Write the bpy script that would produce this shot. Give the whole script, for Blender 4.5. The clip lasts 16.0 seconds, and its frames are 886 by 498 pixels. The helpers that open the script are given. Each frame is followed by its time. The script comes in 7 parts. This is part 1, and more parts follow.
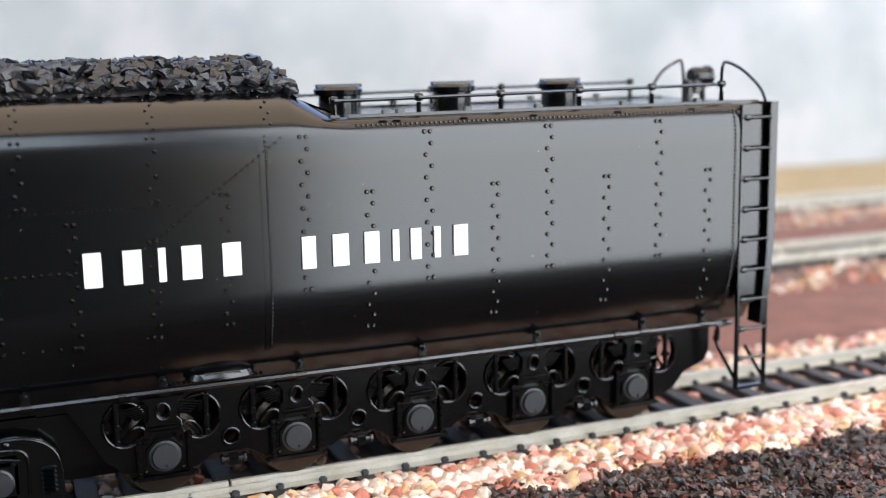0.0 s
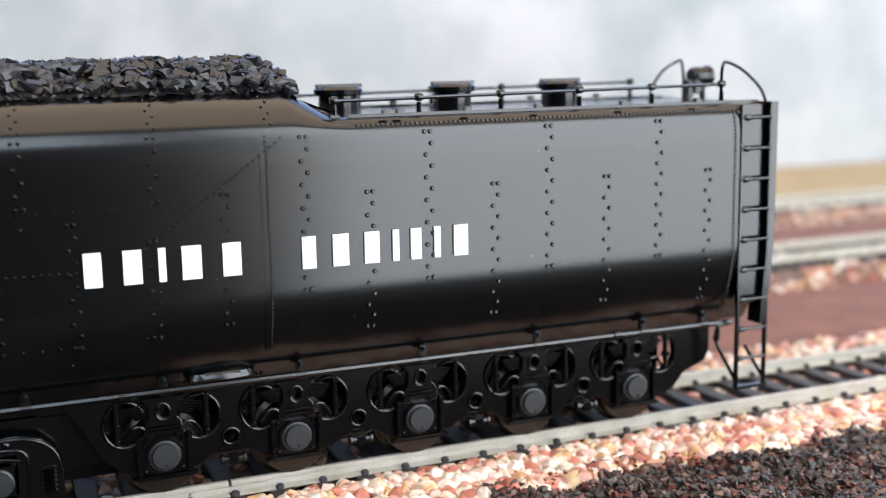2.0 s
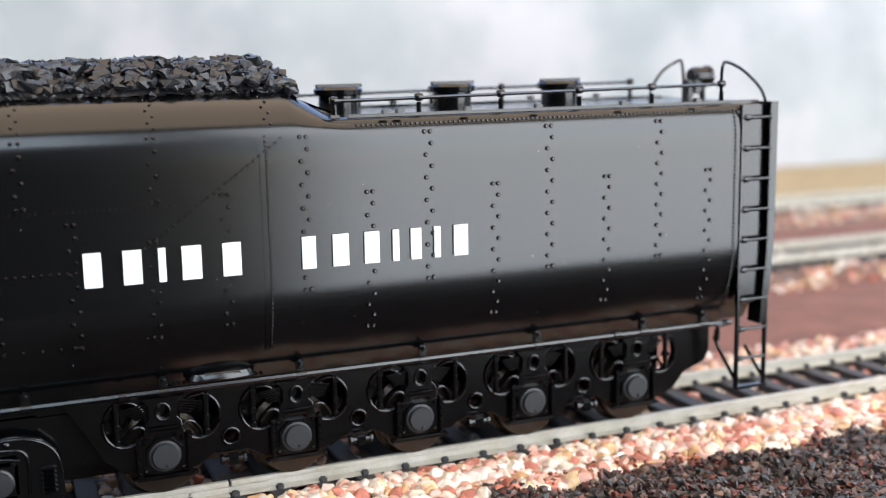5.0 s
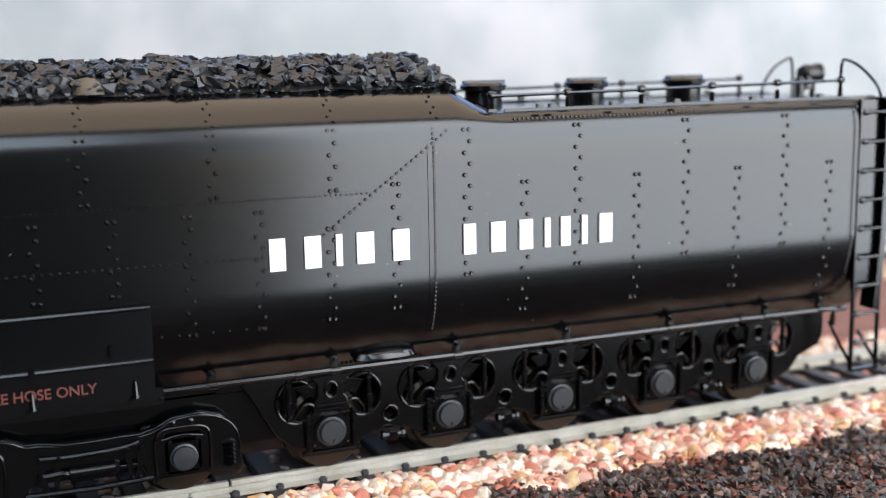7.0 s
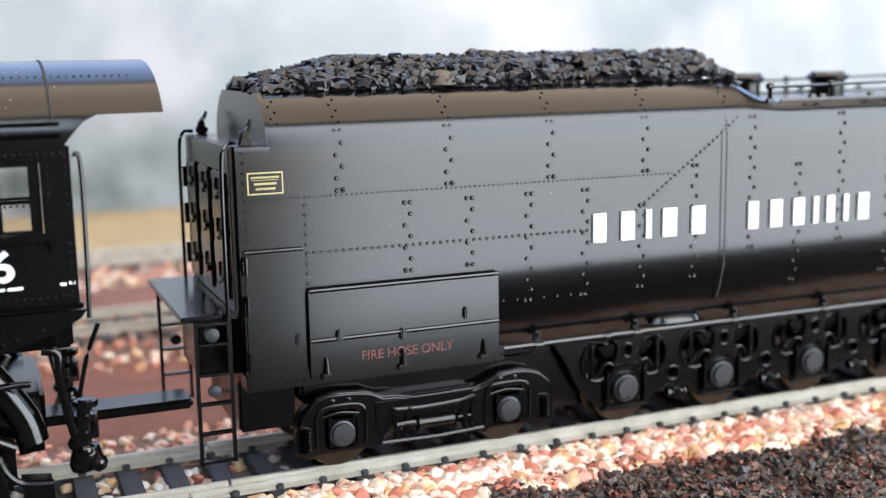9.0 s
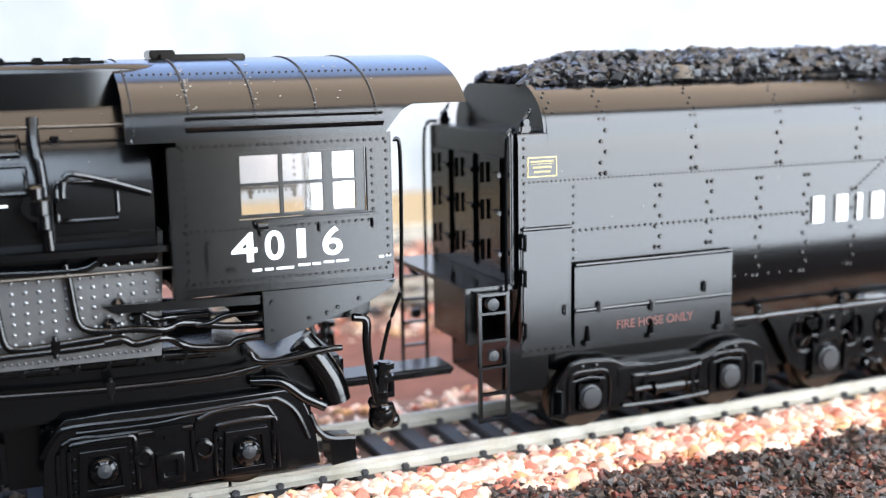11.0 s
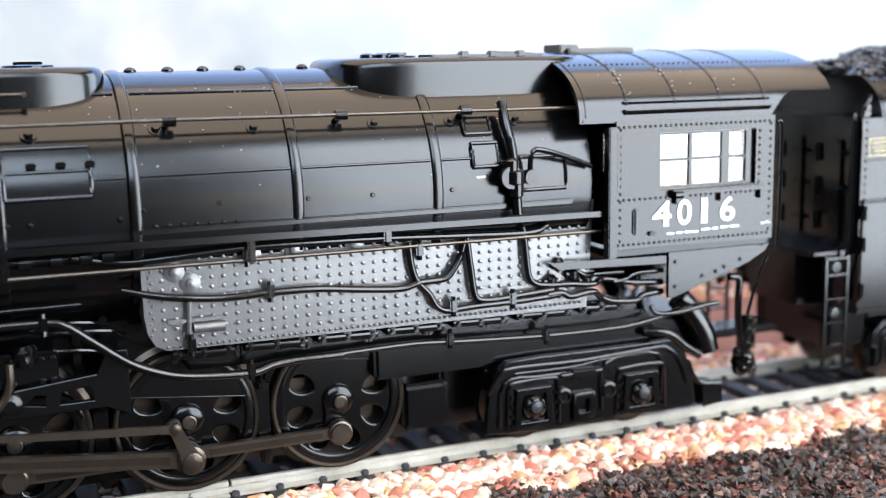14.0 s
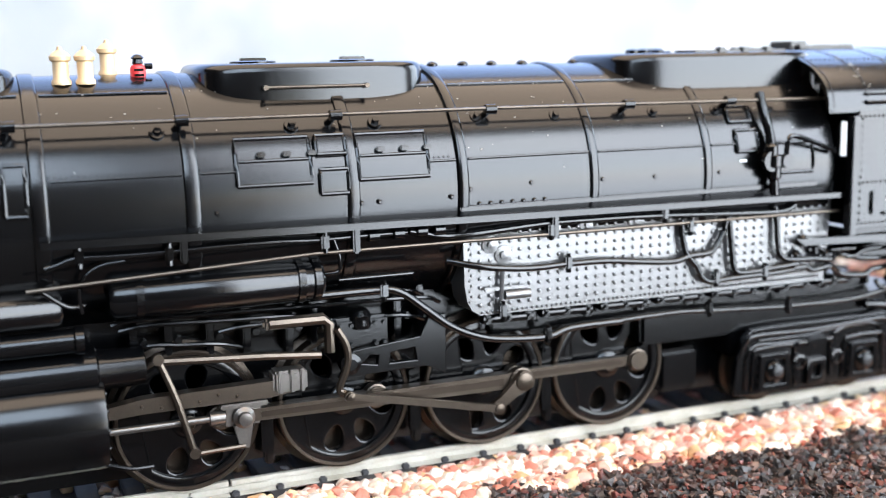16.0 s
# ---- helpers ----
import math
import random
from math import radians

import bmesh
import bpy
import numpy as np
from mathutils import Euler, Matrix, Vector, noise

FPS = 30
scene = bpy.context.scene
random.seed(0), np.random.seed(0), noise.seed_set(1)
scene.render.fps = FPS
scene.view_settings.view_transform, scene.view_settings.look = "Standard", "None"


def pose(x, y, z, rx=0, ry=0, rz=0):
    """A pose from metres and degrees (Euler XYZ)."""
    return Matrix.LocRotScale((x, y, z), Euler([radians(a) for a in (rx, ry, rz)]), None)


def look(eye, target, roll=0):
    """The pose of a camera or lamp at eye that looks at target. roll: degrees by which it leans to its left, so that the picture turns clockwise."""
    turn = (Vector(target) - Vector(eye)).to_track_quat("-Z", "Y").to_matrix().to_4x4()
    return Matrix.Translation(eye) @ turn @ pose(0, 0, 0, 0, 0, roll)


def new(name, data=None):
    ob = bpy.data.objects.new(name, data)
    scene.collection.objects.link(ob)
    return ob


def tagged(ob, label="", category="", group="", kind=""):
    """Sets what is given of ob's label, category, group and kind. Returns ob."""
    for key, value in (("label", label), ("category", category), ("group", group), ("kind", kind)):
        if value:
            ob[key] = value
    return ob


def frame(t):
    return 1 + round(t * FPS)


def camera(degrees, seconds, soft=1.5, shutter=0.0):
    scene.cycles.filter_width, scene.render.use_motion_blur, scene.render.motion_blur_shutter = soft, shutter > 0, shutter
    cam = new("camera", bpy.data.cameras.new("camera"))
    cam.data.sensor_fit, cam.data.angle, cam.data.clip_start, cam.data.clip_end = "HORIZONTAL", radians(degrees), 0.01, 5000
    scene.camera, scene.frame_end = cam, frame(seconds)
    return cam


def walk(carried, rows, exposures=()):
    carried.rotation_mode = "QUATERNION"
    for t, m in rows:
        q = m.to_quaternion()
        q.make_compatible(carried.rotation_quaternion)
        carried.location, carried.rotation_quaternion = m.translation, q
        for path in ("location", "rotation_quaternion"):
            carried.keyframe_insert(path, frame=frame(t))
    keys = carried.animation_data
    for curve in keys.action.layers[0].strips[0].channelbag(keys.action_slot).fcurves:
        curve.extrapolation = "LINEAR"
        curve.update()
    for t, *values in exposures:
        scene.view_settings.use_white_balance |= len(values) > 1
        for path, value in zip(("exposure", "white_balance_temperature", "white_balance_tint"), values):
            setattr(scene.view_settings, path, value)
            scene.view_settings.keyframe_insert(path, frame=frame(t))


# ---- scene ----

# All model sizes below are millimetres of an H0 railway model, turned into metres by MM.
MM = 0.001
pi = math.pi

# ---- camera ----
cam = camera(42.87, 16.0, soft=1.1)
CAM_POSE = pose(0.0, -159.32 * MM, 57.90 * MM, 90 - 9.656, 1.021, -22.570)
walk(cam, [(0.0, CAM_POSE), (16.0, CAM_POSE)],
     exposures=[(0.0, 0.0, 6480, 10), (5.8, 0.0, 6480, 10), (7.5, -0.03, 6400, 10), (8.7, 0.08, 6400, 10), (10.8, 0.65, 6250, 10), (11.3, 0.66, 6250, 10), (12.5, 0.27, 6250, 10),
                (14.0, 0.53, 6250, 10), (15.0, 0.53, 6250, 10), (15.5, 0.47, 6250, 10), (16.0, 0.64, 6250, 10)])
cam.data.dof.use_dof = True
cam.data.dof.focus_distance = 0.152
cam.data.dof.aperture_fstop = 18.0

# ---- world and light ----
world = bpy.data.worlds.new("sky")
scene.world = world
world.use_nodes = True
wn = world.node_tree.nodes
sky = wn.new("ShaderNodeTexSky")
sky.sky_type = "NISHITA"
sky.sun_disc = False
sky.sun_elevation = radians(35)
sky.sun_rotation = radians(150)
world.node_tree.links.new(sky.outputs[0], wn["Background"].inputs[0])
wn["Background"].inputs[1].default_value = 0.10


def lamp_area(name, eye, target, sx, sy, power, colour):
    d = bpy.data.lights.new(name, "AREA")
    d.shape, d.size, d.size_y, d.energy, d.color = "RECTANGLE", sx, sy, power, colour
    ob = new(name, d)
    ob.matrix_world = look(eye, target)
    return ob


# daylight through the tall window wall behind the camera; end-wall and overhead lamps are added
lamp_area("window_wall_daylight", (1.265, -1.16, 0.42), (1.265, 0.0, 0.42), 1.81, 1.80, 80, (0.85, 0.925, 1.0))
lamp_area("high_window_daylight", (-0.42, -1.16, 0.95), (-0.42, 0.0, 0.95), 1.14, 0.76, 16, (0.74, 0.87, 1.0))
# lamp added at the end wall to brighten the backdrop's right side
lamp_area("window_daylight", (2.17, 0.1, 0.75), (0.0, 0.1, 0.2), 1.2, 1.0, 26, (0.80, 0.90, 1.0))
# added lamp stands in for the warm bright ceiling that the paint reflects
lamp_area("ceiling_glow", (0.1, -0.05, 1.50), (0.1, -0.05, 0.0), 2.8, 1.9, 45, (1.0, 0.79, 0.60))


# ---- materials ----
def mat(name, colour, rough=0.5, metal=0.0, vary=0.15, scale=300.0, bump=0.0, bump_scale=900.0, second=None, spec=0.5, coat=0.0, island=0.0):
    """Principled material with two scales of colour variation and a fine relief."""
    m = bpy.data.materials.new(name)
    m.use_nodes = True
    nt = m.node_tree
    n, l = nt.nodes, nt.links
    b = n["Principled BSDF"]
    co = n.new("ShaderNodeTexCoord")
    n1, n2 = n.new("ShaderNodeTexNoise"), n.new("ShaderNodeTexNoise")
    n1.inputs["Scale"].default_value, n2.inputs["Scale"].default_value = scale, scale * 7.3
    n1.inputs["Detail"].default_value = 4
    for q in (n1, n2):
        l.new(co.outputs["Object"], q.inputs["Vector"])
    mixf = n.new("ShaderNodeMath")
    mixf.operation = "MULTIPLY_ADD"
    l.new(n2.outputs[0], mixf.inputs[0])
    mixf.inputs[1].default_value = 0.45
    l.new(n1.outputs[0], mixf.inputs[2])
    ramp = n.new("ShaderNodeMapRange")
    l.new(mixf.outputs[0], ramp.inputs[0])
    ramp.inputs[1].default_value, ramp.inputs[2].default_value = 0.45, 1.0
    mix = n.new("ShaderNodeMix")
    mix.data_type = "RGBA"
    second = second or tuple(c * (1 - vary) for c in colour)
    mix.inputs["A"].default_value = (*colour, 1)
    mix.inputs["B"].default_value = (*second, 1)
    l.new(ramp.outputs[0], mix.inputs["Factor"])
    l.new(mix.outputs["Result"], b.inputs["Base Color"])
    rr = n.new("ShaderNodeMapRange")
    l.new(n2.outputs[0], rr.inputs[0])
    rr.inputs[3].default_value, rr.inputs[4].default_value = max(rough - 0.025, 0.02), min(rough + 0.025, 1)
    l.new(rr.outputs[0], b.inputs["Roughness"])
    b.inputs["Metallic"].default_value = metal
    b.inputs["Specular IOR Level"].default_value = spec
    b.inputs["Coat Weight"].default_value = coat
    if bump:
        bn = n.new("ShaderNodeTexNoise")
        bn.inputs["Scale"].default_value = bump_scale
        bn.inputs["Detail"].default_value = 5
        l.new(co.outputs["Object"], bn.inputs["Vector"])
        bp = n.new("ShaderNodeBump")
        bp.inputs["Strength"].default_value = bump
        bp.inputs["Distance"].default_value = 0.0002
        l.new(bn.outputs[0], bp.inputs["Height"])
        l.new(bp.outputs[0], b.inputs["Normal"])
    return m


def palette(name, colours, rough=0.6, per="island", bump=0.4, trans=0.0):
    """Stones of several colours, picked at random for each piece."""
    m = bpy.data.materials.new(name)
    m.use_nodes = True
    nt = m.node_tree
    n, l = nt.nodes, nt.links
    b = n["Principled BSDF"]
    src = n.new("ShaderNodeNewGeometry").outputs["Random Per Island"] if per == "island" else n.new("ShaderNodeObjectInfo").outputs["Random"]
    cr = n.new("ShaderNodeValToRGB")
    cr.color_ramp.interpolation = "CONSTANT"
    els = cr.color_ramp.elements
    while len(els) < len(colours):
        els.new(0.5)
    for i, c in enumerate(colours):
        els[i].position = i / len(colours)
        els[i].color = (*c, 1)
    l.new(src, cr.inputs[0])
    co = n.new("ShaderNodeTexCoord")
    ns = n.new("ShaderNodeTexNoise")
    ns.inputs["Scale"].default_value = 700
    ns.inputs["Detail"].default_value = 6
    l.new(co.outputs["Object"], ns.inputs["Vector"])
    mix = n.new("ShaderNodeMix")
    mix.data_type, mix.blend_type = "RGBA", "MULTIPLY"
    mix.inputs["Factor"].default_value = 0.55
    gr = n.new("ShaderNodeMapRange")
    gr.inputs[1].default_value, gr.inputs[2].default_value, gr.inputs[3].default_value, gr.inputs[4].default_value = 0.3, 0.65, 0.45, 1.15
    l.new(ns.outputs[0], gr.inputs[0])
    l.new(cr.outputs[0], mix.inputs["A"])
    l.new(gr.outputs[0], mix.inputs["B"])
    l.new(mix.outputs["Result"], b.inputs["Base Color"])
    b.inputs["Roughness"].default_value = rough
    bp = n.new("ShaderNodeBump")
    bp.inputs["Strength"].default_value = bump
    bp.inputs["Distance"].default_value = 0.0003
    l.new(ns.outputs[0], bp.inputs["Height"])
    l.new(bp.outputs[0], b.inputs["Normal"])
    return m


BLACK = mat("black_satin_paint", (0.0016, 0.0018, 0.0022), 0.185, vary=0.3, scale=120, bump=0.02, bump_scale=1400, spec=0.48)
BLACK_B = mat("black_paint_boiler", (0.0016, 0.0017, 0.002), 0.185, vary=0.3, scale=100, bump=0.02, bump_scale=1400, spec=0.48)
FRAME = mat("black_cast_plastic", (0.0014, 0.0015, 0.0018), 0.17, vary=0.3, scale=250, bump=0.05, bump_scale=2600, spec=0.37)
PIPE = mat("black_gloss_pipe", (0.002, 0.002, 0.0022), 0.13, vary=0.3, scale=250, bump=0.05, bump_scale=1200, spec=0.5)
JOURNAL = mat("grey_worn_cap", (0.018, 0.020, 0.023), 0.40, vary=0.25, scale=600, bump=0.15, bump_scale=3000)
STEEL = mat("nickel_steel", (0.22, 0.205, 0.19), 0.30, metal=0.9, vary=0.35, scale=400, bump=0.1, bump_scale=4000)
RODS = mat("darkened_rod_steel", (0.10, 0.081, 0.064), 0.30, metal=0.9, vary=0.3, scale=350, bump=0.1, bump_scale=4000)
TYRE = mat("brown_tyre_steel", (0.06, 0.046, 0.035), 0.30, metal=0.85, vary=0.3, scale=300, bump=0.1)
RAIL = mat("weathered_nickel_rail", (0.50, 0.475, 0.42), 0.42, metal=0.25, vary=0.25, scale=250, second=(0.36, 0.33, 0.26), bump=0.15, bump_scale=2500)
TIE = mat("brown_black_tie", (0.045, 0.036, 0.030), 0.7, vary=0.4, scale=500, second=(0.028, 0.03, 0.036), bump=0.5, bump_scale=1800)
DUST = mat("pale_dust", (0.34, 0.31, 0.27), 0.8, vary=0.3, scale=900)
WHITE = mat("white_lettering", (0.82, 0.82, 0.82), 0.5, vary=0.06, scale=600)
GOLD = mat("gold_lettering", (0.42, 0.34, 0.14), 0.45, vary=0.1, scale=600)
RED_TXT = mat("red_lettering", (0.12, 0.026, 0.018), 0.5, vary=0.15, scale=800)
BRASS = mat("bright_brass", (0.62, 0.44, 0.25), 0.45, metal=0.35, vary=0.15, scale=500)
RED = mat("red_paint", (0.62, 0.03, 0.03), 0.4, vary=0.2, scale=700)
FIREBOX = mat("graphite_firebox_paint", (0.17, 0.168, 0.167), 0.30, metal=0.7, vary=0.2, scale=200, bump=0.1, bump_scale=3000)
COAL = mat("coal", (0.011, 0.011, 0.0125), 0.38, vary=0.5, scale=500, bump=0.4, bump_scale=2200)
BROWN_SPOT = mat("brown_glue_spot", (0.09, 0.07, 0.05), 0.7, vary=0.3, scale=700, bump=0.3)
STONE_COLOURS = [(0.66, 0.35, 0.27), (0.74, 0.63, 0.52), (0.56, 0.20, 0.14), (0.66, 0.40, 0.21), (0.80, 0.72, 0.66), (0.64, 0.38, 0.31), (0.72, 0.52, 0.31), (0.44, 0.15, 0.10), (0.72, 0.53, 0.46), (0.76, 0.62, 0.50), (0.62, 0.34, 0.25), (0.78, 0.70, 0.60)]
STONE = palette("pink_quartz_stones", STONE_COLOURS, 0.45)
STONE_OB = palette("pink_quartz_stone", STONE_COLOURS, 0.45, per="object")
CRUMB = palette("dark_soil_crumbs", [(0.042, 0.033, 0.030), (0.024, 0.023, 0.023), (0.085, 0.044, 0.034), (0.038, 0.034, 0.034), (0.13, 0.036, 0.026), (0.062, 0.038, 0.033), (0.03, 0.027, 0.027), (0.048, 0.028, 0.025), (0.17, 0.10, 0.075)], 0.5)
RED_CRUMB = palette("red_soil_crumbs", [(0.20, 0.035, 0.02), (0.30, 0.06, 0.03), (0.12, 0.03, 0.022), (0.36, 0.12, 0.06), (0.09, 0.03, 0.025)], 0.4)
BED = mat("ground_base", (0.20, 0.13, 0.10), 0.9, vary=0.4, scale=80, second=(0.09, 0.05, 0.04), bump=0.6, bump_scale=700)
DIRT = mat("dark_dirt", (0.035, 0.028, 0.025), 0.9, vary=0.4, scale=120, second=(0.02, 0.018, 0.018), bump=0.6, bump_scale=800)
SOIL = mat("red_brown_soil", (0.20, 0.085, 0.06), 0.95, vary=0.5, scale=90, second=(0.10, 0.045, 0.035), bump=0.7, bump_scale=500)
TAN = mat("tan_dry_grass_scatter", (0.36, 0.27, 0.15), 0.95, vary=0.3, scale=60, second=(0.26, 0.20, 0.11), bump=0.7, bump_scale=600)
WALL = mat("brown_wall_panel", (0.06, 0.052, 0.045), 0.85, vary=0.06, scale=3)
WOOD = mat("brown_wood_ceiling", (0.16, 0.105, 0.065), 0.7, vary=0.35, scale=6)
FLOOR = mat("dark_floor", (0.035, 0.03, 0.028), 0.7, vary=0.3, scale=5)


def backdrop_material():
    m = bpy.data.materials.new("painted_sky")
    m.use_nodes = True
    nt = m.node_tree
    n, l = nt.nodes, nt.links
    b = n["Principled BSDF"]
    co = n.new("ShaderNodeTexCoord")
    a, c = n.new("ShaderNodeTexNoise"), n.new("ShaderNodeTexNoise")
    a.inputs["Scale"].default_value, c.inputs["Scale"].default_value = 5.0, 22.0
    a.inputs["Detail"].default_value, c.inputs["Detail"].default_value = 5, 4
    for q in (a, c):
        l.new(co.outputs["Object"], q.inputs["Vector"])
    r = n.new("ShaderNodeValToRGB")
    r.color_ramp.elements[0].position, r.color_ramp.elements[0].color = 0.40, (0.205, 0.235, 0.255, 1)
    r.color_ramp.elements[1].position, r.color_ramp.elements[1].color = 0.60, (0.46, 0.47, 0.485, 1)
    l.new(a.outputs[0], r.inputs[0])
    r2 = n.new("ShaderNodeValToRGB")
    r2.color_ramp.elements[0].position, r2.color_ramp.elements[0].color = 0.42, (0.29, 0.325, 0.335, 1)
    r2.color_ramp.elements[1].position, r2.color_ramp.elements[1].color = 0.6, (0.50, 0.48, 0.51, 1)
    l.new(c.outputs[0], r2.inputs[0])
    mx = n.new("ShaderNodeMix")
    mx.data_type = "RGBA"
    mx.inputs["Factor"].default_value = 0.45
    l.new(r.outputs[0], mx.inputs["A"])
    l.new(r2.outputs[0], mx.inputs["B"])
    # above the view the paint grows bluer with height, added to tint the deck's reflections
    sp = n.new("ShaderNodeSeparateXYZ")
    l.new(co.outputs["Object"], sp.inputs[0])
    mr = n.new("ShaderNodeMapRange")
    l.new(sp.outputs["Z"], mr.inputs[0])
    mr.inputs[1].default_value, mr.inputs[2].default_value = 0.092, 0.20
    m2 = n.new("ShaderNodeMix")
    m2.data_type = "RGBA"
    l.new(mr.outputs[0], m2.inputs["Factor"])
    l.new(mx.outputs["Result"], m2.inputs["A"])
    m2.inputs["B"].default_value = (0.40, 0.55, 0.90, 1)
    # a dim grey-green wood is painted low on one stretch of the board
    lim = []
    for axis, a0, a1 in (("X", 0.13, 0.04), ("X", -0.22, -0.12), ("Z", 0.060, 0.012)):
        q = n.new("ShaderNodeMapRange")
        q.interpolation_type = "SMOOTHSTEP"
        l.new(sp.outputs[axis], q.inputs[0])
        q.inputs[1].default_value, q.inputs[2].default_value = a0, a1
        lim.append(q.outputs[0])
    tr = n.new("ShaderNodeTexNoise")
    tr.inputs["Scale"].default_value, tr.inputs["Detail"].default_value = 38.0, 5
    l.new(co.outputs["Object"], tr.inputs["Vector"])
    tm = n.new("ShaderNodeMapRange")
    l.new(tr.outputs[0], tm.inputs[0])
    tm.inputs[1].default_value, tm.inputs[2].default_value, tm.inputs[3].default_value, tm.inputs[4].default_value = 0.35, 0.62, 0.35, 1.0
    fac = tm.outputs[0]
    for o in lim:
        q = n.new("ShaderNodeMath")
        q.operation = "MULTIPLY"
        l.new(fac, q.inputs[0])
        l.new(o, q.inputs[1])
        fac = q.outputs[0]
    m3 = n.new("ShaderNodeMix")
    m3.data_type = "RGBA"
    l.new(fac, m3.inputs["Factor"])
    l.new(m2.outputs["Result"], m3.inputs["A"])
    m3.inputs["B"].default_value = (0.075, 0.09, 0.085, 1)
    l.new(m3.outputs["Result"], b.inputs["Base Color"])
    b.inputs["Roughness"].default_value = 0.9
    return m


SKYPAINT = backdrop_material()


def glass_material():
    m = bpy.data.materials.new("clear_pane")
    m.use_nodes = True
    b = m.node_tree.nodes["Principled BSDF"]
    b.inputs["Base Color"].default_value = (0.97, 0.96, 0.96, 1)
    b.inputs["Roughness"].default_value = 0.03
    b.inputs["Transmission Weight"].default_value = 1.0
    b.inputs["IOR"].default_value = 1.58
    return m


GLASS = glass_material()


# ---- mesh helpers (millimetres) ----
def empty_bm():
    return bmesh.new()


def part(name, bm, material, parent=None, label="", at=None, smooth=40):
    """Links a bmesh in mm as one mesh object; at: its origin in mm, in the parent's space."""
    o = Vector(at) if at else Vector((0, 0, 0))
    for v in bm.verts:
        v.co = (v.co - o) * MM
    bmesh.ops.recalc_face_normals(bm, faces=bm.faces)
    me = bpy.data.meshes.new(name)
    bm.to_mesh(me)
    bm.free()
    me.materials.append(material)
    if smooth:
        me.shade_smooth()
        me.set_sharp_from_angle(angle=radians(smooth))
    ob = new(name, me)
    ob.location = o * MM
    if parent:
        ob.parent = parent
    if label:
        ob["label"] = label
    return ob


def box(bm, x0, x1, y0, y1, z0, z1, bevel=0.0, m=None):
    vs = [bm.verts.new((x, y, z)) for x in (x0, x1) for y in (y0, y1) for z in (z0, z1)]
    fs = [bm.faces.new([vs[i] for i in q]) for q in ((0, 1, 3, 2), (4, 6, 7, 5), (0, 4, 5, 1), (2, 3, 7, 6), (0, 2, 6, 4), (1, 5, 7, 3))]
    if bevel:
        es = {e for f in fs for e in f.edges}
        g = bmesh.ops.bevel(bm, geom=list(es), offset=bevel, segments=2, affect="EDGES", clamp_overlap=True)
        vs = list({v for f in g["faces"] for v in f.verts} | {v for v in vs if v.is_valid})
    if m is not None:
        bmesh.ops.transform(bm, matrix=m, verts=vs)
    return vs


def rod(bm, p0, p1, r0, r1=None, seg=12):
    """A capped round bar between two points."""
    p0, p1 = Vector(p0), Vector(p1)
    r1 = r0 if r1 is None else r1
    q = (p1 - p0).to_track_quat("Z", "Y")
    rings = []
    for p, r in ((p0, r0), (p1, r1)):
        rings.append([bm.verts.new(p + q @ Vector((r * math.cos(2 * pi * i / seg), r * math.sin(2 * pi * i / seg), 0))) for i in range(seg)])
    for i in range(seg):
        j = (i + 1) % seg
        bm.faces.new((rings[0][i], rings[0][j], rings[1][j], rings[1][i]))
    bm.faces.new(rings[0][::-1])
    bm.faces.new(rings[1])


def lathe(bm, profile, origin=(0, 0, 0), axis="Z", seg=24):
    """Turns (radius, height) pairs round an axis through origin."""
    o = Vector(origin)
    rings = []
    for r, h in profile:
        ring = []
        for i in range(seg):
            a = 2 * pi * i / seg
            c, s = r * math.cos(a), r * math.sin(a)
            v = (c, s, h) if axis == "Z" else (c, h, s) if axis == "Y" else (h, c, s)
            ring.append(bm.verts.new(o + Vector(v)))
        rings.append(ring)
    for a, b in zip(rings, rings[1:]):
        for i in range(seg):
            j = (i + 1) % seg
            bm.faces.new((a[i], a[j], b[j], b[i]))
    if profile[0][0] > 1e-6:
        bm.faces.new(rings[0])
    if profile[-1][0] > 1e-6:
        bm.faces.new(rings[-1][::-1])
    bmesh.ops.remove_doubles(bm, verts=[v for g in (rings[0], rings[-1]) for v in g], dist=1e-5)


def spline(points, n=6):
    """A smooth line through points (Catmull-Rom)."""
    P = [Vector(p) for p in points]
    if len(P) < 3:
        return P
    P = [2 * P[0] - P[1]] + P + [2 * P[-1] - P[-2]]
    out = []
    for a, b, c, d in zip(P, P[1:], P[2:], P[3:]):
        for i in range(n):
            t = i / n
            out.append(0.5 * (2 * b + (c - a) * t + (2 * a - 5 * b + 4 * c - d) * t * t + (3 * b - a - 3 * c + d) * t ** 3))
    return out + [P[-2]]


def tube(bm, points, r, seg=8, smooth=True, n=6):
    """A pipe along points."""
    P = spline(points, n) if smooth else [Vector(p) for p in points]
    rings = []
    for i, p in enumerate(P):
        d = (P[min(i + 1, len(P) - 1)] - P[max(i - 1, 0)]).normalized()
        u = d.cross(Vector((0, 0, 1)) if abs(d.z) < 0.95 else Vector((1, 0, 0))).normalized()
        w = u.cross(d)
        rings.append([bm.verts.new(p + r * (math.cos(2 * pi * k / seg) * u + math.sin(2 * pi * k / seg) * w)) for k in range(seg)])
    for a, b in zip(rings, rings[1:]):
        for k in range(seg):
            j = (k + 1) % seg
            bm.faces.new((a[k], a[j], b[j], b[k]))
    bm.faces.new(rings[0])
    bm.faces.new(rings[-1][::-1])


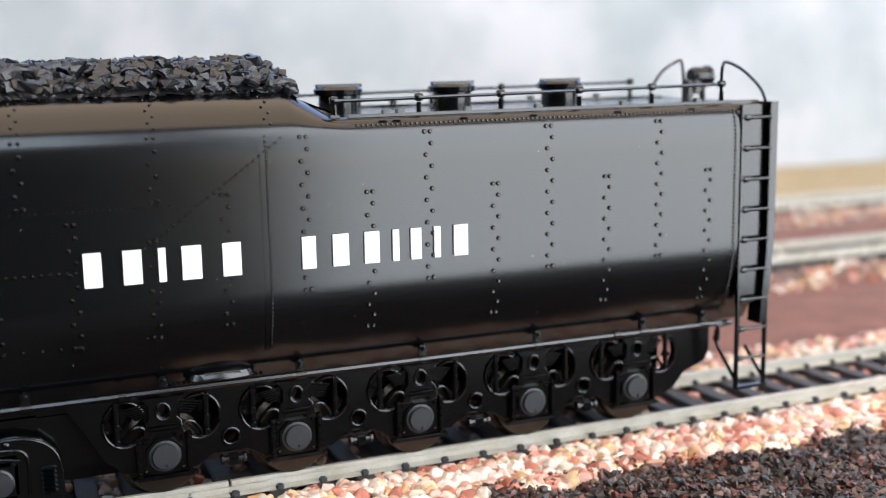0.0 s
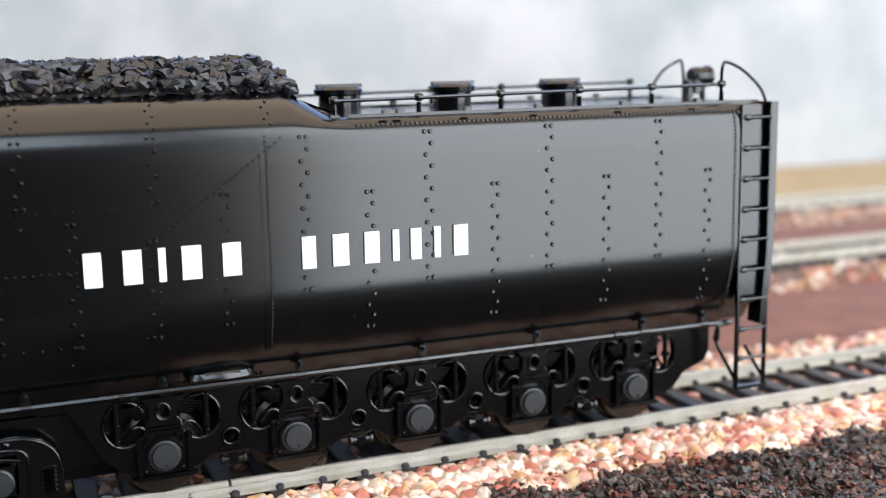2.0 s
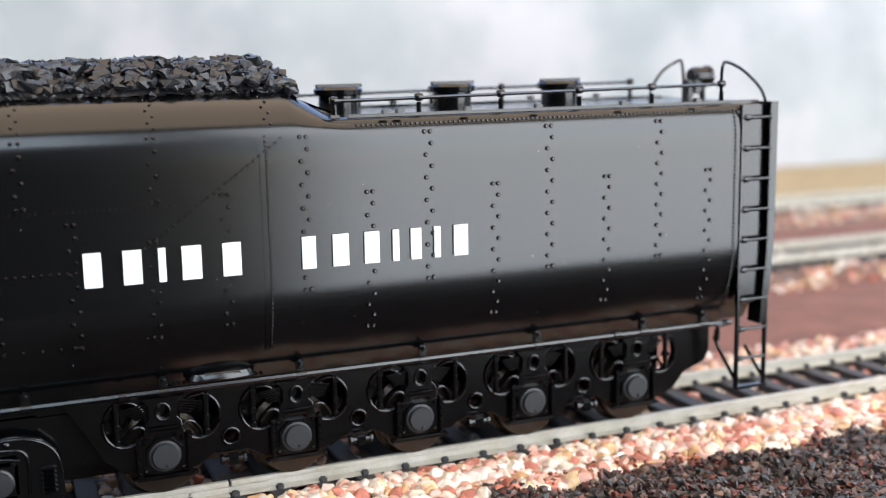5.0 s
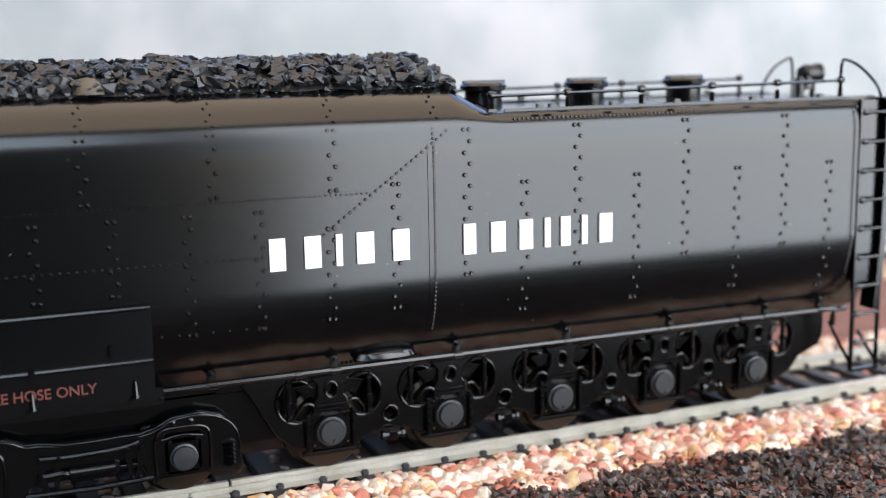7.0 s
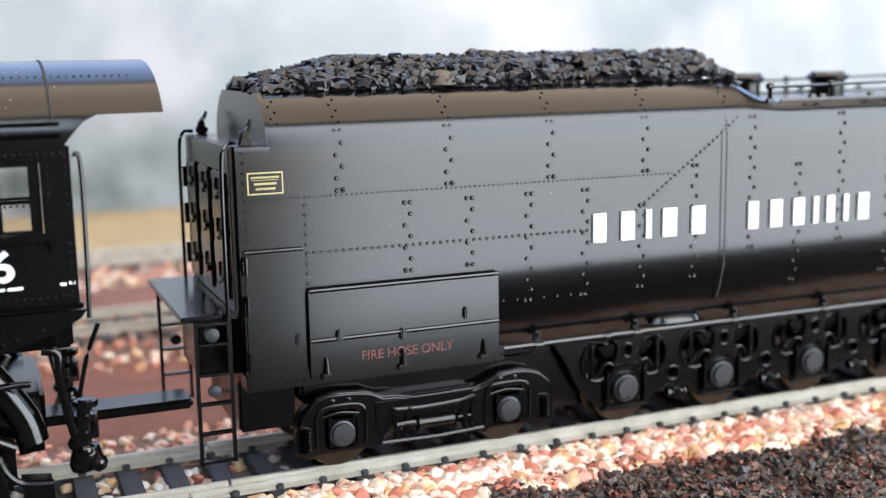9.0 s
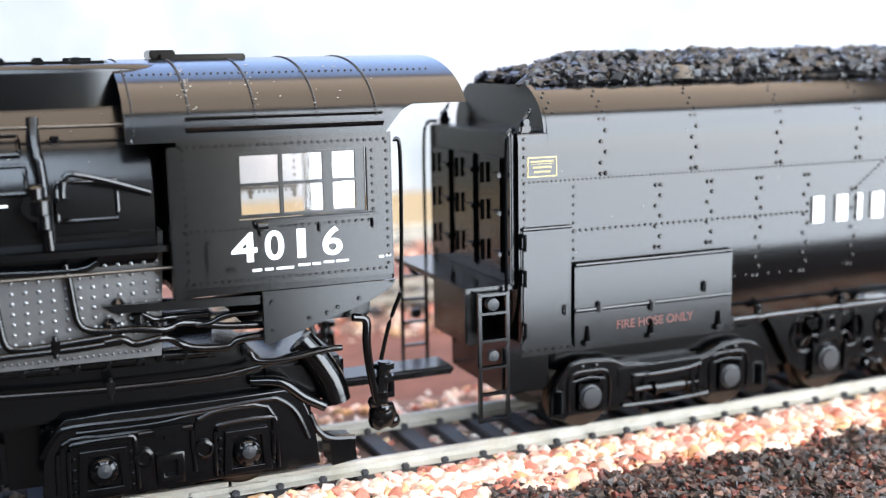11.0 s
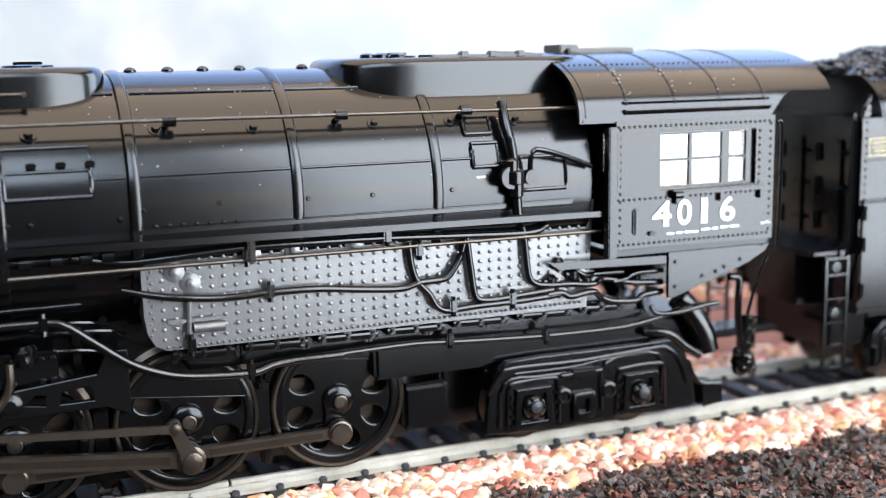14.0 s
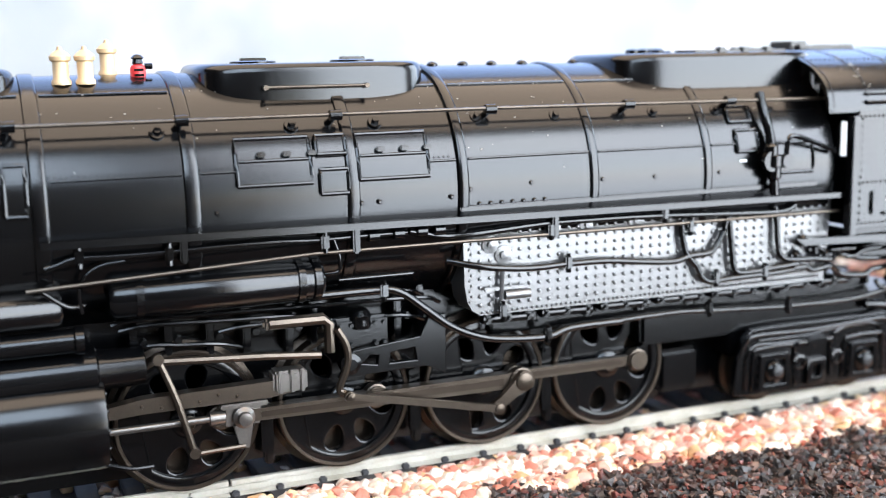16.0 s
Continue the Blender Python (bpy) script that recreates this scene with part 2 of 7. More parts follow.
def prism(bm, outline, y0, y1):
    """A plate: an (x, z) outline between two y."""
    a = [bm.verts.new((x, y0, z)) for x, z in outline]
    b = [bm.verts.new((x, y1, z)) for x, z in outline]
    bm.faces.new(a)
    bm.faces.new(b[::-1])
    for i in range(len(a)):
        j = (i + 1) % len(a)
        bm.faces.new((a[i], b[i], b[j], a[j]))


def loft(bm, sections, cap=True, closed=False):
    """Skin over rows of points of equal count."""
    rows = [[bm.verts.new(p) for p in s] for s in sections]
    for a, b in zip(rows, rows[1:]):
        m = len(a)
        for i in range(m if closed else m - 1):
            j = (i + 1) % m
            bm.faces.new((a[i], a[j], b[j], b[i]))
    if cap:
        bm.faces.new(rows[0])
        bm.faces.new(rows[-1][::-1])


def holed_plate(outline, holes, y0, y1, bevel=0.0):
    """A bmesh plate with holes, from (x, z) loops, between y0 and y1."""
    cu = bpy.data.curves.new("plate", "CURVE")
    cu.dimensions, cu.fill_mode = "2D", "BOTH"
    cu.extrude = abs(y1 - y0) / 2 - bevel
    cu.bevel_depth = bevel
    cu.bevel_resolution = 1
    for loop in (outline, *holes):
        sp = cu.splines.new("POLY")
        sp.points.add(len(loop) - 1)
        for q, (x, z) in zip(sp.points, loop):
            q.co = (x, z, 0, 1)
        sp.use_cyclic_u = True
    ob = bpy.data.objects.new("plate", cu)
    scene.collection.objects.link(ob)
    me = bpy.data.meshes.new_from_object(ob.evaluated_get(bpy.context.evaluated_depsgraph_get()))
    bm = bmesh.new()
    bm.from_mesh(me)
    bpy.data.objects.remove(ob)
    bpy.data.curves.remove(cu)
    bpy.data.meshes.remove(me)
    ym = (y0 + y1) / 2
    for v in bm.verts:
        v.co = (v.co.x, ym - v.co.z, v.co.y)
    bmesh.ops.remove_doubles(bm, verts=bm.verts, dist=1e-4)
    return bm


def ring(cx, cz, r, n=24, sx=1.0, turn=0.0):
    return [(cx + r * sx * math.cos(2 * pi * i / n + turn), cz + r * math.sin(2 * pi * i / n + turn)) for i in range(n)]


def text_bm(words, height, x, z, y, width=None, shear=0.0, bold=0.0):
    """Raised letters on a plane that faces -y, from x at base z; width: fitted length."""
    cu = bpy.data.curves.new("words", "FONT")
    cu.body, cu.extrude, cu.offset = words, 0.008, bold
    ob = bpy.data.objects.new("words", cu)
    scene.collection.objects.link(ob)
    me = bpy.data.meshes.new_from_object(ob.evaluated_get(bpy.context.evaluated_depsgraph_get()))
    bm = bmesh.new()
    bm.from_mesh(me)
    bpy.data.objects.remove(ob)
    bpy.data.curves.remove(cu)
    bpy.data.meshes.remove(me)
    xs, ys = [v.co.x for v in bm.verts], [v.co.y for v in bm.verts]
    kz = height / (max(ys) - min(ys))
    kx = width / (max(xs) - min(xs)) if width else kz
    x_0, y_0 = min(xs), min(ys)
    for v in bm.verts:
        v.co = (x + (v.co.x - x_0) * kx, y - v.co.z * 2, z + (v.co.y - y_0) * kz)
    return bm


def rivets(bm, points, r=0.26, normal=(0, -1, 0), out=0.85):
    """Small domed heads on a surface."""
    q = Vector(normal).to_track_quat("Z", "Y")
    for p in points:
        p = Vector(p)
        rows = [[bm.verts.new(p + q @ Vector((k * r * math.cos(pi * i / 4), k * r * math.sin(pi * i / 4), h))) for i in range(8)] for k, h in ((1.0, -0.05), (0.92, r * out * 0.55), (0.5, r * out))]
        for a, b in zip(rows, rows[1:]):
            for i in range(8):
                j = (i + 1) % 8
                bm.faces.new((a[i], a[j], b[j], b[i]))
        bm.faces.new(rows[-1])


def thing(name, label, category, group=""):
    return tagged(new(name), label, category, group)


def mirror_y(bm):
    """Adds the mirrored half."""
    g = bmesh.ops.duplicate(bm, geom=bm.verts[:] + bm.edges[:] + bm.faces[:])
    for v in (e for e in g["geom"] if isinstance(e, bmesh.types.BMVert)):
        v.co.y = -v.co.y
    bmesh.ops.reverse_faces(bm, faces=[e for e in g["geom"] if isinstance(e, bmesh.types.BMFace)])


# ---- how far the train has rolled (mm) ----
ROLL = [(0, 0), (5.7, 0), (5.8, 0.25), (6.0, 2.35), (6.5, 11.11), (7.0, 23.27), (7.5, 34.14), (8.0, 46.51), (8.5, 59.3), (8.7, 64.91),
        (10.8, 107.57), (11.0, 111.93), (11.5, 123.32), (12.0, 134.52), (12.5, 145.76), (13.0, 156.07), (13.5, 165.06), (14.0, 174.01),
        (14.5, 185.73), (15.0, 196.4), (15.5, 208.0), (16.0, 218.2)]


def rolled(t):
    """Monotone cubic through ROLL."""
    n = len(ROLL)
    d = [(ROLL[i + 1][1] - ROLL[i][1]) / (ROLL[i + 1][0] - ROLL[i][0]) for i in range(n - 1)]
    g = [0.0] + [2 * a * b / (a + b) if a * b > 0 else 0.0 for a, b in zip(d, d[1:])] + [d[-1]]
    for i in range(n - 1):
        if t <= ROLL[i + 1][0]:
            h = ROLL[i + 1][0] - ROLL[i][0]
            u = (t - ROLL[i][0]) / h
            return ((1 + 2 * u) * (1 - u) ** 2 * ROLL[i][1] + u * (1 - u) ** 2 * h * g[i] + u * u * (3 - 2 * u) * ROLL[i + 1][1] + u * u * (u - 1) * h * g[i + 1])
    return ROLL[-1][1]


TIMES = [0.0, 5.6] + [round(5.7 + 0.1 * i, 2) for i in range(104)]
KEYED = []      # (object, function of time giving a pose)

# ---- room ----
def room():
    def slab(name, boxes, material, label):
        bm = empty_bm()
        for b in boxes:
            box(bm, *[c * 1000 for c in b])
        return tagged(part(name, bm, material, smooth=0), label, name.split("_")[0], kind="structure")

    slab("floor", [(-2.6, 2.3, -1.3, 2.1, -0.95, -0.85)], FLOOR, "dark plain room floor")
    slab("ceiling", [(-2.6, 2.3, -1.3, 2.1, 1.55, 1.65)], WOOD, "brown wooden room ceiling")
    slab("wall_north", [(-2.6, 2.3, 2.0, 2.1, -0.85, 1.55)], WALL, "plain brown room wall")
    slab("wall_west", [(-2.6, -2.5, -1.2, 2.0, -0.85, 1.55)], WALL, "plain brown room wall")
    slab("wall_south", [(-2.6, -1.0, -1.3, -1.2, -0.85, 1.55), (-1.0, 0.25, -1.3, -1.2, -0.85, 0.56), (-1.0, 0.25, -1.3, -1.2, 1.34, 1.55), (0.25, 2.3, -1.3, -1.2, 1.35, 1.55), (0.25, 2.3, -1.3, -1.2, -0.85, -0.5)], WALL, "plain brown room wall with a tall and a high window opening")
    slab("wall_east", [(2.2, 2.3, -1.2, -0.55, -0.85, 1.55), (2.2, 2.3, 0.75, 2.0, -0.85, 1.55), (2.2, 2.3, -0.55, 0.75, -0.85, 0.2), (2.2, 2.3, -0.55, 0.75, 1.3, 1.55)], WALL, "plain brown room wall with an opening added behind a lamp")
    # frame added round the overhead lamp, out of view
    bm = empty_bm()
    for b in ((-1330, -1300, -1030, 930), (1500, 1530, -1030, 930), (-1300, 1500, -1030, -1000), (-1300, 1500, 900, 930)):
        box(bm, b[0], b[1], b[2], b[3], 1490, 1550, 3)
    tagged(part("ceiling_light", bm, WALL, smooth=0), "broad flat frame added round the unseen warm lamp under the ceiling", "ceiling light")
    bm = empty_bm()
    box(bm, -1500, 1600, -118, 420, -60, -14, 2)
    tagged(part("layout_table", bm, WOOD, smooth=0), "brown wooden baseboard that carries the model railway", "table")
    table = bpy.data.objects["layout_table"]
    for x in (-1400, 1500):
        for y in (-80, 380):
            leg = empty_bm()
            box(leg, x - 30, x + 30, y - 30, y + 30, -850, -60, 2)
            part("leg", leg, WOOD, table, smooth=0)


room()


# ---- ground, backdrop ----
TRACKS = [0.0, 108.0, 198.0]     # centre lines of the parallel tracks


def bed_height(y):
    """The height of the scenery across the tracks (mm)."""
    z = -6.0
    if y < -18:
        z = -4.6 + 1.2 * math.exp(-((y + 27) / 9) ** 2)
    for c, w in ((0, 15), (108, 17), (198, 17)):
        d = abs(y - c)
        z = max(z, -3.1 - max(0.0, d - w) * 0.34)
    return z


def ground():
    bm = empty_bm()
    xs = [-1450 + 12 * i for i in range(251)]
    ys = [-116, -100, -80, -60, -50] + [-44 + 3 * i for i in range(32)] + [56 + 6 * i for i in range(50)]
    rows = []
    for y in ys:
        rows.append([bm.verts.new((x, y, bed_height(y) - 0.3 + 0.8 * noise.noise(Vector((x * 0.06, y * 0.06, 0))))) for x in xs])
    for a, b in zip(rows, rows[1:]):
        for i in range(len(xs) - 1):
            f = bm.faces.new((a[i], a[i + 1], b[i + 1], b[i]))
            y = (a[i].co.y + b[i].co.y) / 2
            # left of x = 10 the bed is coloured dark to dim what the tank reflects
            f.material_index = 3 if y < -26 or (y < 14 and a[i].co.x < 10) else 1 if 34 < y < 84 or 134 < y < 170 else 2 if y > 226 else 0
    ob = part("ground", bm, BED)
    ob.data.materials.append(SOIL)
    ob.data.materials.append(TAN)
    ob.data.materials.append(DIRT)
    tagged(ob, "modelled ground with red-brown soil strips and tan scatter behind", "ground", kind="structure")
    bm = empty_bm()
    pts = [(-1450, 150)] + [(-1300 + 150 * math.sin(a), 350 - 170 * (1 - math.sin(a))) for a in (0.3, 0.8, 1.2)] + [(-1150, 352), (1400, 352)]
    loft(bm, [[(x, y, z) for z in (-14, 120, 300, 560)] for x, y in pts], cap=False)
    loft(bm, [[(x, y + 4, z) for z in (-14, 120, 300, 560)] for x, y in pts], cap=False)
    tagged(part("backdrop", bm, SKYPAINT), "painted pale cloudy sky board behind the tracks", "backdrop", kind="structure")


ground()

# ---- tender ----
def tender_half(z):
    """The half width of the tank at a height."""
    if z >= 29:
        return 16.2
    u = (29 - z) / 14.5
    return 16.2 - 5.2 * u ** 2.2


# the rounding of the tank's upper edge: half width and height
TANK_TOP = [(16.18, 45.0), (16.12, 46.0), (16.0, 46.9), (15.8, 47.8), (15.5, 48.6), (15.1, 49.25), (14.6, 49.75), (14.0, 50.05), (13.2, 50.15)]


def tank_skin(z):
    """The half width of the tank with its rounded top edge."""
    if z <= 43.5:
        return tender_half(z)
    rows = [(16.2, 43.5)] + TANK_TOP
    for (y0, z0), (y1, z1) in zip(rows, rows[1:]):
        if z <= z1:
            return y0 + (y1 - y0) * (z - z0) / (z1 - z0)
    return rows[-1][0]


def build_tender():
    te = thing("tender", "satin black model locomotive tender with riveted sides on the rails", "tender")
    # tank: vertical sides that curl in below
    zs = [14.6 + 0.9 * i for i in range(17)] + [32, 38, 43.5]
    half = [(tender_half(z), z) for z in zs] + TANK_TOP
    sec = [(-y, z) for y, z in half] + [(y, z) for y, z in reversed(half)]
    bm = empty_bm()
    # the front end of the tank is lower, with a flat ledge before the bunker
    for x0, x1, top in ((-36.4, 108.7, 60.0), (-41.2, -36.4, 47.0)):
        low = [(y, z) for y, z in half if z < top]
        if top < 60:
            low += [(15.9, top), (13.2, top + 0.1)]
        ends = [(-y, z) for y, z in low] + [(y, z) for y, z in reversed(low)]
        loft(bm, [[(x, y, z) for y, z in ends] for x in (x0, (x0 + x1) / 2, x1)], closed=True)
    body = part("tank", bm, BLACK, te, smooth=50)
    # narrower rear end behind the ladders
    bm = empty_bm()
    sec2 = [(-y * 0.84, z) for y, z in half] + [(y * 0.84, z) for y, z in reversed(half)]
    loft(bm, [[(x, y, z - d) for y, z in sec2] for x, d in ((108.6, 0), (115.4, 0))], closed=True)
    part("rear_wall", bm, BLACK, te, smooth=50)
    for s in (-1, 1):
        bm = empty_bm()
        prism(bm, [(114.6, 50.2), (115.8, 50.2), (115.7, 28), (115.0, 20), (114.2, 15), (113.4, 15), (114.3, 26)], s * 13.0, s * 16.2)
        part("corner_post", bm, BLACK, te)
    # coal bunker shoulders
    for s in (-1, 1):
        bm = empty_bm()
        prof = [(16.19, 45.2), (16.14, 46.2), (16.03, 47.1), (15.85, 48.1), (15.55, 49.0), (15.1, 49.9), (14.4, 50.85), (13.3, 51.9), (12.0, 52.8), (10.4, 53.6), (9.8, 53.6), (9.9, 53.0), (11.0, 48.0)]
        xs = [-36.5, -36.2, 0, 20, 38.5] + [38.5 + 8.4 * i / 8 for i in range(1, 9)]
        sections = []
        for x in xs:
            q = 1.0
            if x > 38.5:
                u = (x - 38.5) / 8.4
                q = 1 - (0.65 * u + 0.35 * (3 * u * u - 2 * u ** 3)) * 0.97
            sections.append([(x, s * y, 49.3 + (z - 49.3) * q if z > 49.3 else z) for y, z in prof])
        loft(bm, sections, closed=True)
        part("bunker_shoulder", bm, BLACK, te, smooth=60)
    bm = empty_bm()
    face = [(16.0, 47.0), (15.8, 48.2), (15.3, 49.5), (14.4, 50.9), (13.3, 51.95), (12.0, 52.85), (10.4, 53.7)]
    ends = [(-y, z) for y, z in face] + [(y, z) for y, z in reversed(face)]
    loft(bm, [[(x, y * 0.995, z) for y, z in ends] for x in (-37.0, -36.2)], closed=True)
    part("front_bulkhead", bm, BLACK, te, smooth=20)
    for s in (-1, 1):
        bm = empty_bm()
        tube(bm, [(-40.2, s * 14.8, 47.2), (-39.8, s * 14.9, 48.6), (-39.0, s * 14.9, 49.6), (-38.7, s * 14.8, 50.4)], 0.3, 8)
        box(bm, -40.4, -38.6, s * 14.2, s * 15.3, 47.0, 48.2, 0.25)
        rod(bm, (-39.5, s * 14.2, 48.6), (-39.5, s * 15.5, 48.6), 0.5, seg=8)
        part("ledge_cleat", bm, BLACK, te)
    bm = empty_bm()
    prism(bm, [(37.5, 50), (38.0, 53.4), (39.0, 53.4), (46.2, 50.6), (47.0, 50)], -8.6, -8.0)
    prism(bm, [(37.5, 50), (38.0, 53.4), (39.0, 53.4), (46.2, 50.6), (47.0, 50)], 8.0, 8.6)
    loft(bm, [[(38.0, y, 53.4), (39.0, y, 53.4), (46.2, y, 50.6), (47.0, y, 50)] for y in (-8.6, 8.6)], cap=True)
    part("slope_sheet", bm, BLACK, te)
    # deck edge strip
    for s in (-1, 1):
        bm = empty_bm()
        box(bm, 46.5, 114, s * 13.4, s * 13.8, 49.9, 50.5, 0.1)
        part("deck_strip", bm, BLACK, te)
    # rivets on both sides
    def col(x, z1, z0, pitch=1.55, dx=0.42):
        out, z, k = [], z1, 0
        while z >= z0:
            out.append((x + (dx if k % 2 else -dx), z))
            z -= pitch
            k += 1
        return [(x - dx, z1 + 0.05), (x + dx, z1 + 0.05)] + out[1:] + [(x - dx, z + pitch - 0.1), (x + dx, z + pitch - 0.1)]

    def line(x0, z0, x1, z1, pitch):
        n = max(1, int(math.hypot(x1 - x0, z1 - z0) / pitch))
        return [(x0 + (x1 - x0) * i / n, z0 + (z1 - z0) * i / n) for i in range(n + 1)]

    rows = []
    for x in (39.55, 57.1, 75.75, 94.2):
        rows.append((col(x, 47.9, 26.6), 0.34))
    for x, b in ((48.45, 20.6), (67.1, 20.8), (85.2, 20.3), (103.0, 19.6)):
        rows.append((col(x, 40.2, b), 0.34))
    for x in (20.1, 4.25, -11.6, -27.4):
        rows.append((col(x, 48.5, 40.7), 0.34))
    for x, t in ((28.9, 41.0), (19.6, 35.6), (9.9, 38.4), (0.7, 38.4), (-8.6, 38.4), (-17.9, 38.4)):
        rows.append((col(x, t, 28.5 if x < -4 else 22.6), 0.34))
    for a in ((-40.2, 40.06, 24.8, 40.06, 0.72), (-32.2, 32.6, 10.2, 32.5, 1.0), (-3.2, 23.1, 10.0, 22.9, 1.9), (44.5, 49.1, 108, 49.15, 0.70),
              (17.8, 34.3, 36.6, 47.9, 0.92), (34.55, 48.2, 34.55, 20.0, 0.62), (20.5, 15.9, 33.5, 15.9, 0.62), (107.9, 48.6, 107.9, 18.5, 0.62),
              (-40.3, 46.2, -40.3, 16.0, 1.25), (-32.3, 39.0, -32.3, 28.5, 1.25), (-40.6, 15.3, -3.8, 15.3, 1.2)):
        rows.append((line(*a), 0.17 if a[4] == 0.72 and a[0] < 0 else 0.25))
    for s in (-1, 1):
        for pts, r in rows:
            bm = empty_bm()
            rivets(bm, [(x, s * ((16.3 if x < -3.4 and z < 16 else tank_skin(z)) + 0.01), z) for x, z in pts], r, (0, s, 0))
            tagged(part("rivet_row", bm, BLACK, te), kind="stuff")
        bm = empty_bm()
        for x0, x1, z in ((-40.6, -27.9, 40.35), (-26.2, 24.6, 40.35)):
            box(bm, x0, x1, s * 16.1, s * 16.32, z - 0.05, z + 0.14)
        for x0, z0, x1, z1 in ((34.2, 48.2, 34.2, 19.5),):
            sec = []
            for i in range(14):
                z = z0 + (z1 - z0) * i / 13
                y = tank_skin(z)
                sec.append([(x0 - 0.55, s * y, z), (x0 - 0.55, s * (y + 0.12), z), (x0 + 0.15, s * (y + 0.12), z), (x0 + 0.15, s * y, z)])
            loft(bm, sec, closed=True)
        part("seam_strip", bm, BLACK, te)
        # shoulder rivets
        for x in (35.2, 20.4, 4.4, -11.5, -27.3, -35.6):
            bm = empty_bm()
            prof = [(15.2, 49.75), (14.75, 50.45), (14.1, 51.2), (13.3, 51.95), (12.4, 52.55), (11.3, 53.1)]
            pts = [(x + 0.35 * (-1) ** i, s * y, z) for i, (y, z) in enumerate(prof)]
            rivets(bm, pts, 0.2, (0, s * 0.55, 0.83))
            tagged(part("rivet_row", bm, BLACK, te), kind="stuff")
    # painted marks as plain white bars, one for each character cell
    cells = [(10.3, 14.0), (15.0, 18.9), (20.2, 21.0), (22.2, 26.4), (27.4, 31.5), (38.1, 41.3), (42.2, 46.0), (46.7, 50.3), (51.5, 52.4), (53.6, 56.2), (57.6, 58.5), (59.8, 63.4)]
    for s in (-1, 1):
        for x0, x1 in cells:
            m, w = (x0 + x1) / 2, max(0.45, (x1 - x0) * 0.29)
            bm = empty_bm()
            prism(bm, [(m - w, 30.55), (m + w, 30.55), (m + w, 34.85), (m - w, 34.85)], s * 16.1, s * 16.58)
            part("white_bar", bm, WHITE, te, "plain white painted bar")
    # dust specks
    rng = random.Random(9)
    bm = empty_bm()
    for _ in range(34):
        x, z = rng.uniform(-38, 107), rng.uniform(18, 48)
        y = -tender_half(z) - 0.03
        w, h = rng.uniform(0.05, 0.22), rng.uniform(0.04, 0.08)
        box(bm, x, x + w, y, y + 0.05, z, z + h, m=Matrix.Translation((x, y, z)) @ Matrix.Rotation(rng.uniform(-1.5, 1.5), 4, "Y") @ Matrix.Translation((-x, -y, -z)))
    tagged(part("dust", bm, DUST, te, "pale dust specks on the paint"), kind="stuff")
    # gold builder panel
    bm = holed_plate([(-39.8, 40.75), (-35.05, 40.75), (-35.05, 43.65), (-39.8, 43.65)], [[(-39.62, 40.93), (-35.23, 40.93), (-35.23, 43.47), (-39.62, 43.47)]], -16.26, -16.2)
    for x0, x1, z, h in ((-39.3, -35.6, 42.85, 0.26), (-38.9, -35.9, 42.0, 0.28), (-38.7, -36.1, 41.35, 0.28)):
        x = x0
        while x < x1 - 0.2:
            box(bm, x, x + 0.3, -16.26, -16.2, z, z + h)
            x += 0.38
    for z in (42.6,):
        box(bm, -39.2, -35.6, -16.26, -16.2, z, z + 0.07)
    part("gold_panel", bm, GOLD, te, "gold outlined data panel with rows of small bars")
    # fire hose box and side door
    for s in (-1, 1):
        bm = empty_bm()
        prism(bm, [(-32.4, 15.4), (-4.5, 15.4), (-4.5, 27.6), (-32.4, 27.6)], s * 14, s * 16.75)
        box(bm, -32.4, -4.5, s * 16.6, s * 17.0, 20.4, 20.9, 0.1)
        part("hose_box", bm, BLACK, te)
        bm = empty_bm()
        box(bm, -41.1, -3.4, s * 12.5, s * 16.3, 14.5, 16.8, 0.15)
        part("side_skirt", bm, BLACK, te, smooth=20)
        for z in (27.5, 20.65):
            bm = empty_bm()
            tube(bm, [(-32.3, s * 16.75, z), (-4.6, s * 16.75, z)], 0.32, smooth=False)
            part("box_bead", bm, BLACK, te)
        bm = empty_bm()
        tube(bm, [(-40.7, s * 16.5, 33.3), (-32.9, s * 16.5, 33.3)], 0.28, smooth=False)
        part("door_bead", bm, BLACK, te)
        bm = empty_bm()
        box(bm, -40.9, -32.8, s * 15, s * 16.6, 16.6, 33.4, 0.25)
        door = part("side_door", bm, BLACK, te)
        for z in (31.5, 26.3, 18.6):
            bm = empty_bm()
            box(bm, -41.0, -40.1, s * 16.5, s * 17.1, z - 0.9, z + 0.9, 0.2)
            rod(bm, (-40.6, s * 16.9, z - 1.2), (-40.6, s * 16.9, z + 1.2), 0.3, seg=8)
            part("hinge", bm, BLACK, door)
        bm = empty_bm()
        box(bm, -34.3, -33.5, s * 16.5, s * 17.2, 20.2, 21.8, 0.2)
        part("latch", bm, BLACK, door)
        for x, z in ((-28.3, 20.9), (-19.2, 20.2), (-9.6, 22.2)):
            bm = empty_bm()
            box(bm, x - 0.4, x + 0.4, s * 16.9, s * 17.5, z - 0.8, z + 0.9, 0.2)
            part("latch", bm, BLACK, te)
        for x in (-30.3, -19.3, -7.0):
            bm = empty_bm()
            box(bm, x - 0.8, x + 0.8, s * 16.5, s * 17.6, 15.2, 16.1, 0.2)
            rod(bm, (x, s * 17.0, 16), (x, s * 17.0, 18.2), 0.45, 0.2, 8)
            part("step_bracket", bm, BLACK, te)
    part("red_words", text_bm("FIRE HOSE ONLY", 1.35, -25.2, 17.2, -17.0 + 0.23, 13.6, bold=0.01), RED_TXT, te, "red FIRE HOSE ONLY lettering")
    # front platform, bulkhead wall and its fittings
    bm = empty_bm()
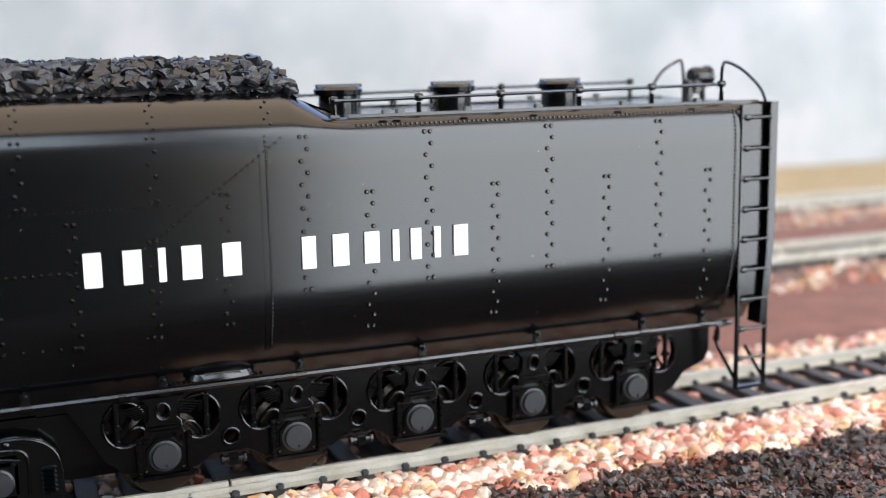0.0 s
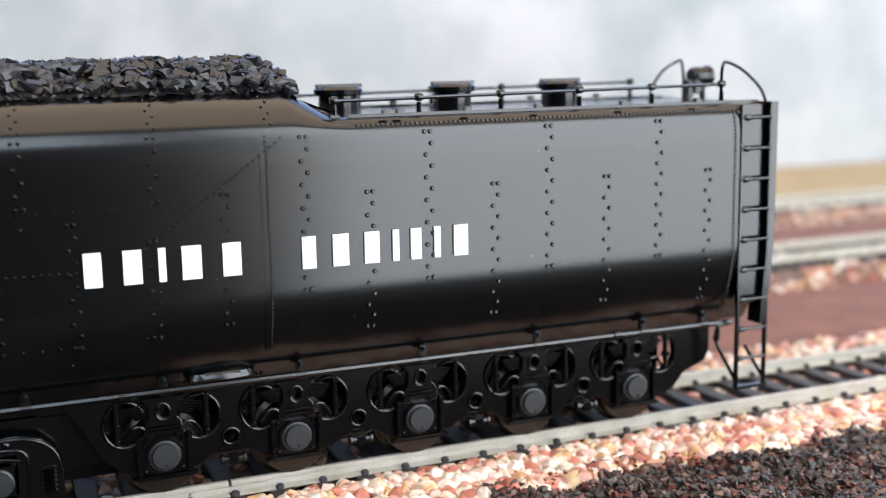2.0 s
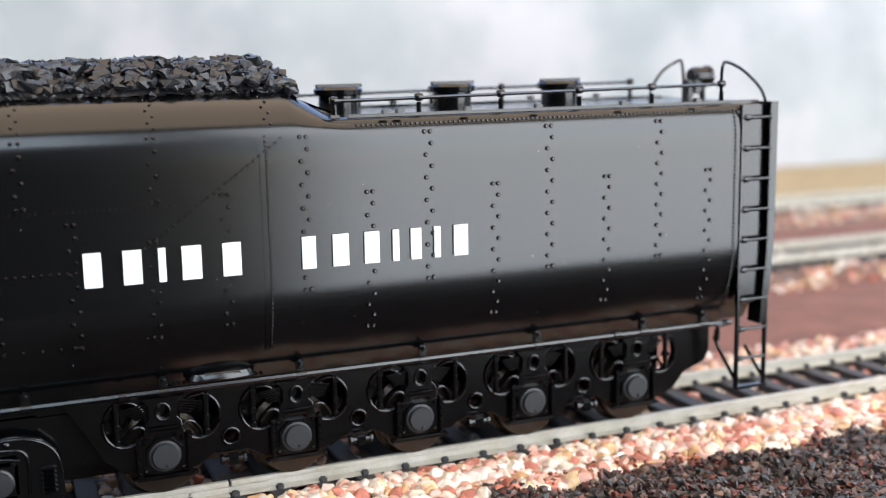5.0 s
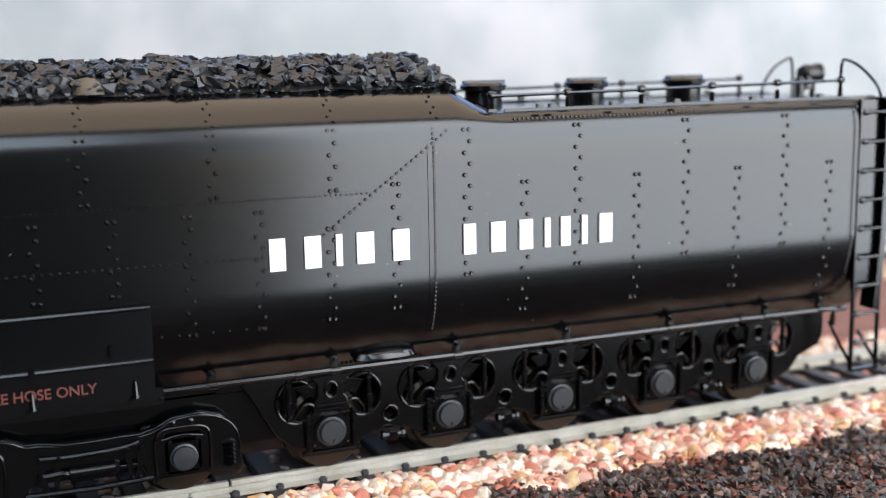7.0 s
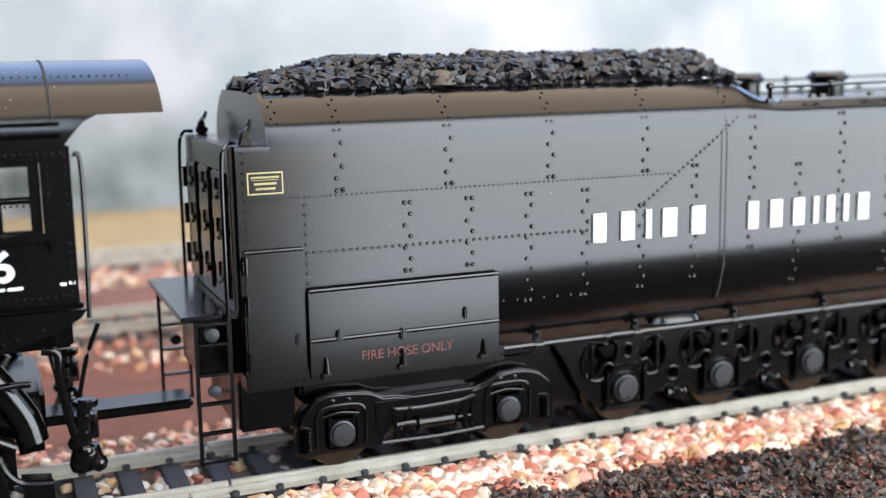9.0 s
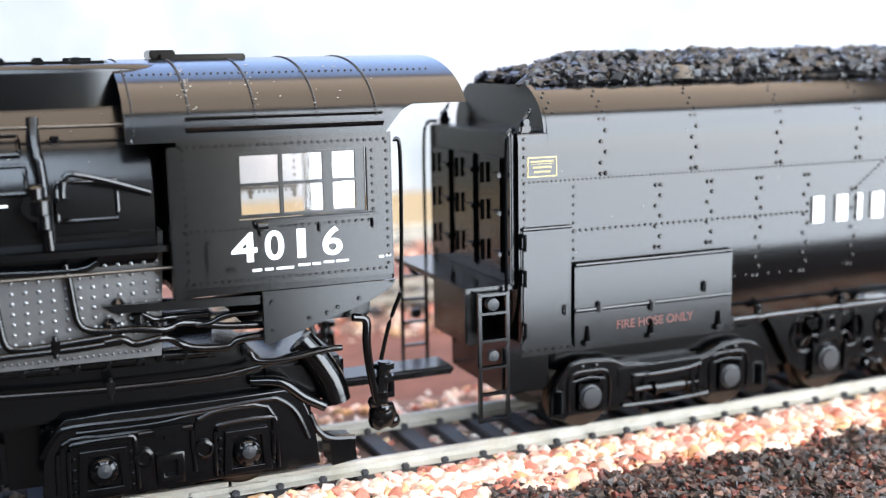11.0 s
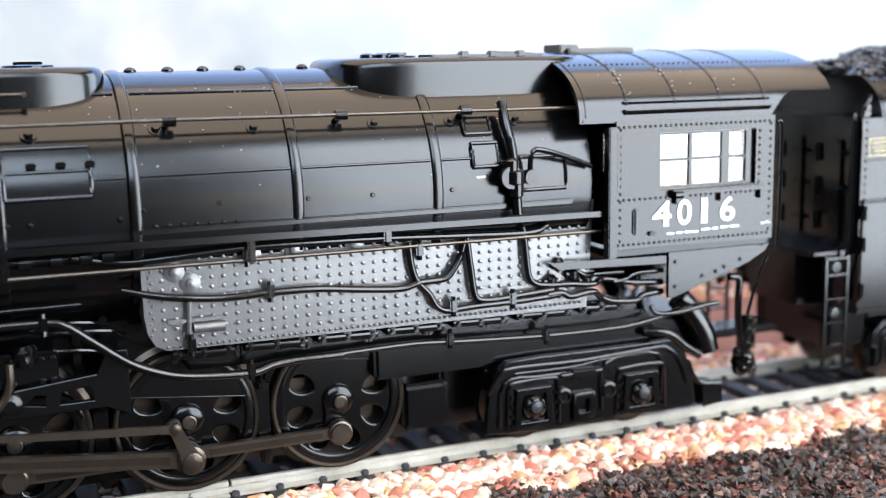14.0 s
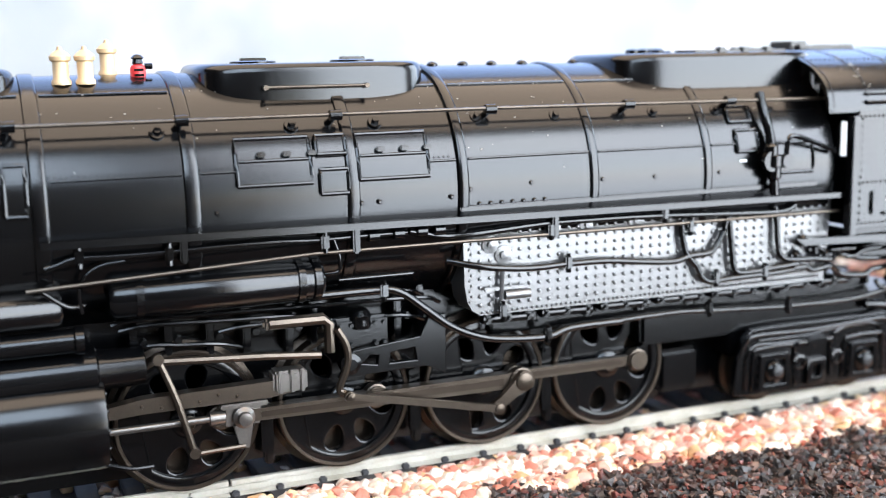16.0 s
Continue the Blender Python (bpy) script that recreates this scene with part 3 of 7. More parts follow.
    box(bm, -49.0, -40.9, -14.8, 14.8, 24.4, 25.2, 0.15)
    part("platform", bm, BLACK, te)
    bm = empty_bm()
    box(bm, -45.5, -41.0, -6.5, 6.5, 14.5, 24.4, 0.3)
    # this block is added to darken the lit gap before the truck
    box(bm, -41.0, -33.0, -10, 10, 7.0, 15.0, 0.4)
    part("front_sill", bm, FRAME, te)
    bm = empty_bm()
    box(bm, -42.0, -41.0, -15.3, 15.3, 25.2, 47.0, 0.2)
    wallp = part("front_wall", bm, BLACK, te)
    for y in (-9.5, 0, 9.5):
        bm = empty_bm()
        box(bm, -42.5, -41.9, y - 3.4, y + 3.4, 26.5, 43.5, 0.2)
        part("bunker_door", bm, BLACK, wallp)
        for z in (29.5, 35.5, 41.0):
            bm = empty_bm()
            box(bm, -43.2, -42.4, y - 4.0, y - 1.2, z - 0.35, z + 0.35, 0.15)
            rod(bm, (-43.0, y + 1.8, z - 1.5), (-43.0, y + 1.8, z + 1.5), 0.35, seg=8)
            part("latch_bar", bm, BLACK, wallp)
    for s in (-1, 1):
        bm = empty_bm()
        tube(bm, [(-43.0, s * 15.6, 18), (-43.0, s * 15.7, 30), (-42.9, s * 15.7, 44), (-42.3, s * 15.4, 47.2), (-41, s * 14.4, 47.5)], 0.28)
        part("grab_rail", bm, BLACK, te)
        bm = empty_bm()
        for x in (-47.4, -43.0):
            box(bm, x - 0.25, x + 0.25, s * 15.6, s * 16.2, 5.4, 24.6)
        part("front_ladder_stile", bm, BLACK, te)
        for z in (5.7, 9.6, 13.6, 17.6, 21.6, 24.3):
            bm = empty_bm()
            box(bm, -47.4, -43.0, s * 15.4, s * 16.3, z - 0.18, z + 0.18)
            part("front_ladder_rung", bm, BLACK, te)
        bm = empty_bm()
        lathe(bm, [(0.1, -0.7), (0.9, -0.6), (1.0, 0), (0.9, 0.6), (0.1, 0.7)], (-45.2, s * 15.4, 22.8), "Y", 12)
        lathe(bm, [(0.1, -0.7), (0.8, -0.6), (0.9, 0), (0.1, 0.7)], (-45.2, s * 15.4, 15.2), "Y", 12)
        part("hose_coupling", bm, JOURNAL, te)
        # rear ladder
        bm = empty_bm()
        box(bm, 109.6, 114.4, s * 14.6, s * 15.1, 18.5, 49.8, 0.1)
        part("ladder_backing", bm, BLACK, te, smooth=0)
        for x in (109.25, 114.6):
            bm = empty_bm()
            box(bm, x - 0.3, x + 0.3, s * 15.6, s * 16.25, 5.0, 50.0, 0.1)
            part("ladder_stile", bm, BLACK, te)
        for i in range(9):
            z = 47.85 - 4.77 * i
            bm = empty_bm()
            rod(bm, (109.2, s * 16.1, z), (114.7, s * 16.1, z), 0.27, seg=8)
            rod(bm, (109.6, s * 16.1, z), (110.4, s * 16.1, z), 0.5, seg=8)
            part("ladder_rung", bm, BLACK, te)
        bm = empty_bm()
        box(bm, 109.0, 114.9, s * 15.5, s * 16.6, 4.7, 5.2, 0.1)
        tube(bm, [(109.3, s * 15.8, 6), (107.3, s * 14, 11), (107, s * 13, 13)], 0.3, smooth=False)
        tube(bm, [(114.6, s * 15.8, 6), (112.6, s * 13.5, 11)], 0.3, smooth=False)
        part("stirrup", bm, BLACK, te)
        bm = empty_bm()
        if s > 0:
            tube(bm, [(106.6, 6.0, 50.0), (107.1, 6.0, 52.2), (109.2, 6.0, 54.9), (112.2, 6.0, 56.5), (113.0, 6.0, 56.2), (113.4, 6.0, 53.4), (113.4, 6.0, 50.0)], 0.26)
        else:
            tube(bm, [(107.2, s * 13.2, 50.2), (107.2, s * 13.2, 53), (107.3, s * 13.3, 55.8), (108.2, s * 13.4, 56.3), (111.0, s * 13.6, 55.0), (114.0, s * 14, 52.2), (115.0, s * 14.4, 49.6)], 0.26)
        part("grab_hoop", bm, BLACK, te)
        # deck handrail with posts
        bm = empty_bm()
        tube(bm, [(44.6, s * 13.2, 52.3), (107.4, s * 13.2, 53.0)], 0.24, smooth=False)
        part("deck_rail", bm, BLACK, te)
        for x in (44.8, 57.0, 69.5, 82.2, 94.6, 107.2):
            bm = empty_bm()
            rod(bm, (x, s * 13.2, 50.0), (x, s * 13.2, 51.9), 0.42, 0.34, 8)
            lathe(bm, [(0.1, -0.6), (0.5, -0.5), (0.62, 0), (0.5, 0.5), (0.1, 0.6)], (x, s * 13.2, 52.4 + (x - 44.6) * 0.011), "X", 10)
            box(bm, x - 0.7, x + 0.7, s * 12.8, s * 13.7, 49.9, 50.5, 0.1)
            part("rail_post", bm, BLACK, te)
        for x in (51.5, 53.5, 63.5, 74.5, 88.5, 101.5):
            bm = empty_bm()
            box(bm, x - 0.6, x + 0.6, s * 14.6, s * 15.5, 50.5, 51.1, 0.15)
            part("deck_cleat", bm, BLACK, te)
    # filler hatches
    for x0, x1 in ((46.5, 52.6), (63.8, 71.4), (82.1, 90.0)):
        bm = empty_bm()
        cx = (x0 + x1) / 2
        lathe(bm, [(2.9, 50), (2.9, 52.6), (3.5, 52.8), (3.6, 53.5), (3.2, 53.9), (0.01, 54.0)], (cx, 0, 0), "Z", 28)
        hatch = part("filler_hatch", bm, BLACK, te)
        bm = empty_bm()
        box(bm, cx - 3.4, cx + 3.6, -0.4, 0.4, 53.8, 54.3, 0.1)
        part("hatch_clamp", bm, BLACK, hatch)
    # rear brake column
    bm = empty_bm()
    rod(bm, (114.5, 2.0, 50), (114.5, 2.0, 54.5), 0.5, seg=10)
    lathe(bm, [(0.3, -1.9), (1.3, -1.8), (1.6, -1.2), (1.6, 1.1), (1.8, 1.2), (1.8, 1.9), (0.3, 2.0)], (113.8, 2.0, 53.9), "X", 20)
    box(bm, 111.8, 113.6, 0.6, 3.2, 51.0, 54.4, 0.4)
    box(bm, 110.8, 112.2, 1.0, 2.6, 50.0, 53.4, 0.3)
    part("back_lamp", bm, FRAME, te)
    # underframe pipe with clamps
    for s in (-1, 1):
        bm = empty_bm()
        tube(bm, [(-3.5, s * 14, 15.6), (20, s * 14, 15.6), (60, s * 14, 15.5), (105.8, s * 14, 15.35), (106.8, s * 14, 14.9), (107.0, s * 13.8, 12.5)], 0.48, n=3)
        part("air_pipe", bm, BLACK, te)
        for x in (3.2, 20.2, 38.6, 56.6, 74.9, 93.2, 104.2):
            bm = empty_bm()
            box(bm, x - 0.55, x + 0.55, s * 13.0, s * 14.0, 15.2, 17.6, 0.2)
            lathe(bm, [(0.1, -0.75), (0.62, -0.7), (0.62, 0.7), (0.1, 0.75)], (x, s * 14, 15.5), "X", 10)
            rod(bm, (x, s * 13.8, 17.0), (x, s * 14.5, 17.0), 0.35, 0.25, 8)
            part("pipe_clamp", bm, BLACK, te)
        for x in (14.9, 88.3):
            bm = empty_bm()
            lathe(bm, [(0.1, -0.6), (0.66, -0.5), (0.66, 0.5), (0.1, 0.6)], (x, s * 14, 15.5), "X", 10)
            part("pipe_union", bm, BLACK, te)
        bm = empty_bm()
        lathe(bm, [(0.01, 0), (2.6, -0.2), (3.6, -0.5), (4.2, -1.4)], (0, 0, 0), "Z", 24)
        for v in bm.verts:
            v.co = (27.8 + v.co.x * 1.15, s * 13.0 + v.co.y * 0.35, 17.6 + v.co.z * 0.9)
        part("drain_bulge", bm, BLACK, te)
    # long rigid frame
    axles = (20.2, 38.4, 56.95, 75.4, 93.6)
    for s in (-1, 1):
        out = [(7.0, 15.0), (9.2, 12.0), (12.5, 6.0), (15.0, 3.9), (24.5, 3.6), (27.0, 5.0), (31.5, 5.0), (34.0, 3.6), (43.5, 3.6), (45.8, 5.0), (50.0, 5.0), (52.4, 3.6), (62, 3.6), (64.3, 5.0), (68.8, 5.0), (71, 3.6), (80.5, 3.6), (83, 5.0), (87, 5.0), (89.5, 3.6), (98.5, 3.6), (101, 4.6), (103.0, 7.0), (107.0, 8.5), (107.8, 10.0), (107.8, 15.0)]
        holes = []
        for a in axles:
            holes += [ring(a - 4.9, 10.6, 3.0, 22, 0.9), ring(a + 4.9, 10.6, 3.0, 22, 0.9)]
        for a, b in zip(axles, axles[1:]):
            holes.append(ring((a + b) / 2, 7.1, 1.05, 14))
        bm = holed_plate(out, holes, s * 9.50, s * 10.50, 0.12)
        frame_ob = part("side_frame", bm, FRAME, te, smooth=15)
        for a in axles:
            for dx in (-4.9, 4.9):
                k = 1 if dx > 0 else -1
                bm = empty_bm()
                tube(bm, [(x, s * 10.65, z) for x, z in ring(a + dx, 10.6, 3.12, 28, 0.9)] + [(a + dx + 2.81, s * 10.65, 10.6)], 0.24, 8, smooth=False)
                part("opening_rim", bm, FRAME, frame_ob)
                bm = empty_bm()
                for q in range(6):
                    z, w = 11.2 + 0.33 * q, 0.28 * q
                    prism(bm, [(a + k * 1.6, z + 0.35), (a + k * (3.6 + w), z - 0.2), (a + k * (3.6 + w), z + 0.02), (a + k * 1.6, z + 0.57)], s * 9.6, s * (10.8 + 0.05 * q))
                part("leaf_spring", bm, FRAME, frame_ob, "stacked leaves of a black spring", smooth=20)
                bm = empty_bm()
                rod(bm, (a + k * 5.9, s * 10.5, 8.0), (a + k * 5.9, s * 10.5, 13.9), 0.42, 0.42, 8)
                for z in (8.3, 10.4, 13.2):
                    rod(bm, (a + k * 5.9, s * 10.5, z - 0.3), (a + k * 5.9, s * 10.5, z + 0.3), 0.72, 0.72, 6)
                part("spring_hanger", bm, FRAME, frame_ob)
                bm = empty_bm()
                tube(bm, [(a + k * 1.9, s * 11.2, 9.3), (a + k * 2.9, s * 11.2, 10.2), (a + k * 3.9, s * 11.1, 10.1), (a + k * 4.8, s * 10.9, 9.0), (a + k * 5.1, s * 10.8, 8.2)], 0.27, 8, n=4)
                part("saddle_arm", bm, FRAME, frame_ob)
            bm = holed_plate([(a - 2.5, 8.9), (a - 1.8, 8.6), (a - 1.3, 9.3), (a + 1.3, 9.3), (a + 1.8, 8.6), (a + 2.5, 8.9), (a + 2.3, 10.6), (a + 1.75, 11.2), (a + 1.75, 13.0), (a + 2.6, 14.0), (a - 2.6, 14.0), (a - 1.75, 13.0), (a - 1.75, 11.2), (a - 2.3, 10.6)], [ring(a, 12.1, 1.0, 16, 0.8)], s * 10.6, s * 11.5, 0.16)
            part("equaliser_saddle", bm, FRAME, frame_ob, smooth=15)
            bm = empty_bm()
            tube(bm, [(x, s * 11.5, z) for x, z in ring(a, 12.1, 1.15, 18, 0.8)] + [(a + 0.92, s * 11.5, 12.1)], 0.2, 8, smooth=False)
            box(bm, a - 2.2, a + 2.2, s * 10.6, s * 11.7, 9.5, 10.2, 0.2)
            part("saddle_eye", bm, FRAME, frame_ob)
            bm = empty_bm()
            box(bm, a - 3.0, a + 3.0, s * 9.9, s * 10.9, 3.3, 8.5, 0.2)
            prism(bm, [(a + 2.65 * math.cos(pi / 8 + k * pi / 4), 5.85 + 2.65 * math.sin(pi / 8 + k * pi / 4)) for k in range(8)], s * 10.8, s * 11.3)
            rivets(bm, [(a + u * 2.45, s * 10.92, z) for u in (-1, 1) for z in (3.75, 8.0)], 0.36, (0, s, 0))
            part("journal_box", bm, FRAME, frame_ob, smooth=25)
            bm = empty_bm()
            box(bm, a - 4.4, a + 4.4, s * 10.2, s * 11.2, 2.55, 3.15, 0.15)
            rivets(bm, [(a + u, s * 11.2, 2.85) for u in (-3.9, 3.9)], 0.25, (0, s, 0))
            part("pedestal_tie", bm, FRAME, frame_ob)
            for dx in (-3.35, 3.35):
                bm = empty_bm()
                box(bm, a + dx - 0.35, a + dx + 0.35, s * 10.4, s * 11.5, 3.2, 8.8, 0.12)
                rivets(bm, [(a + dx, s * 11.5, z) for z in (3.8, 4.9, 6.0, 7.1, 8.2)], 0.22, (0, s, 0))
                part("pedestal_jaw", bm, FRAME, frame_ob)
            bm = empty_bm()
            lathe(bm, [(2.15, 0.2 * s), (2.15, 0.4 * s), (1.82, 0.45 * s), (1.8, 0.8 * s), (1.66, 0.95 * s), (0.01, 0.97 * s)], (a, s * 10.9, 5.85), "Y", 28)
            rod(bm, (a + 0.2, s * 11.7, 4.55), (a + 0.2, s * 12.1, 4.55), 0.32, 0.22, 8)
            part("journal_cap", bm, JOURNAL, frame_ob, "dull grey round journal cap")
        for a in [(p + q) / 2 for p, q in zip(axles, axles[1:])]:
            bm = empty_bm()
            box(bm, a - 0.9, a + 0.9, s * 11, s * 12, 3.3, 5.0, 0.3)
            rod(bm, (a - 1.5, s * 11.4, 4.2), (a + 1.5, s * 11.4, 4.2), 0.45, seg=8)
            rod(bm, (a - 1.7, s * 11.4, 4.2), (a - 1.3, s * 11.4, 4.2), 0.75, seg=8)
            rod(bm, (a + 1.3, s * 11.4, 4.2), (a + 1.7, s * 11.4, 4.2), 0.75, seg=8)
            part("brake_hanger", bm, FRAME, frame_ob)
            bm = empty_bm()
            tube(bm, [(x, s * 10.55, z) for x, z in ring(a, 7.1, 1.15, 20)] + [(a + 1.15, s * 10.55, 7.1)], 0.22, 8, smooth=False)
            part("hole_rim", bm, FRAME, frame_ob)
    bm = empty_bm()
    box(bm, -36, 106, -9.4, 9.4, 12.8, 15.2, 0.4)
    # dark blocks added to shut out light and view between the wheels
    box(bm, 3, 16, -8.8, 8.8, 5.0, 13.0, 0.4)
    box(bm, -31, 4, -6.4, 6.4, 2.6, 10, 0.4)
    box(bm, 4, 101, -6.4, 6.4, 2.6, 13, 0.4)
    part("underframe", bm, FRAME, te)
    # leading truck
    tr = (-26.83, -0.66)
    for s in (-1, 1):
        c = sum(tr) / 2
        top = [(-33.3, 6.3), (-32.2, 8.9), (-30.2, 10.9), (-27.6, 11.3), (-22.9, 10.9), (-20.6, 9.9), (-18.6, 9.8), (-15.6, 9.2), (-11.6, 9.2), (-9.0, 9.3), (-6.2, 9.3), (-4.0, 9.9), (-2.0, 10.9), (1.6, 11.2), (4.6, 10.4), (6.4, 8.6), (7.0, 5.8)]
        out = [(7.2, 2.8), (6.3, 1.9), (3.6, 2.0), (2.6, 2.9), (-3.6, 2.9), (-4.6, 2.4), (-5.6, 4.4), (-6.6, 6.6), (-18.6, 6.9), (-20.2, 4.2), (-21.4, 2.6), (-23.0, 2.8), (-30.4, 2.8), (-31.4, 2.2), (-33.2, 2.8)] + top
        holes = [[(a - 2.9, 8.0), (a - 2.3, 9.0), (a + 2.3, 9.0), (a + 2.9, 8.0), (a + 1.2, 8.3), (a, 8.45), (a - 1.2, 8.3)] for a in tr] + [ring(c + 0.4, 8.05, 0.62, 14)]
        bm = holed_plate(out, holes, s * 10.30, s * 11.30, 0.18)
        truck = part("truck_frame", bm, FRAME, te, "black cast truck side frame", smooth=15)
        bm = empty_bm()
        tube(bm, [(x + 0.15, s * 11.28, z - 0.3) for x, z in top], 0.2, 8, n=3)
        part("edge_bead", bm, FRAME, truck)
        for a in tr:
            bm = empty_bm()
            tube(bm, [(a - 3.6, s * 11.35, 3.4), (a - 3.7, s * 11.35, 7.6), (a - 2.9, s * 11.35, 9.3), (a, s * 11.35, 9.6), (a + 2.9, s * 11.35, 9.3), (a + 3.7, s * 11.35, 7.6), (a + 3.6, s * 11.35, 3.4)], 0.24, 8, n=4)
            part("pedestal", bm, FRAME, truck)
            bm = empty_bm()
            box(bm, a - 2.4, a + 2.4, s * 10.9, s * 11.7, 3.2, 8.0, 0.4)
            for u in (-1.8, 1.8):
                rod(bm, (a + u, s * 11.5, 7.6), (a + u, s * 12.0, 7.6), 0.4, 0.3, 8)
            part("journal_box", bm, FRAME, truck)
            bm = empty_bm()
            lathe(bm, [(1.9, 0), (1.9, 0.5 * s), (1.65, 0.6 * s), (1.55, 0.95 * s), (0.01, 1.05 * s)], (a, s * 11.50, 5.5), "Y", 26)
            part("journal_cap", bm, JOURNAL, truck, "dull grey round journal cap")
            bm = empty_bm()
            rivets(bm, [(a + u, s * 11.3, 10.25) for u in (-1.2, 1.2)], 0.5, (0, s, 0), 0.7)
            part("frame_bolt", bm, FRAME, truck)
        bm = empty_bm()
        rod(bm, (-14.9, s * 11.3, 5.3), (-9.6, s * 11.3, 5.3), 1.1, 1.1, 16)
        rod(bm, (-15.3, s * 11.3, 5.3), (-14.9, s * 11.3, 5.3), 1.3, 1.3, 16)
        rod(bm, (-9.6, s * 11.3, 5.3), (-9.0, s * 11.3, 5.3), 1.3, 0.7, 16)
        rod(bm, (-9.0, s * 11.3, 5.3), (-6.6, s * 11.3, 5.3), 0.4, 0.4, 10)
        part("brake_cylinder", bm, FRAME, truck, "small black brake cylinder")
        bm = empty_bm()
        tube(bm, [(-18.9, s * 11.5, 7.9), (-15, s * 11.5, 7.7), (-9, s * 11.5, 7.9), (-6.4, s * 11.5, 8.4)], 0.4, 8, n=4)
        tube(bm, [(-18.6, s * 11.5, 5.5), (-16.2, s * 11.5, 5.6), (-15.2, s * 11.5, 5.3)], 0.5, 8, n=4)
        part("pull_rod", bm, FRAME, truck)
        for u, lean in ((-18.9, 0.6), (-16.6, -0.5), (-8.0, 0.5), (-6.2, -0.4)):
            bm = empty_bm()
            prism(bm, [(u - 0.45, 8.2), (u + 0.45, 8.2), (u + 0.35 + lean, 3.2), (u - 0.35 + lean, 3.2)], s * 11.0, s * 11.7)
            rivets(bm, [(u, s * 11.7, 7.7), (u + lean * 0.9, s * 11.7, 3.7)], 0.36, (0, s, 0))
            part("brake_lever", bm, FRAME, truck)
        bm = empty_bm()
        tube(bm, [(-20.8, s * 11.4, 3.1), (-12, s * 11.4, 2.9), (-4.8, s * 11.4, 3.2)], 0.42, 8, smooth=False)
        part("brake_beam", bm, FRAME, truck)
        for u in (-32.3, 5.4):
            bm = empty_bm()
            for z in range(6):
                lathe(bm, [(0.7, 0), (1.05, 0.25), (0.7, 0.5)], (u, s * 11.3, 3.3 + 0.62 * z), "Z", 12)
            part("coil_spring", bm, FRAME, truck)
    bm = empty_bm()
    box(bm, -32, 5, -9, 9, 9.6, 14.6, 0.5)
    box(bm, -22, -6, -11.5, 11.5, 6, 9.6, 0.4)
    part("truck_bolster", bm, FRAME, te)
    # wheels
    for a in axles + tr:
        bm = empty_bm()
        for s in (-1, 1):
            lathe(bm, [(0.6, 7.0 * s), (4.4, 7.3 * s), (4.75, 6.95 * s), (4.75, 9.2 * s), (4.3, 9.0 * s), (2.2, 8.6 * s), (1.6, 9.2 * s), (0.01, 9.2 * s)], (a, 0, 5.25), "Y", 32)
        rod(bm, (a, -7.2, 5.25), (a, 7.2, 5.25), 1.0, seg=12)
        w = part("wheelset", bm, FRAME, te, "black disc wheels on an axle", at=(a, 0, 5.25))
        for s in (-1, 1):
            bm = empty_bm()
            lathe(bm, [(4.7, 6.9 * s), (6.0, 6.8 * s), (6.1, 7.2 * s), (5.35, 7.6 * s), (5.25, 9.15 * s), (5.1, 9.3 * s), (4.7, 9.3 * s)], (0, 0, 0), "Y", 40)
            part("tyre", bm, TYRE, w, "brown worn steel tyre")
        KEYED.append((w, lambda t, a=a: pose(a * MM, 0, 5.25 * MM, 0, math.degrees(rolled(t) / 5.25), 0)))
    KEYED.append((te, lambda t: pose(rolled(t) * MM, 0, 0)))
    # coal
    rng = random.Random(5)
    bm = empty_bm()
    lumps = []
    for q in range(2300):
        x, y = rng.uniform(-36.4, 40.6), rng.uniform(-10.2, 10.2)
        e = min(1.0, (x + 39.0) / 16, (41.8 - x) / 5.0)
        z = 52.9 + 5.0 * max(e, 0) ** 0.6 * (1 - (abs(y) / 12.5) ** 2.2) + 0.9 * noise.noise(Vector((x * 0.16, y * 0.2, 3)))
        if x > 40:
            z = min(z, 55.5)
        r = rng.uniform(0.6, 1.45)
        lumps.append((x, y, z - 0.2, r))
    for q in range(260):
        lumps.append((rng.uniform(-36, 39.0), rng.choice((-1, 1)) * rng.uniform(9.2, 10.0), rng.uniform(53.2, 54.0), rng.uniform(0.6, 1.0)))
    for x, y, z, r in lumps:
        vs = [Vector((rng.uniform(-1, 1), rng.uniform(-1, 1), rng.uniform(-1, 1))).normalized() * r * rng.uniform(0.7, 1.1) for _ in range(9)]
        made = [bm.verts.new((x + v.x * 1.15, y + v.y, z + v.z * 0.85)) for v in vs]
        h = bmesh.ops.convex_hull(bm, input=made)
        bad = [v for v in h["geom_interior"] if isinstance(v, bmesh.types.BMVert)]
        if bad:
            bmesh.ops.delete(bm, geom=bad, context="VERTS")
    # the heap's core
    grid = []
    for i in range(43):
        x = -36.0 + 76.5 * i / 42
        row = []
        for j in range(15):
            y = -10.3 + 20.6 * j / 14
            e = min(1.0, (x + 39.0) / 16, (41.8 - x) / 5.0)
            row.append((x, y, 52.0 + 5.0 * max(e, 0) ** 0.6 * (1 - (abs(y) / 12.5) ** 2.2) + 0.9 * noise.noise(Vector((x * 0.16, y * 0.2, 3)))))
        grid.append(row)
    loft(bm, grid, cap=False)
    co = part("coal_load", bm, COAL, smooth=0)
    tagged(co, "heaped black model coal lumps in the tender bunker", "coal", kind="stuff")
    bm = empty_bm()
    loft(bm, [[(x, y, 52.0) for y in (-10, -5, 0, 5, 10)] for x in (-36, 0, 41)], cap=False)
    part("coal_floor", bm, COAL, te)
    spot = empty_bm()
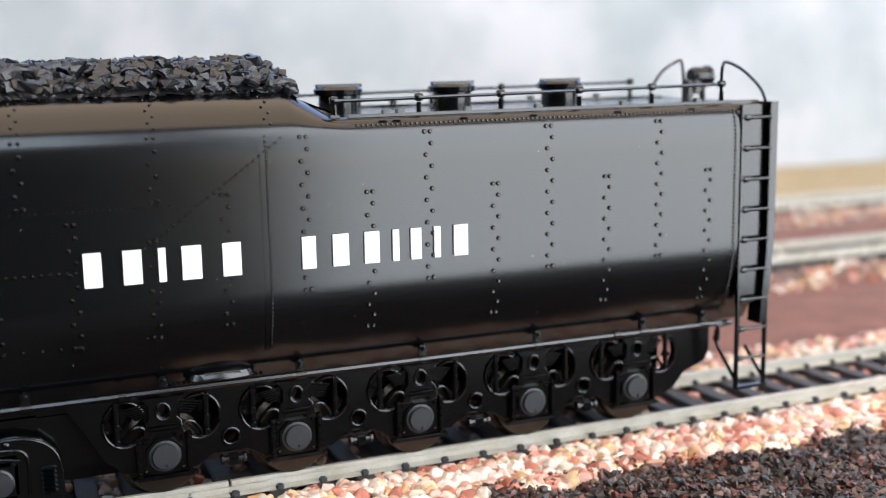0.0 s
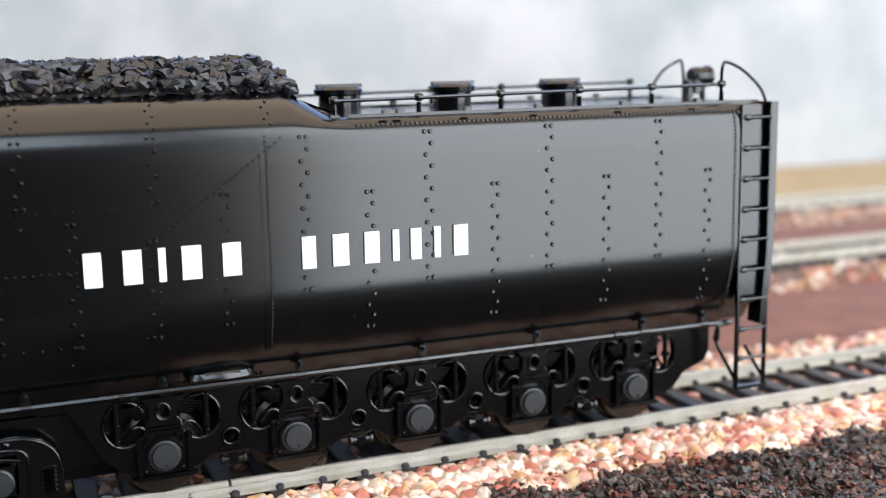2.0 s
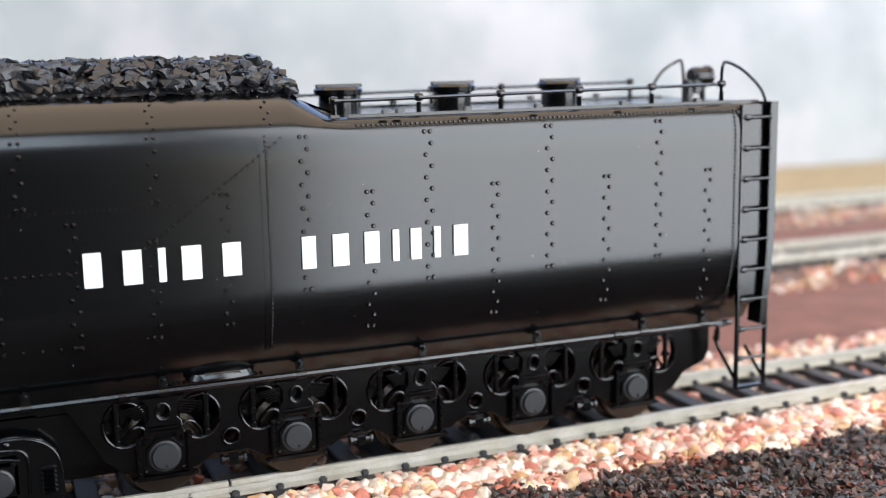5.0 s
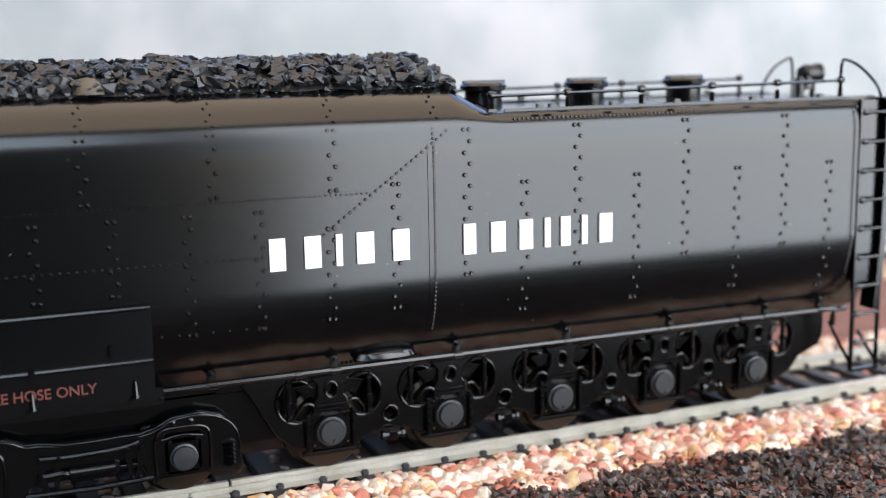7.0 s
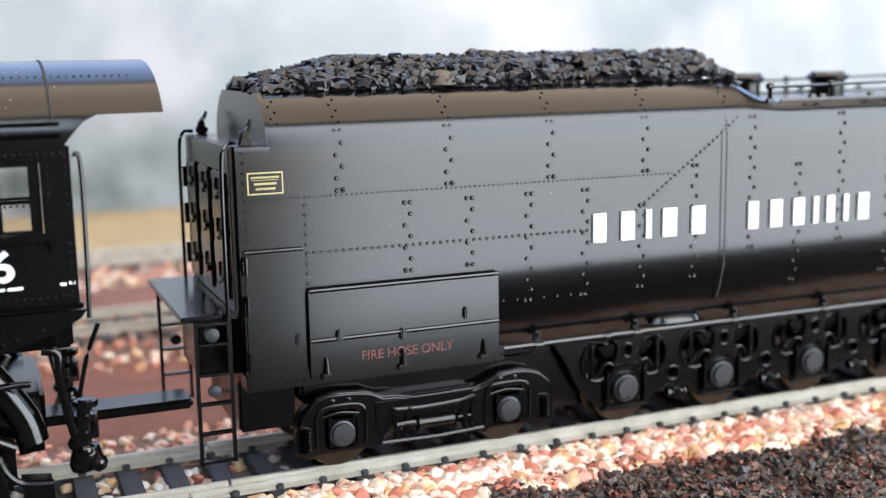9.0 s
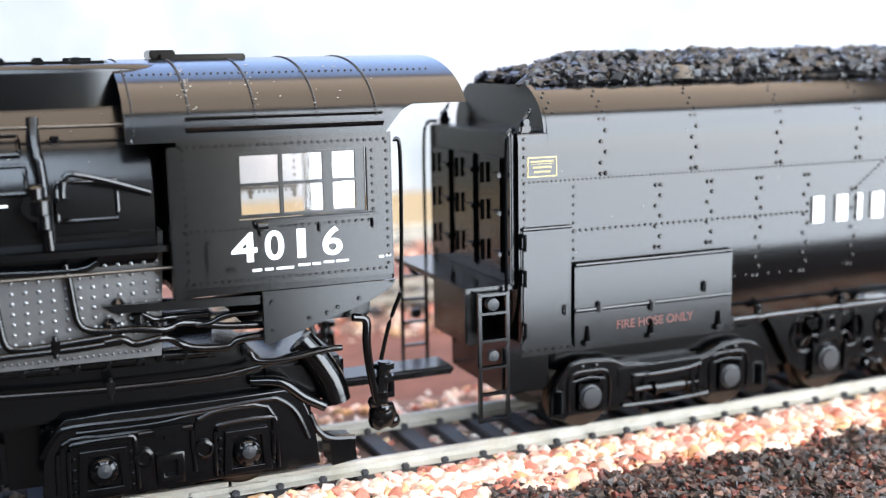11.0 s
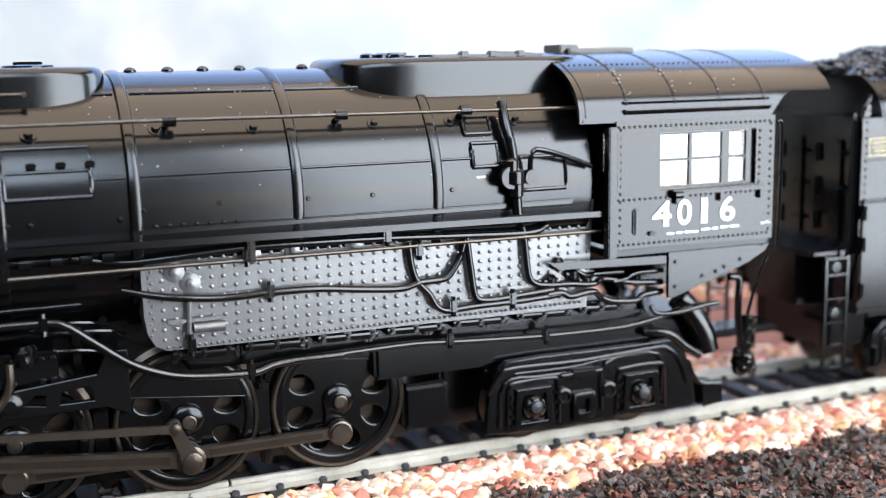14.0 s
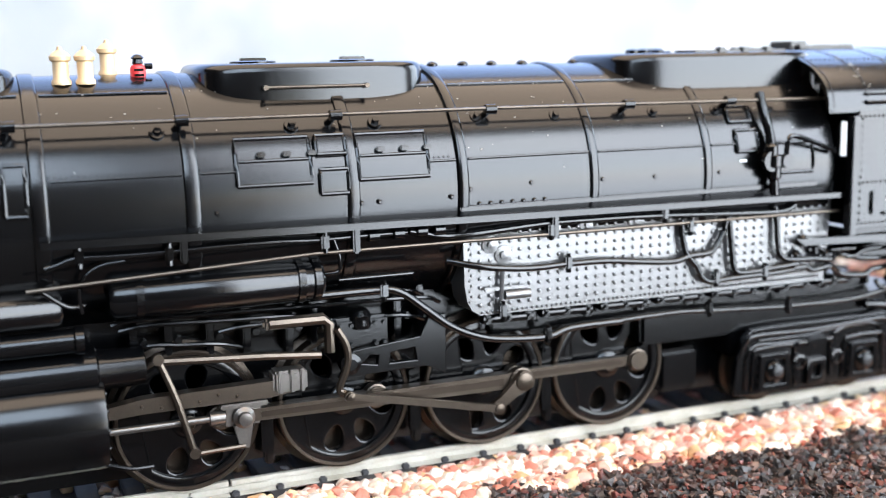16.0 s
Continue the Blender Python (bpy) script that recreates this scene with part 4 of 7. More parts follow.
    lathe(spot, [(0.01, 1.6), (1.4, 1.3), (2.3, 0.3), (2.4, -0.6)], (-9.5, -8.6, 54.6), "Z", 9)
    part("brown_lump", spot, BROWN_SPOT, co, "dull brown lump among the coal")
    KEYED.append((co, lambda t: pose(rolled(t) * MM, 0, 0)))
    return te


build_tender()


# ---- locomotive ----
R_B, Z_B = 17.0, 39.4            # boiler radius and axis height
DRIVERS = (-194.6, -172.4, -150.34, -129.04)
Z_D, CRANK, PHI_END = 9.9, 4.2, math.radians(8)


def crank_angle(t):
    """The crank's angle: the wheels turn clockwise as the train rolls to +x."""
    return PHI_END + (218.2 - rolled(t)) / Z_D


def pin(t, axle):
    a = crank_angle(t)
    return axle + CRANK * math.cos(a), Z_D + CRANK * math.sin(a)


def crosshead_x(t):
    px, pz = pin(t, DRIVERS[2])
    return px - math.sqrt(41.6 ** 2 - (pz - 10.7) ** 2)


def on_boiler(x, a, out=0.0):
    """A point on the boiler's skin, a degrees up from the horizontal on the -y side."""
    r = R_B + out
    return (x, -r * math.cos(radians(a)), Z_B + r * math.sin(radians(a)))


def at_z(x, z, out=0.0):
    return on_boiler(x, math.degrees(math.asin(max(-1, min(1, (z - Z_B) / (R_B + out))))), out)


def skin_patch(bm, x0, x1, a0, a1, out, n=8):
    """A plate that follows the boiler between two angles."""
    sec = []
    for i in range(n + 1):
        a = a0 + (a1 - a0) * i / n
        sec.append([on_boiler(x0, a, -0.3), on_boiler(x0, a, out), on_boiler(x1, a, out), on_boiler(x1, a, -0.3)])
    loft(bm, sec, closed=True)


def ang(z):
    return math.degrees(math.asin((z - Z_B) / R_B))


def build_driver(lo, axle, main):
    """One driving wheelset; the crank sits at angle 0 in its own space."""
    w = new("driving_wheelset")
    w.parent = lo
    w.location = (axle * MM, 0, Z_D * MM)
    w["label"] = "spoked black driving wheels with brown steel tyres"
    for s in (-1, 1):
        bm = empty_bm()
        lathe(bm, [(9.1, 7.2 * s), (10.6, 7.1 * s), (10.7, 7.7 * s), (9.95, 8.1 * s), (9.85, 10.25 * s), (9.6, 10.45 * s), (9.2, 10.4 * s), (9.1, 7.2 * s)], (0, 0, 0), "Y", 56)
        part("tyre", bm, TYRE, w, "brown worn steel tyre")
        holes = []
        for k in range(8):
            a = pi / 8 + k * pi / 4
            if abs(math.atan2(math.sin(a - pi), math.cos(a - pi))) < (0.9 if main else 0.5):
                continue
            c = (5.8 * math.cos(a), 5.8 * math.sin(a))
            loop = []
            for q in range(14):
                u = 2 * pi * q / 14
                rx, ry = 2.1 * math.cos(u), (1.6 + 0.4 * math.cos(u)) * math.sin(u)
                loop.append((c[0] + rx * math.cos(a) - ry * math.sin(a), c[1] + rx * math.sin(a) + ry * math.cos(a)))
            holes.append(loop)
        bm = holed_plate(ring(0, 0, 9.2, 48), holes, s * 8.2, s * 9.7, 0.25)
        part("web", bm, FRAME, w, "black pierced wheel web", smooth=15)
        bm = holed_plate(ring(0, 0, 9.25, 56), [ring(0, 0, 8.15, 56)], s * 9.5, s * 10.2, 0.2)
        part("inner_rim", bm, FRAME, w)
        bm = empty_bm()
        n = 18
        span = 1.15 if main else 0.75
        arc = [(8.3 * math.cos(pi - span + 2 * span * i / n), 8.3 * math.sin(pi - span + 2 * span * i / n)) for i in range(n + 1)]
        prism(bm, arc, s * 9.5, s * 10.25)
        tube(bm, [(arc[0][0], s * 10.25, arc[0][1]), (arc[-1][0], s * 10.25, arc[-1][1])], 0.13, 8, smooth=False)
        part("counterweight", bm, FRAME, w)
        bm = empty_bm()
        lathe(bm, [(1.0, 10.9 * s), (1.0, 11.2 * s), (0.8, 11.25 * s), (0.7, 11.1 * s), (0.01, 11.12 * s)], (0, 0, 0), "Y", 22)
        part("axle_end", bm, RODS, w, "turned steel axle end")
        bm = empty_bm()
        lathe(bm, [(2.3, 9.5 * s), (2.3, 10.2 * s), (1.9, 10.6 * s), (1.1, 10.7 * s), (1.0, 11.0 * s), (0.01, 11.1 * s)], (0, 0, 0), "Y", 28)
        prism(bm, [(0, 2.1), (CRANK, 1.7), (CRANK + 1.3, 1.1), (CRANK + 1.7, 0), (CRANK + 1.3, -1.1), (CRANK, -1.7), (0, -2.1)], s * 9.4, s * 10.5)
        part("hub", bm, FRAME, w)
        # the cranks of the two sides stand at a quarter turn
        bm = empty_bm()
        rod(bm, (CRANK, s * 10.2, 0), (CRANK, s * 12.4, 0), 1.0, seg=16)
        part("crank_pin", bm, STEEL, w)
    bm = empty_bm()
    rod(bm, (0, -8, 0), (0, 8, 0), 1.6, seg=14)
    part("axle", bm, FRAME, w)
    KEYED.append((w, lambda t, a=axle: pose(a * MM, 0, Z_D * MM, 0, -math.degrees(crank_angle(t)), 0)))


def bar_outline(x0, z0, x1, z1, h0, h1, boss0, boss1):
    """A rod with round ends, in (x, z)."""
    d = Vector((x1 - x0, z1 - z0)).normalized()
    n = Vector((-d.y, d.x))
    L = math.hypot(x1 - x0, z1 - z0)
    pts = []
    for k in range(9):
        a = pi / 2 + 0.35 + (pi - 0.7) * k / 8
        pts.append((boss0 * math.cos(a), boss0 * math.sin(a)))
    pts += [(boss0 * 1.15, -h0), (L - boss1 * 1.15, -h1)]
    for k in range(9):
        a = -pi / 2 + 0.35 + (pi - 0.7) * k / 8
        pts.append((L + boss1 * math.cos(a), boss1 * math.sin(a)))
    pts += [(L - boss1 * 1.15, h1), (boss0 * 1.15, h0)]
    return [(x0 + d.x * u + n.x * v, z0 + d.y * u + n.y * v) for u, v in pts]


def build_running_gear(lo):
    for i, a in enumerate(DRIVERS):
        build_driver(lo, a, i == 2)
    for s in (-1, 1):
        # coupling rods, one length between each pair of pins
        cr = new("coupling_rod")
        cr.parent = lo
        cr["label"] = "dark steel coupling rod with round bosses"
        for a, b in zip(DRIVERS, DRIVERS[1:]):
            bm = empty_bm()
            prism(bm, bar_outline(a, 0, b, 0, 0.8, 0.8, 1.5, 1.5), s * 11.0, s * 12.0)
            for v in bm.verts:
                v.co.x -= DRIVERS[0]
            seg = part("rod_length", bm, RODS, cr)
            bm = empty_bm()
            prism(bm, [(a + 2.6 - DRIVERS[0], -0.42), (b - 2.6 - DRIVERS[0], -0.42), (b - 2.6 - DRIVERS[0], 0.42), (a + 2.6 - DRIVERS[0], 0.42)], s * 11.95, s * 12.06)
            part("fluting", bm, TYRE, seg)
        for a in DRIVERS:
            bm = empty_bm()
            lathe(bm, [(1.75, 10.9 * s), (1.75, 12.3 * s), (1.5, 12.4 * s), (1.45, 12.75 * s), (0.01, 12.75 * s)], (a - DRIVERS[0], 0, 0), "Y", 22)
            part("rod_boss", bm, RODS, cr, "round rod end cap")

        def rod_pose(t):
            x, z = pin(t, DRIVERS[0])
            return pose(x * MM, 0, z * MM)
        KEYED.append((cr, rod_pose))
        # main rod
        bm = empty_bm()
        prism(bm, bar_outline(0, 0, 41.6, 0, 0.85, 1.15, 1.5, 1.9), s * 13.0, s * 14.0)
        lathe(bm, [(1.9, 12.9 * s), (1.9, 14.3 * s), (1.3, 14.5 * s), (0.01, 14.5 * s)], (41.6, 0, 0), "Y", 20)
        mr = part("main_rod", bm, RODS, lo, "long dark steel main rod")
        bm = empty_bm()
        prism(bm, [(2.4, -0.4), (38.8, -0.55), (38.8, 0.55), (2.4, 0.4)], s * 13.95, s * 14.06)
        part("fluting", bm, TYRE, mr)

        def main_pose(t):
            x0 = crosshead_x(t)
            px, pz = pin(t, DRIVERS[2])
            return pose(x0 * MM, 0, 10.7 * MM, 0, -math.degrees(math.atan2(pz - 10.7, px - x0)), 0)
        KEYED.append((mr, main_pose))
        # eccentric crank and rod
        bm = empty_bm()
        ex, ez = 2.76 * math.cos(radians(-103)), 2.76 * math.sin(radians(-103))
        prism(bm, bar_outline(CRANK, 0, ex, ez, 1.0, 0.8, 1.7, 1.05), s * 14.3, s * 15.2)
        lathe(bm, [(1.3, 14.2 * s), (1.35, 15.4 * s), (1.1, 15.5 * s), (0.01, 15.5 * s)], (CRANK, 0, 0), "Y", 14)
        lathe(bm, [(0.7, 15.1 * s), (0.75, 16.2 * s), (0.3, 16.3 * s)], (ex, 0, ez), "Y", 12)
        ec = part("eccentric_crank", bm, RODS, lo, "cast steel eccentric crank")
        KEYED.append((ec, lambda t: pose(DRIVERS[2] * MM, 0, Z_D * MM, 0, -math.degrees(crank_angle(t)), 0)))
        pivot, arm, length = (-173.2, 17.5), 5.5, 23.1

        def link_foot(t):
            a = crank_angle(t) + radians(-103)
            x, z = DRIVERS[2] + 2.76 * math.cos(a), Z_D + 2.76 * math.sin(a)
            lo_, hi_ = radians(-140), radians(-40)
            for _ in range(30):
                m = (lo_ + hi_) / 2
                d = math.hypot(pivot[0] + arm * math.cos(m) - x, pivot[1] + arm * math.sin(m) - z)
                lo_, hi_ = (m, hi_) if d > length else (lo_, m)
            return x, z, pivot[0] + arm * math.cos(m), pivot[1] + arm * math.sin(m), m
        bm = empty_bm()
        prism(bm, bar_outline(0, 0, 23.1, 0, 0.45, 0.55, 0.85, 0.9), s * 15.4, s * 15.95)
        lathe(bm, [(0.55, 15.3 * s), (0.6, 16.3 * s), (0.01, 16.4 * s)], (0, 0, 0), "Y", 12)
        er = part("eccentric_rod", bm, RODS, lo)

        def ecc_pose(t):
            x, z, fx, fz, _ = link_foot(t)
            return pose(fx * MM, 0, fz * MM, 0, -math.degrees(math.atan2(z - fz, x - fx)), 0)
        KEYED.append((er, ecc_pose))
        bm = empty_bm()
        tube(bm, [(-4.0, s * 14.6, -1.3), (-2, s * 14.6, -0.2), (0, s * 14.6, 0.2), (2, s * 14.6, -0.2), (4.6, s * 14.6, -1.2), (5.5, s * 14.8, 0)], 0.55, 8)
        ln = part("expansion_link", bm, RODS, lo)
        KEYED.append((ln, lambda t: pose(pivot[0] * MM, 0, pivot[1] * MM, 0, -math.degrees(link_foot(t)[4]), 0)))
        # crosshead with piston rod and union link
        bm = empty_bm()
        lathe(bm, [(1.5, 13.0 * s), (1.5, 14.6 * s), (1.0, 15.0 * s), (0.9, 15.6 * s), (0.01, 15.7 * s)], (0, 0, 10.7), "Y", 18)
        box(bm, -2.6, 2.6, s * 12.2, s * 13.8, 9.4, 12.2, 0.3)
        box(bm, -3.0, 3.4, s * 11.8, s * 14.4, 12.0, 12.7, 0.15)
        prism(bm, [(-1.4, 9.6), (1.2, 9.6), (0.6, 6.4), (-0.6, 6.4)], s * 13.4, s * 14.4)
        rod(bm, (-4.4, s * 13.4, 10.8), (-2.4, s * 13.4, 10.8), 0.95, seg=10)
        ch = part("crosshead", bm, STEEL, lo, "bright steel crosshead")
        bm = empty_bm()
        rod(bm, (-24, s * 13.4, 10.8), (-4, s * 13.4, 10.8), 0.5, seg=12)
        part("piston_rod", bm, STEEL, ch)
        bm = empty_bm()
        rod(bm, (-6.8, s * 14.6, 6.7), (0, s * 14.2, 6.7), 0.35, seg=8)
        part("union_link", bm, RODS, ch)
        KEYED.append((ch, lambda t: pose(crosshead_x(t) * MM, 0, 0)))
        bm = empty_bm()
        tube(bm, [(0, s * 15, 0), (0.3, s * 15.2, -6), (0, s * 15, -13.9)], 0.5, 8)
        lathe(bm, [(0.75, -0.6), (0.75, 0.6)], (0, s * 15, 0), "Y", 10)
        lathe(bm, [(0.75, -0.6), (0.75, 0.6)], (0, s * 15, -13.8), "Y", 10)
        cl = part("combination_lever", bm, RODS, lo)

        def lever_pose(t):
            return pose(-198.7 * MM, 0, 20.2 * MM, 0, -math.degrees(math.atan2(crosshead_x(t) - 6.8 + 198.7, 13.5)), 0)
        KEYED.append((cl, lever_pose))
        # fixed gear: guides, radius rod, link bracket, cylinder
        bm = empty_bm()
        prism(bm, [(-205.4, 12.6), (-200.5, 12.9), (-184, 12.9), (-180.0, 13.4), (-180.0, 15.2), (-200.5, 14.9), (-205.4, 14.2)], s * 12.2, s * 14.2)
        rivets(bm, [(x, s * 14.25, z) for x, z in ((-201, 13.9), (-198.5, 13.5), (-196, 14.2), (-193.5, 13.6), (-191, 14.2), (-188.5, 13.7))], 0.25, (0, s, 0))
        part("crosshead_guide", bm, RODS, lo, "grey steel crosshead guide bar")
        bm = empty_bm()
        box(bm, -183.6, -178.8, s * 11.6, s * 14.6, 13.4, 16.4, 0.35)
        for x in (-182.6, -181, -179.6):
            box(bm, x - 0.3, x + 0.3, s * 14.4, s * 14.9, 13.4, 16.6, 0.12)
        part("guide_yoke", bm, STEEL, lo)
        bm = empty_bm()
        tube(bm, [(-198.9, s * 14.4, 19.7), (-184, s * 14.3, 18.7), (-176.8, s * 14.2, 18.0)], 0.55, smooth=False)
        part("radius_rod", bm, RODS, lo)
        bm = empty_bm()
        tube(bm, [(-183.8, s * 14, 23.0), (-176.2, s * 14, 22.9), (-175.4, s * 14, 22.2), (-175.4, s * 14, 18.2)], 0.75, smooth=False)
        box(bm, -184.6, -175.6, s * 13.0, s * 14.4, 22.2, 23.7, 0.4)
        part("lifting_arm", bm, RODS, lo, "tarnished reverse lifting arm")
        bm = holed_plate([(-174.0, 14.4), (-172.0, 17.8), (-162.0, 18.8), (-160.6, 21.6), (-158.2, 21.6), (-158.2, 13.2), (-161, 14.6)], [[(-171, 15.8), (-169.6, 17.2), (-168.2, 17.0), (-168.4, 15.4)], [(-166.8, 15.4), (-166.6, 17.2), (-162.8, 17.6), (-162.4, 15.4)]], s * 13.0, s * 14.0, 0.15)
        lathe(bm, [(1.5, 12.9 * s), (1.5, 14.6 * s), (0.8, 14.9 * s), (0.01, 14.9 * s)], (-172.6, 0, 16.2), "Y", 18)
        part("link_bracket", bm, FRAME, lo, smooth=15)
        bm = empty_bm()
        box(bm, -174.5, -166.5, s * 11.0, s * 13.2, 18.2, 22.4, 0.5)
        lathe(bm, [(1.5, 0), (1.7, 0.6), (1.5, 1.2), (1.7, 1.8), (1.2, 2.6)], (-170.5, s * 12.5, 20.8), "Z", 16)
        for x in (-173.6, -172, -168.5, -167.2):
            rod(bm, (x, s * 13, 18.6), (x, s * 13.8, 18.6), 0.5, 0.35, 8)
            rod(bm, (x, s * 13, 21.4), (x, s * 13.6, 21.4), 0.45, 0.3, 8)
        part("lubricator", bm, FRAME, lo, "black mechanical lubricator with fittings")
        bm = empty_bm()
        prof = ring(0, 0, 1, 32)
        loft(bm, [[(x, s * 12.4 + 5.2 * q * math.cos(2 * pi * k / 28), 12.2 + 6.3 * q * math.sin(2 * pi * k / 28)) for k in range(28)] for x, q in ((-232, 0.9), (-231, 1), (-206.6, 1), (-205.6, 0.98), (-205.4, 0.9))], closed=True)
        cy = part("cylinder", bm, BLACK_B, lo, smooth=40)
        bm = empty_bm()
        rivets(bm, [(-205.5, s * 12.4 + 4.6 * math.cos(k * pi / 7), 12.2 + 5.6 * math.sin(k * pi / 7)) for k in range(14)], 0.3, (1, 0, 0))
        part("cover_bolts", bm, FRAME, cy)
        bm = empty_bm()
        loft(bm, [[(x, s * 12.0 + 3.4 * q * math.cos(2 * pi * k / 24), 18.9 + 3.2 * q * math.sin(2 * pi * k / 24)) for k in range(24)] for x, q in ((-232, 1), (-206.2, 1), (-205.9, 0.85), (-203.2, 0.8), (-200.2, 0.78), (-200, 0.6))], closed=True)
        part("valve_chest", bm, BLACK_B, lo, smooth=40)
        # front drain and cylinder cocks
        bm = empty_bm()
        tube(bm, [(-206, s * 15, 7.2), (-203, s * 15.2, 6.2), (-200, s * 15, 6.0)], 0.3)
        part("drain_pipe", bm, FRAME, lo)


def build_trailing_truck(lo):
    for s in (-1, 1):
        out = [(-107.4, 2.8), (-107.0, 7.7), (-106.0, 11.6), (-104.2, 13.2), (-98.6, 13.4), (-90.5, 13.3), (-82.2, 13.3), (-75.6, 13.4), (-73.4, 12.0), (-72.2, 9.0), (-71.6, 6.4), (-71.2, 2.6), (-77, 2.3), (-84, 2.6), (-92, 2.4), (-104, 2.5)]
        bm = holed_plate(out, [], s * 12.6, s * 13.8, 0.2)
        tf = part("trailing_truck_frame", bm, FRAME, lo, "black cast trailing truck frame", smooth=15)
        # raised mouldings
        for pts, r in (([(-107.4, s * 13.9, 8.8), (-105.6, s * 13.9, 11.4), (-103.4, s * 13.9, 12.4), (-92, s * 13.9, 12.2), (-79, s * 13.9, 12.7), (-76.4, s * 13.9, 12.3), (-74.2, s * 13.9, 10.2), (-72.6, s * 13.9, 6.4)], 0.4),
                       ([(-105.6, s * 13.9, 3.6), (-104.8, s * 13.9, 10.2), (-99, s * 13.9, 10.6), (-92.6, s * 13.9, 10.4), (-91.8, s * 13.9, 9.2)], 0.35),
                       ([(-88.2, s * 13.9, 4), (-87.6, s * 13.9, 11.2), (-78.2, s * 13.9, 11.6), (-77.6, s * 13.9, 4.2)], 0.35),
                       ([(-103, s * 13.9, 11.5), (-93, s * 13.9, 11.4), (-88, s * 13.9, 11.9), (-80, s * 13.9, 12.0)], 0.25)):
            bm = empty_bm()
            tube(bm, pts, r, 8, n=4)
            part("moulding", bm, FRAME, tf)
        bm = empty_bm()
        loft(bm, [[(x, s * y, z) for x, z in ((-69.6, 5.6), (-65.9, 5.2), (-65.7, 2.2), (-69.3, 1.8))] for y in (9.5, 10.2, 13.6, 13.9)], closed=True)
        tube(bm, [(-72.2, s * 13.4, 9.6), (-71.2, s * 13.4, 7.2), (-69.4, s * 13.4, 5.7), (-65.8, s * 13.4, 5.2)], 0.5, 8)
        part("safety_hanger", bm, FRAME, tf, smooth=20)
        for a, z in ((-99.9, 6.4), (-81.2, 6.1)):
            bm = empty_bm()
            tube(bm, [(a - 4.3, s * 13.9, 3.0), (a - 4.1, s * 13.9, 9.2), (a - 3.0, s * 13.9, 10.1), (a + 3.0, s * 13.9, 10.2), (a + 4.1, s * 13.9, 9.2), (a + 4.3, s * 13.9, 3.0)], 0.36, 8, n=3)
            part("pedestal_bead", bm, FRAME, tf)
            bm = empty_bm()
            for u in (-3.6, 3.6):
                for z_ in (3.4, 4.9, 6.4, 7.9):
                    rod(bm, (a + u, s * 13.7, z_), (a + u, s * 14.4, z_), 0.36, 0.26, 8)
            part("frame_bolt", bm, FRAME, tf)
            bm = holed_plate([(a - 3.2, 3.0), (a + 3.2, 3.0), (a + 2.8, 8.9), (a - 2.8, 8.9)], [[(a - 2.3, 3.7), (a + 2.3, 3.7), (a + 2.0, 8.2), (a - 2.0, 8.2)]], s * 13.6, s * 14.4, 0.12)
            part("pedestal_frame", bm, FRAME, tf, smooth=15)
            bm = empty_bm()
            lathe(bm, [(2.0, 13.6 * s), (2.0, 14.4 * s), (1.6, 14.9 * s), (0.8, 15.2 * s), (0.01, 15.3 * s)], (a, 0, z - 0.4), "Y", 22)
            for k in range(6):
                rod(bm, (a + 1.5 * math.cos(k * pi / 3), s * 14.3, z - 0.4 + 1.5 * math.sin(k * pi / 3)), (a + 1.5 * math.cos(k * pi / 3), s * 15.1, z - 0.4 + 1.5 * math.sin(k * pi / 3)), 0.35, 0.25, 8)
            part("roller_bearing", bm, FRAME, tf)
            bm = empty_bm()
            lathe(bm, [(0.01, 15.5 * s), (0.9, 15.3 * s), (1.0, 14.9 * s)], (a, 0, z - 0.1), "Y", 16)
            part("bearing_cap", bm, JOURNAL, tf)
        bm = holed_plate([(-93.2, 3.2), (-89.8, 3.2), (-89.8, 7.2), (-93.2, 7.2)], [[(-92.5, 4.0), (-90.5, 4.0), (-90.5, 6.4), (-92.5, 6.4)]], s * 13.6, s * 14.6, 0.15)
        part("stirrup_frame", bm, FRAME, tf)
        for x in (-94.8, -87.0):
            bm = empty_bm()
            lathe(bm, [(1.3, 13.6 * s), (1.3, 14.3 * s), (0.9, 14.4 * s), (0.8, 14.1 * s), (0.01, 14.1 * s)], (x, 0, 7.0), "Y", 18)
            part("spring_seat", bm, FRAME, tf)
        bm = empty_bm()
        box(bm, -93.8, -89.4, s * 13.4, s * 14.8, 9.6, 11.0, 0.3)
        rod(bm, (-95.4, s * 14.2, 10.3), (-88.4, s * 14.2, 10.4), 0.45, seg=10)
        part("equaliser", bm, FRAME, tf)
        bm = empty_bm()
        for k in range(5):
            box(bm, -104.0 + 0.4 * k, -96.4 - 0.5 * k, s * 13.5, s * (14.0 + 0.05 * k), 9.0 + 0.36 * k, 9.25 + 0.36 * k)
        part("leaf_spring", bm, FRAME, tf)
    bm = empty_bm()
    # centre block, made large to keep out light from behind
    box(bm, -112, -70, -6.8, 6.8, 2.4, 12.0, 0.6)
    part("truck_centre", bm, FRAME, lo)
    bm = empty_bm()
    box(bm, -107, -76, -11.5, 11.5, 8.6, 12.2, 0.5)
    part("truck_bolster", bm, FRAME, lo)
    bm = empty_bm()
    # dark block added in place of the shade above the truck
    box(bm, -124, -78, -11.8, 11.8, 12.4, 18.2, 0.6)
    part("ash_hopper", bm, FRAME, lo)
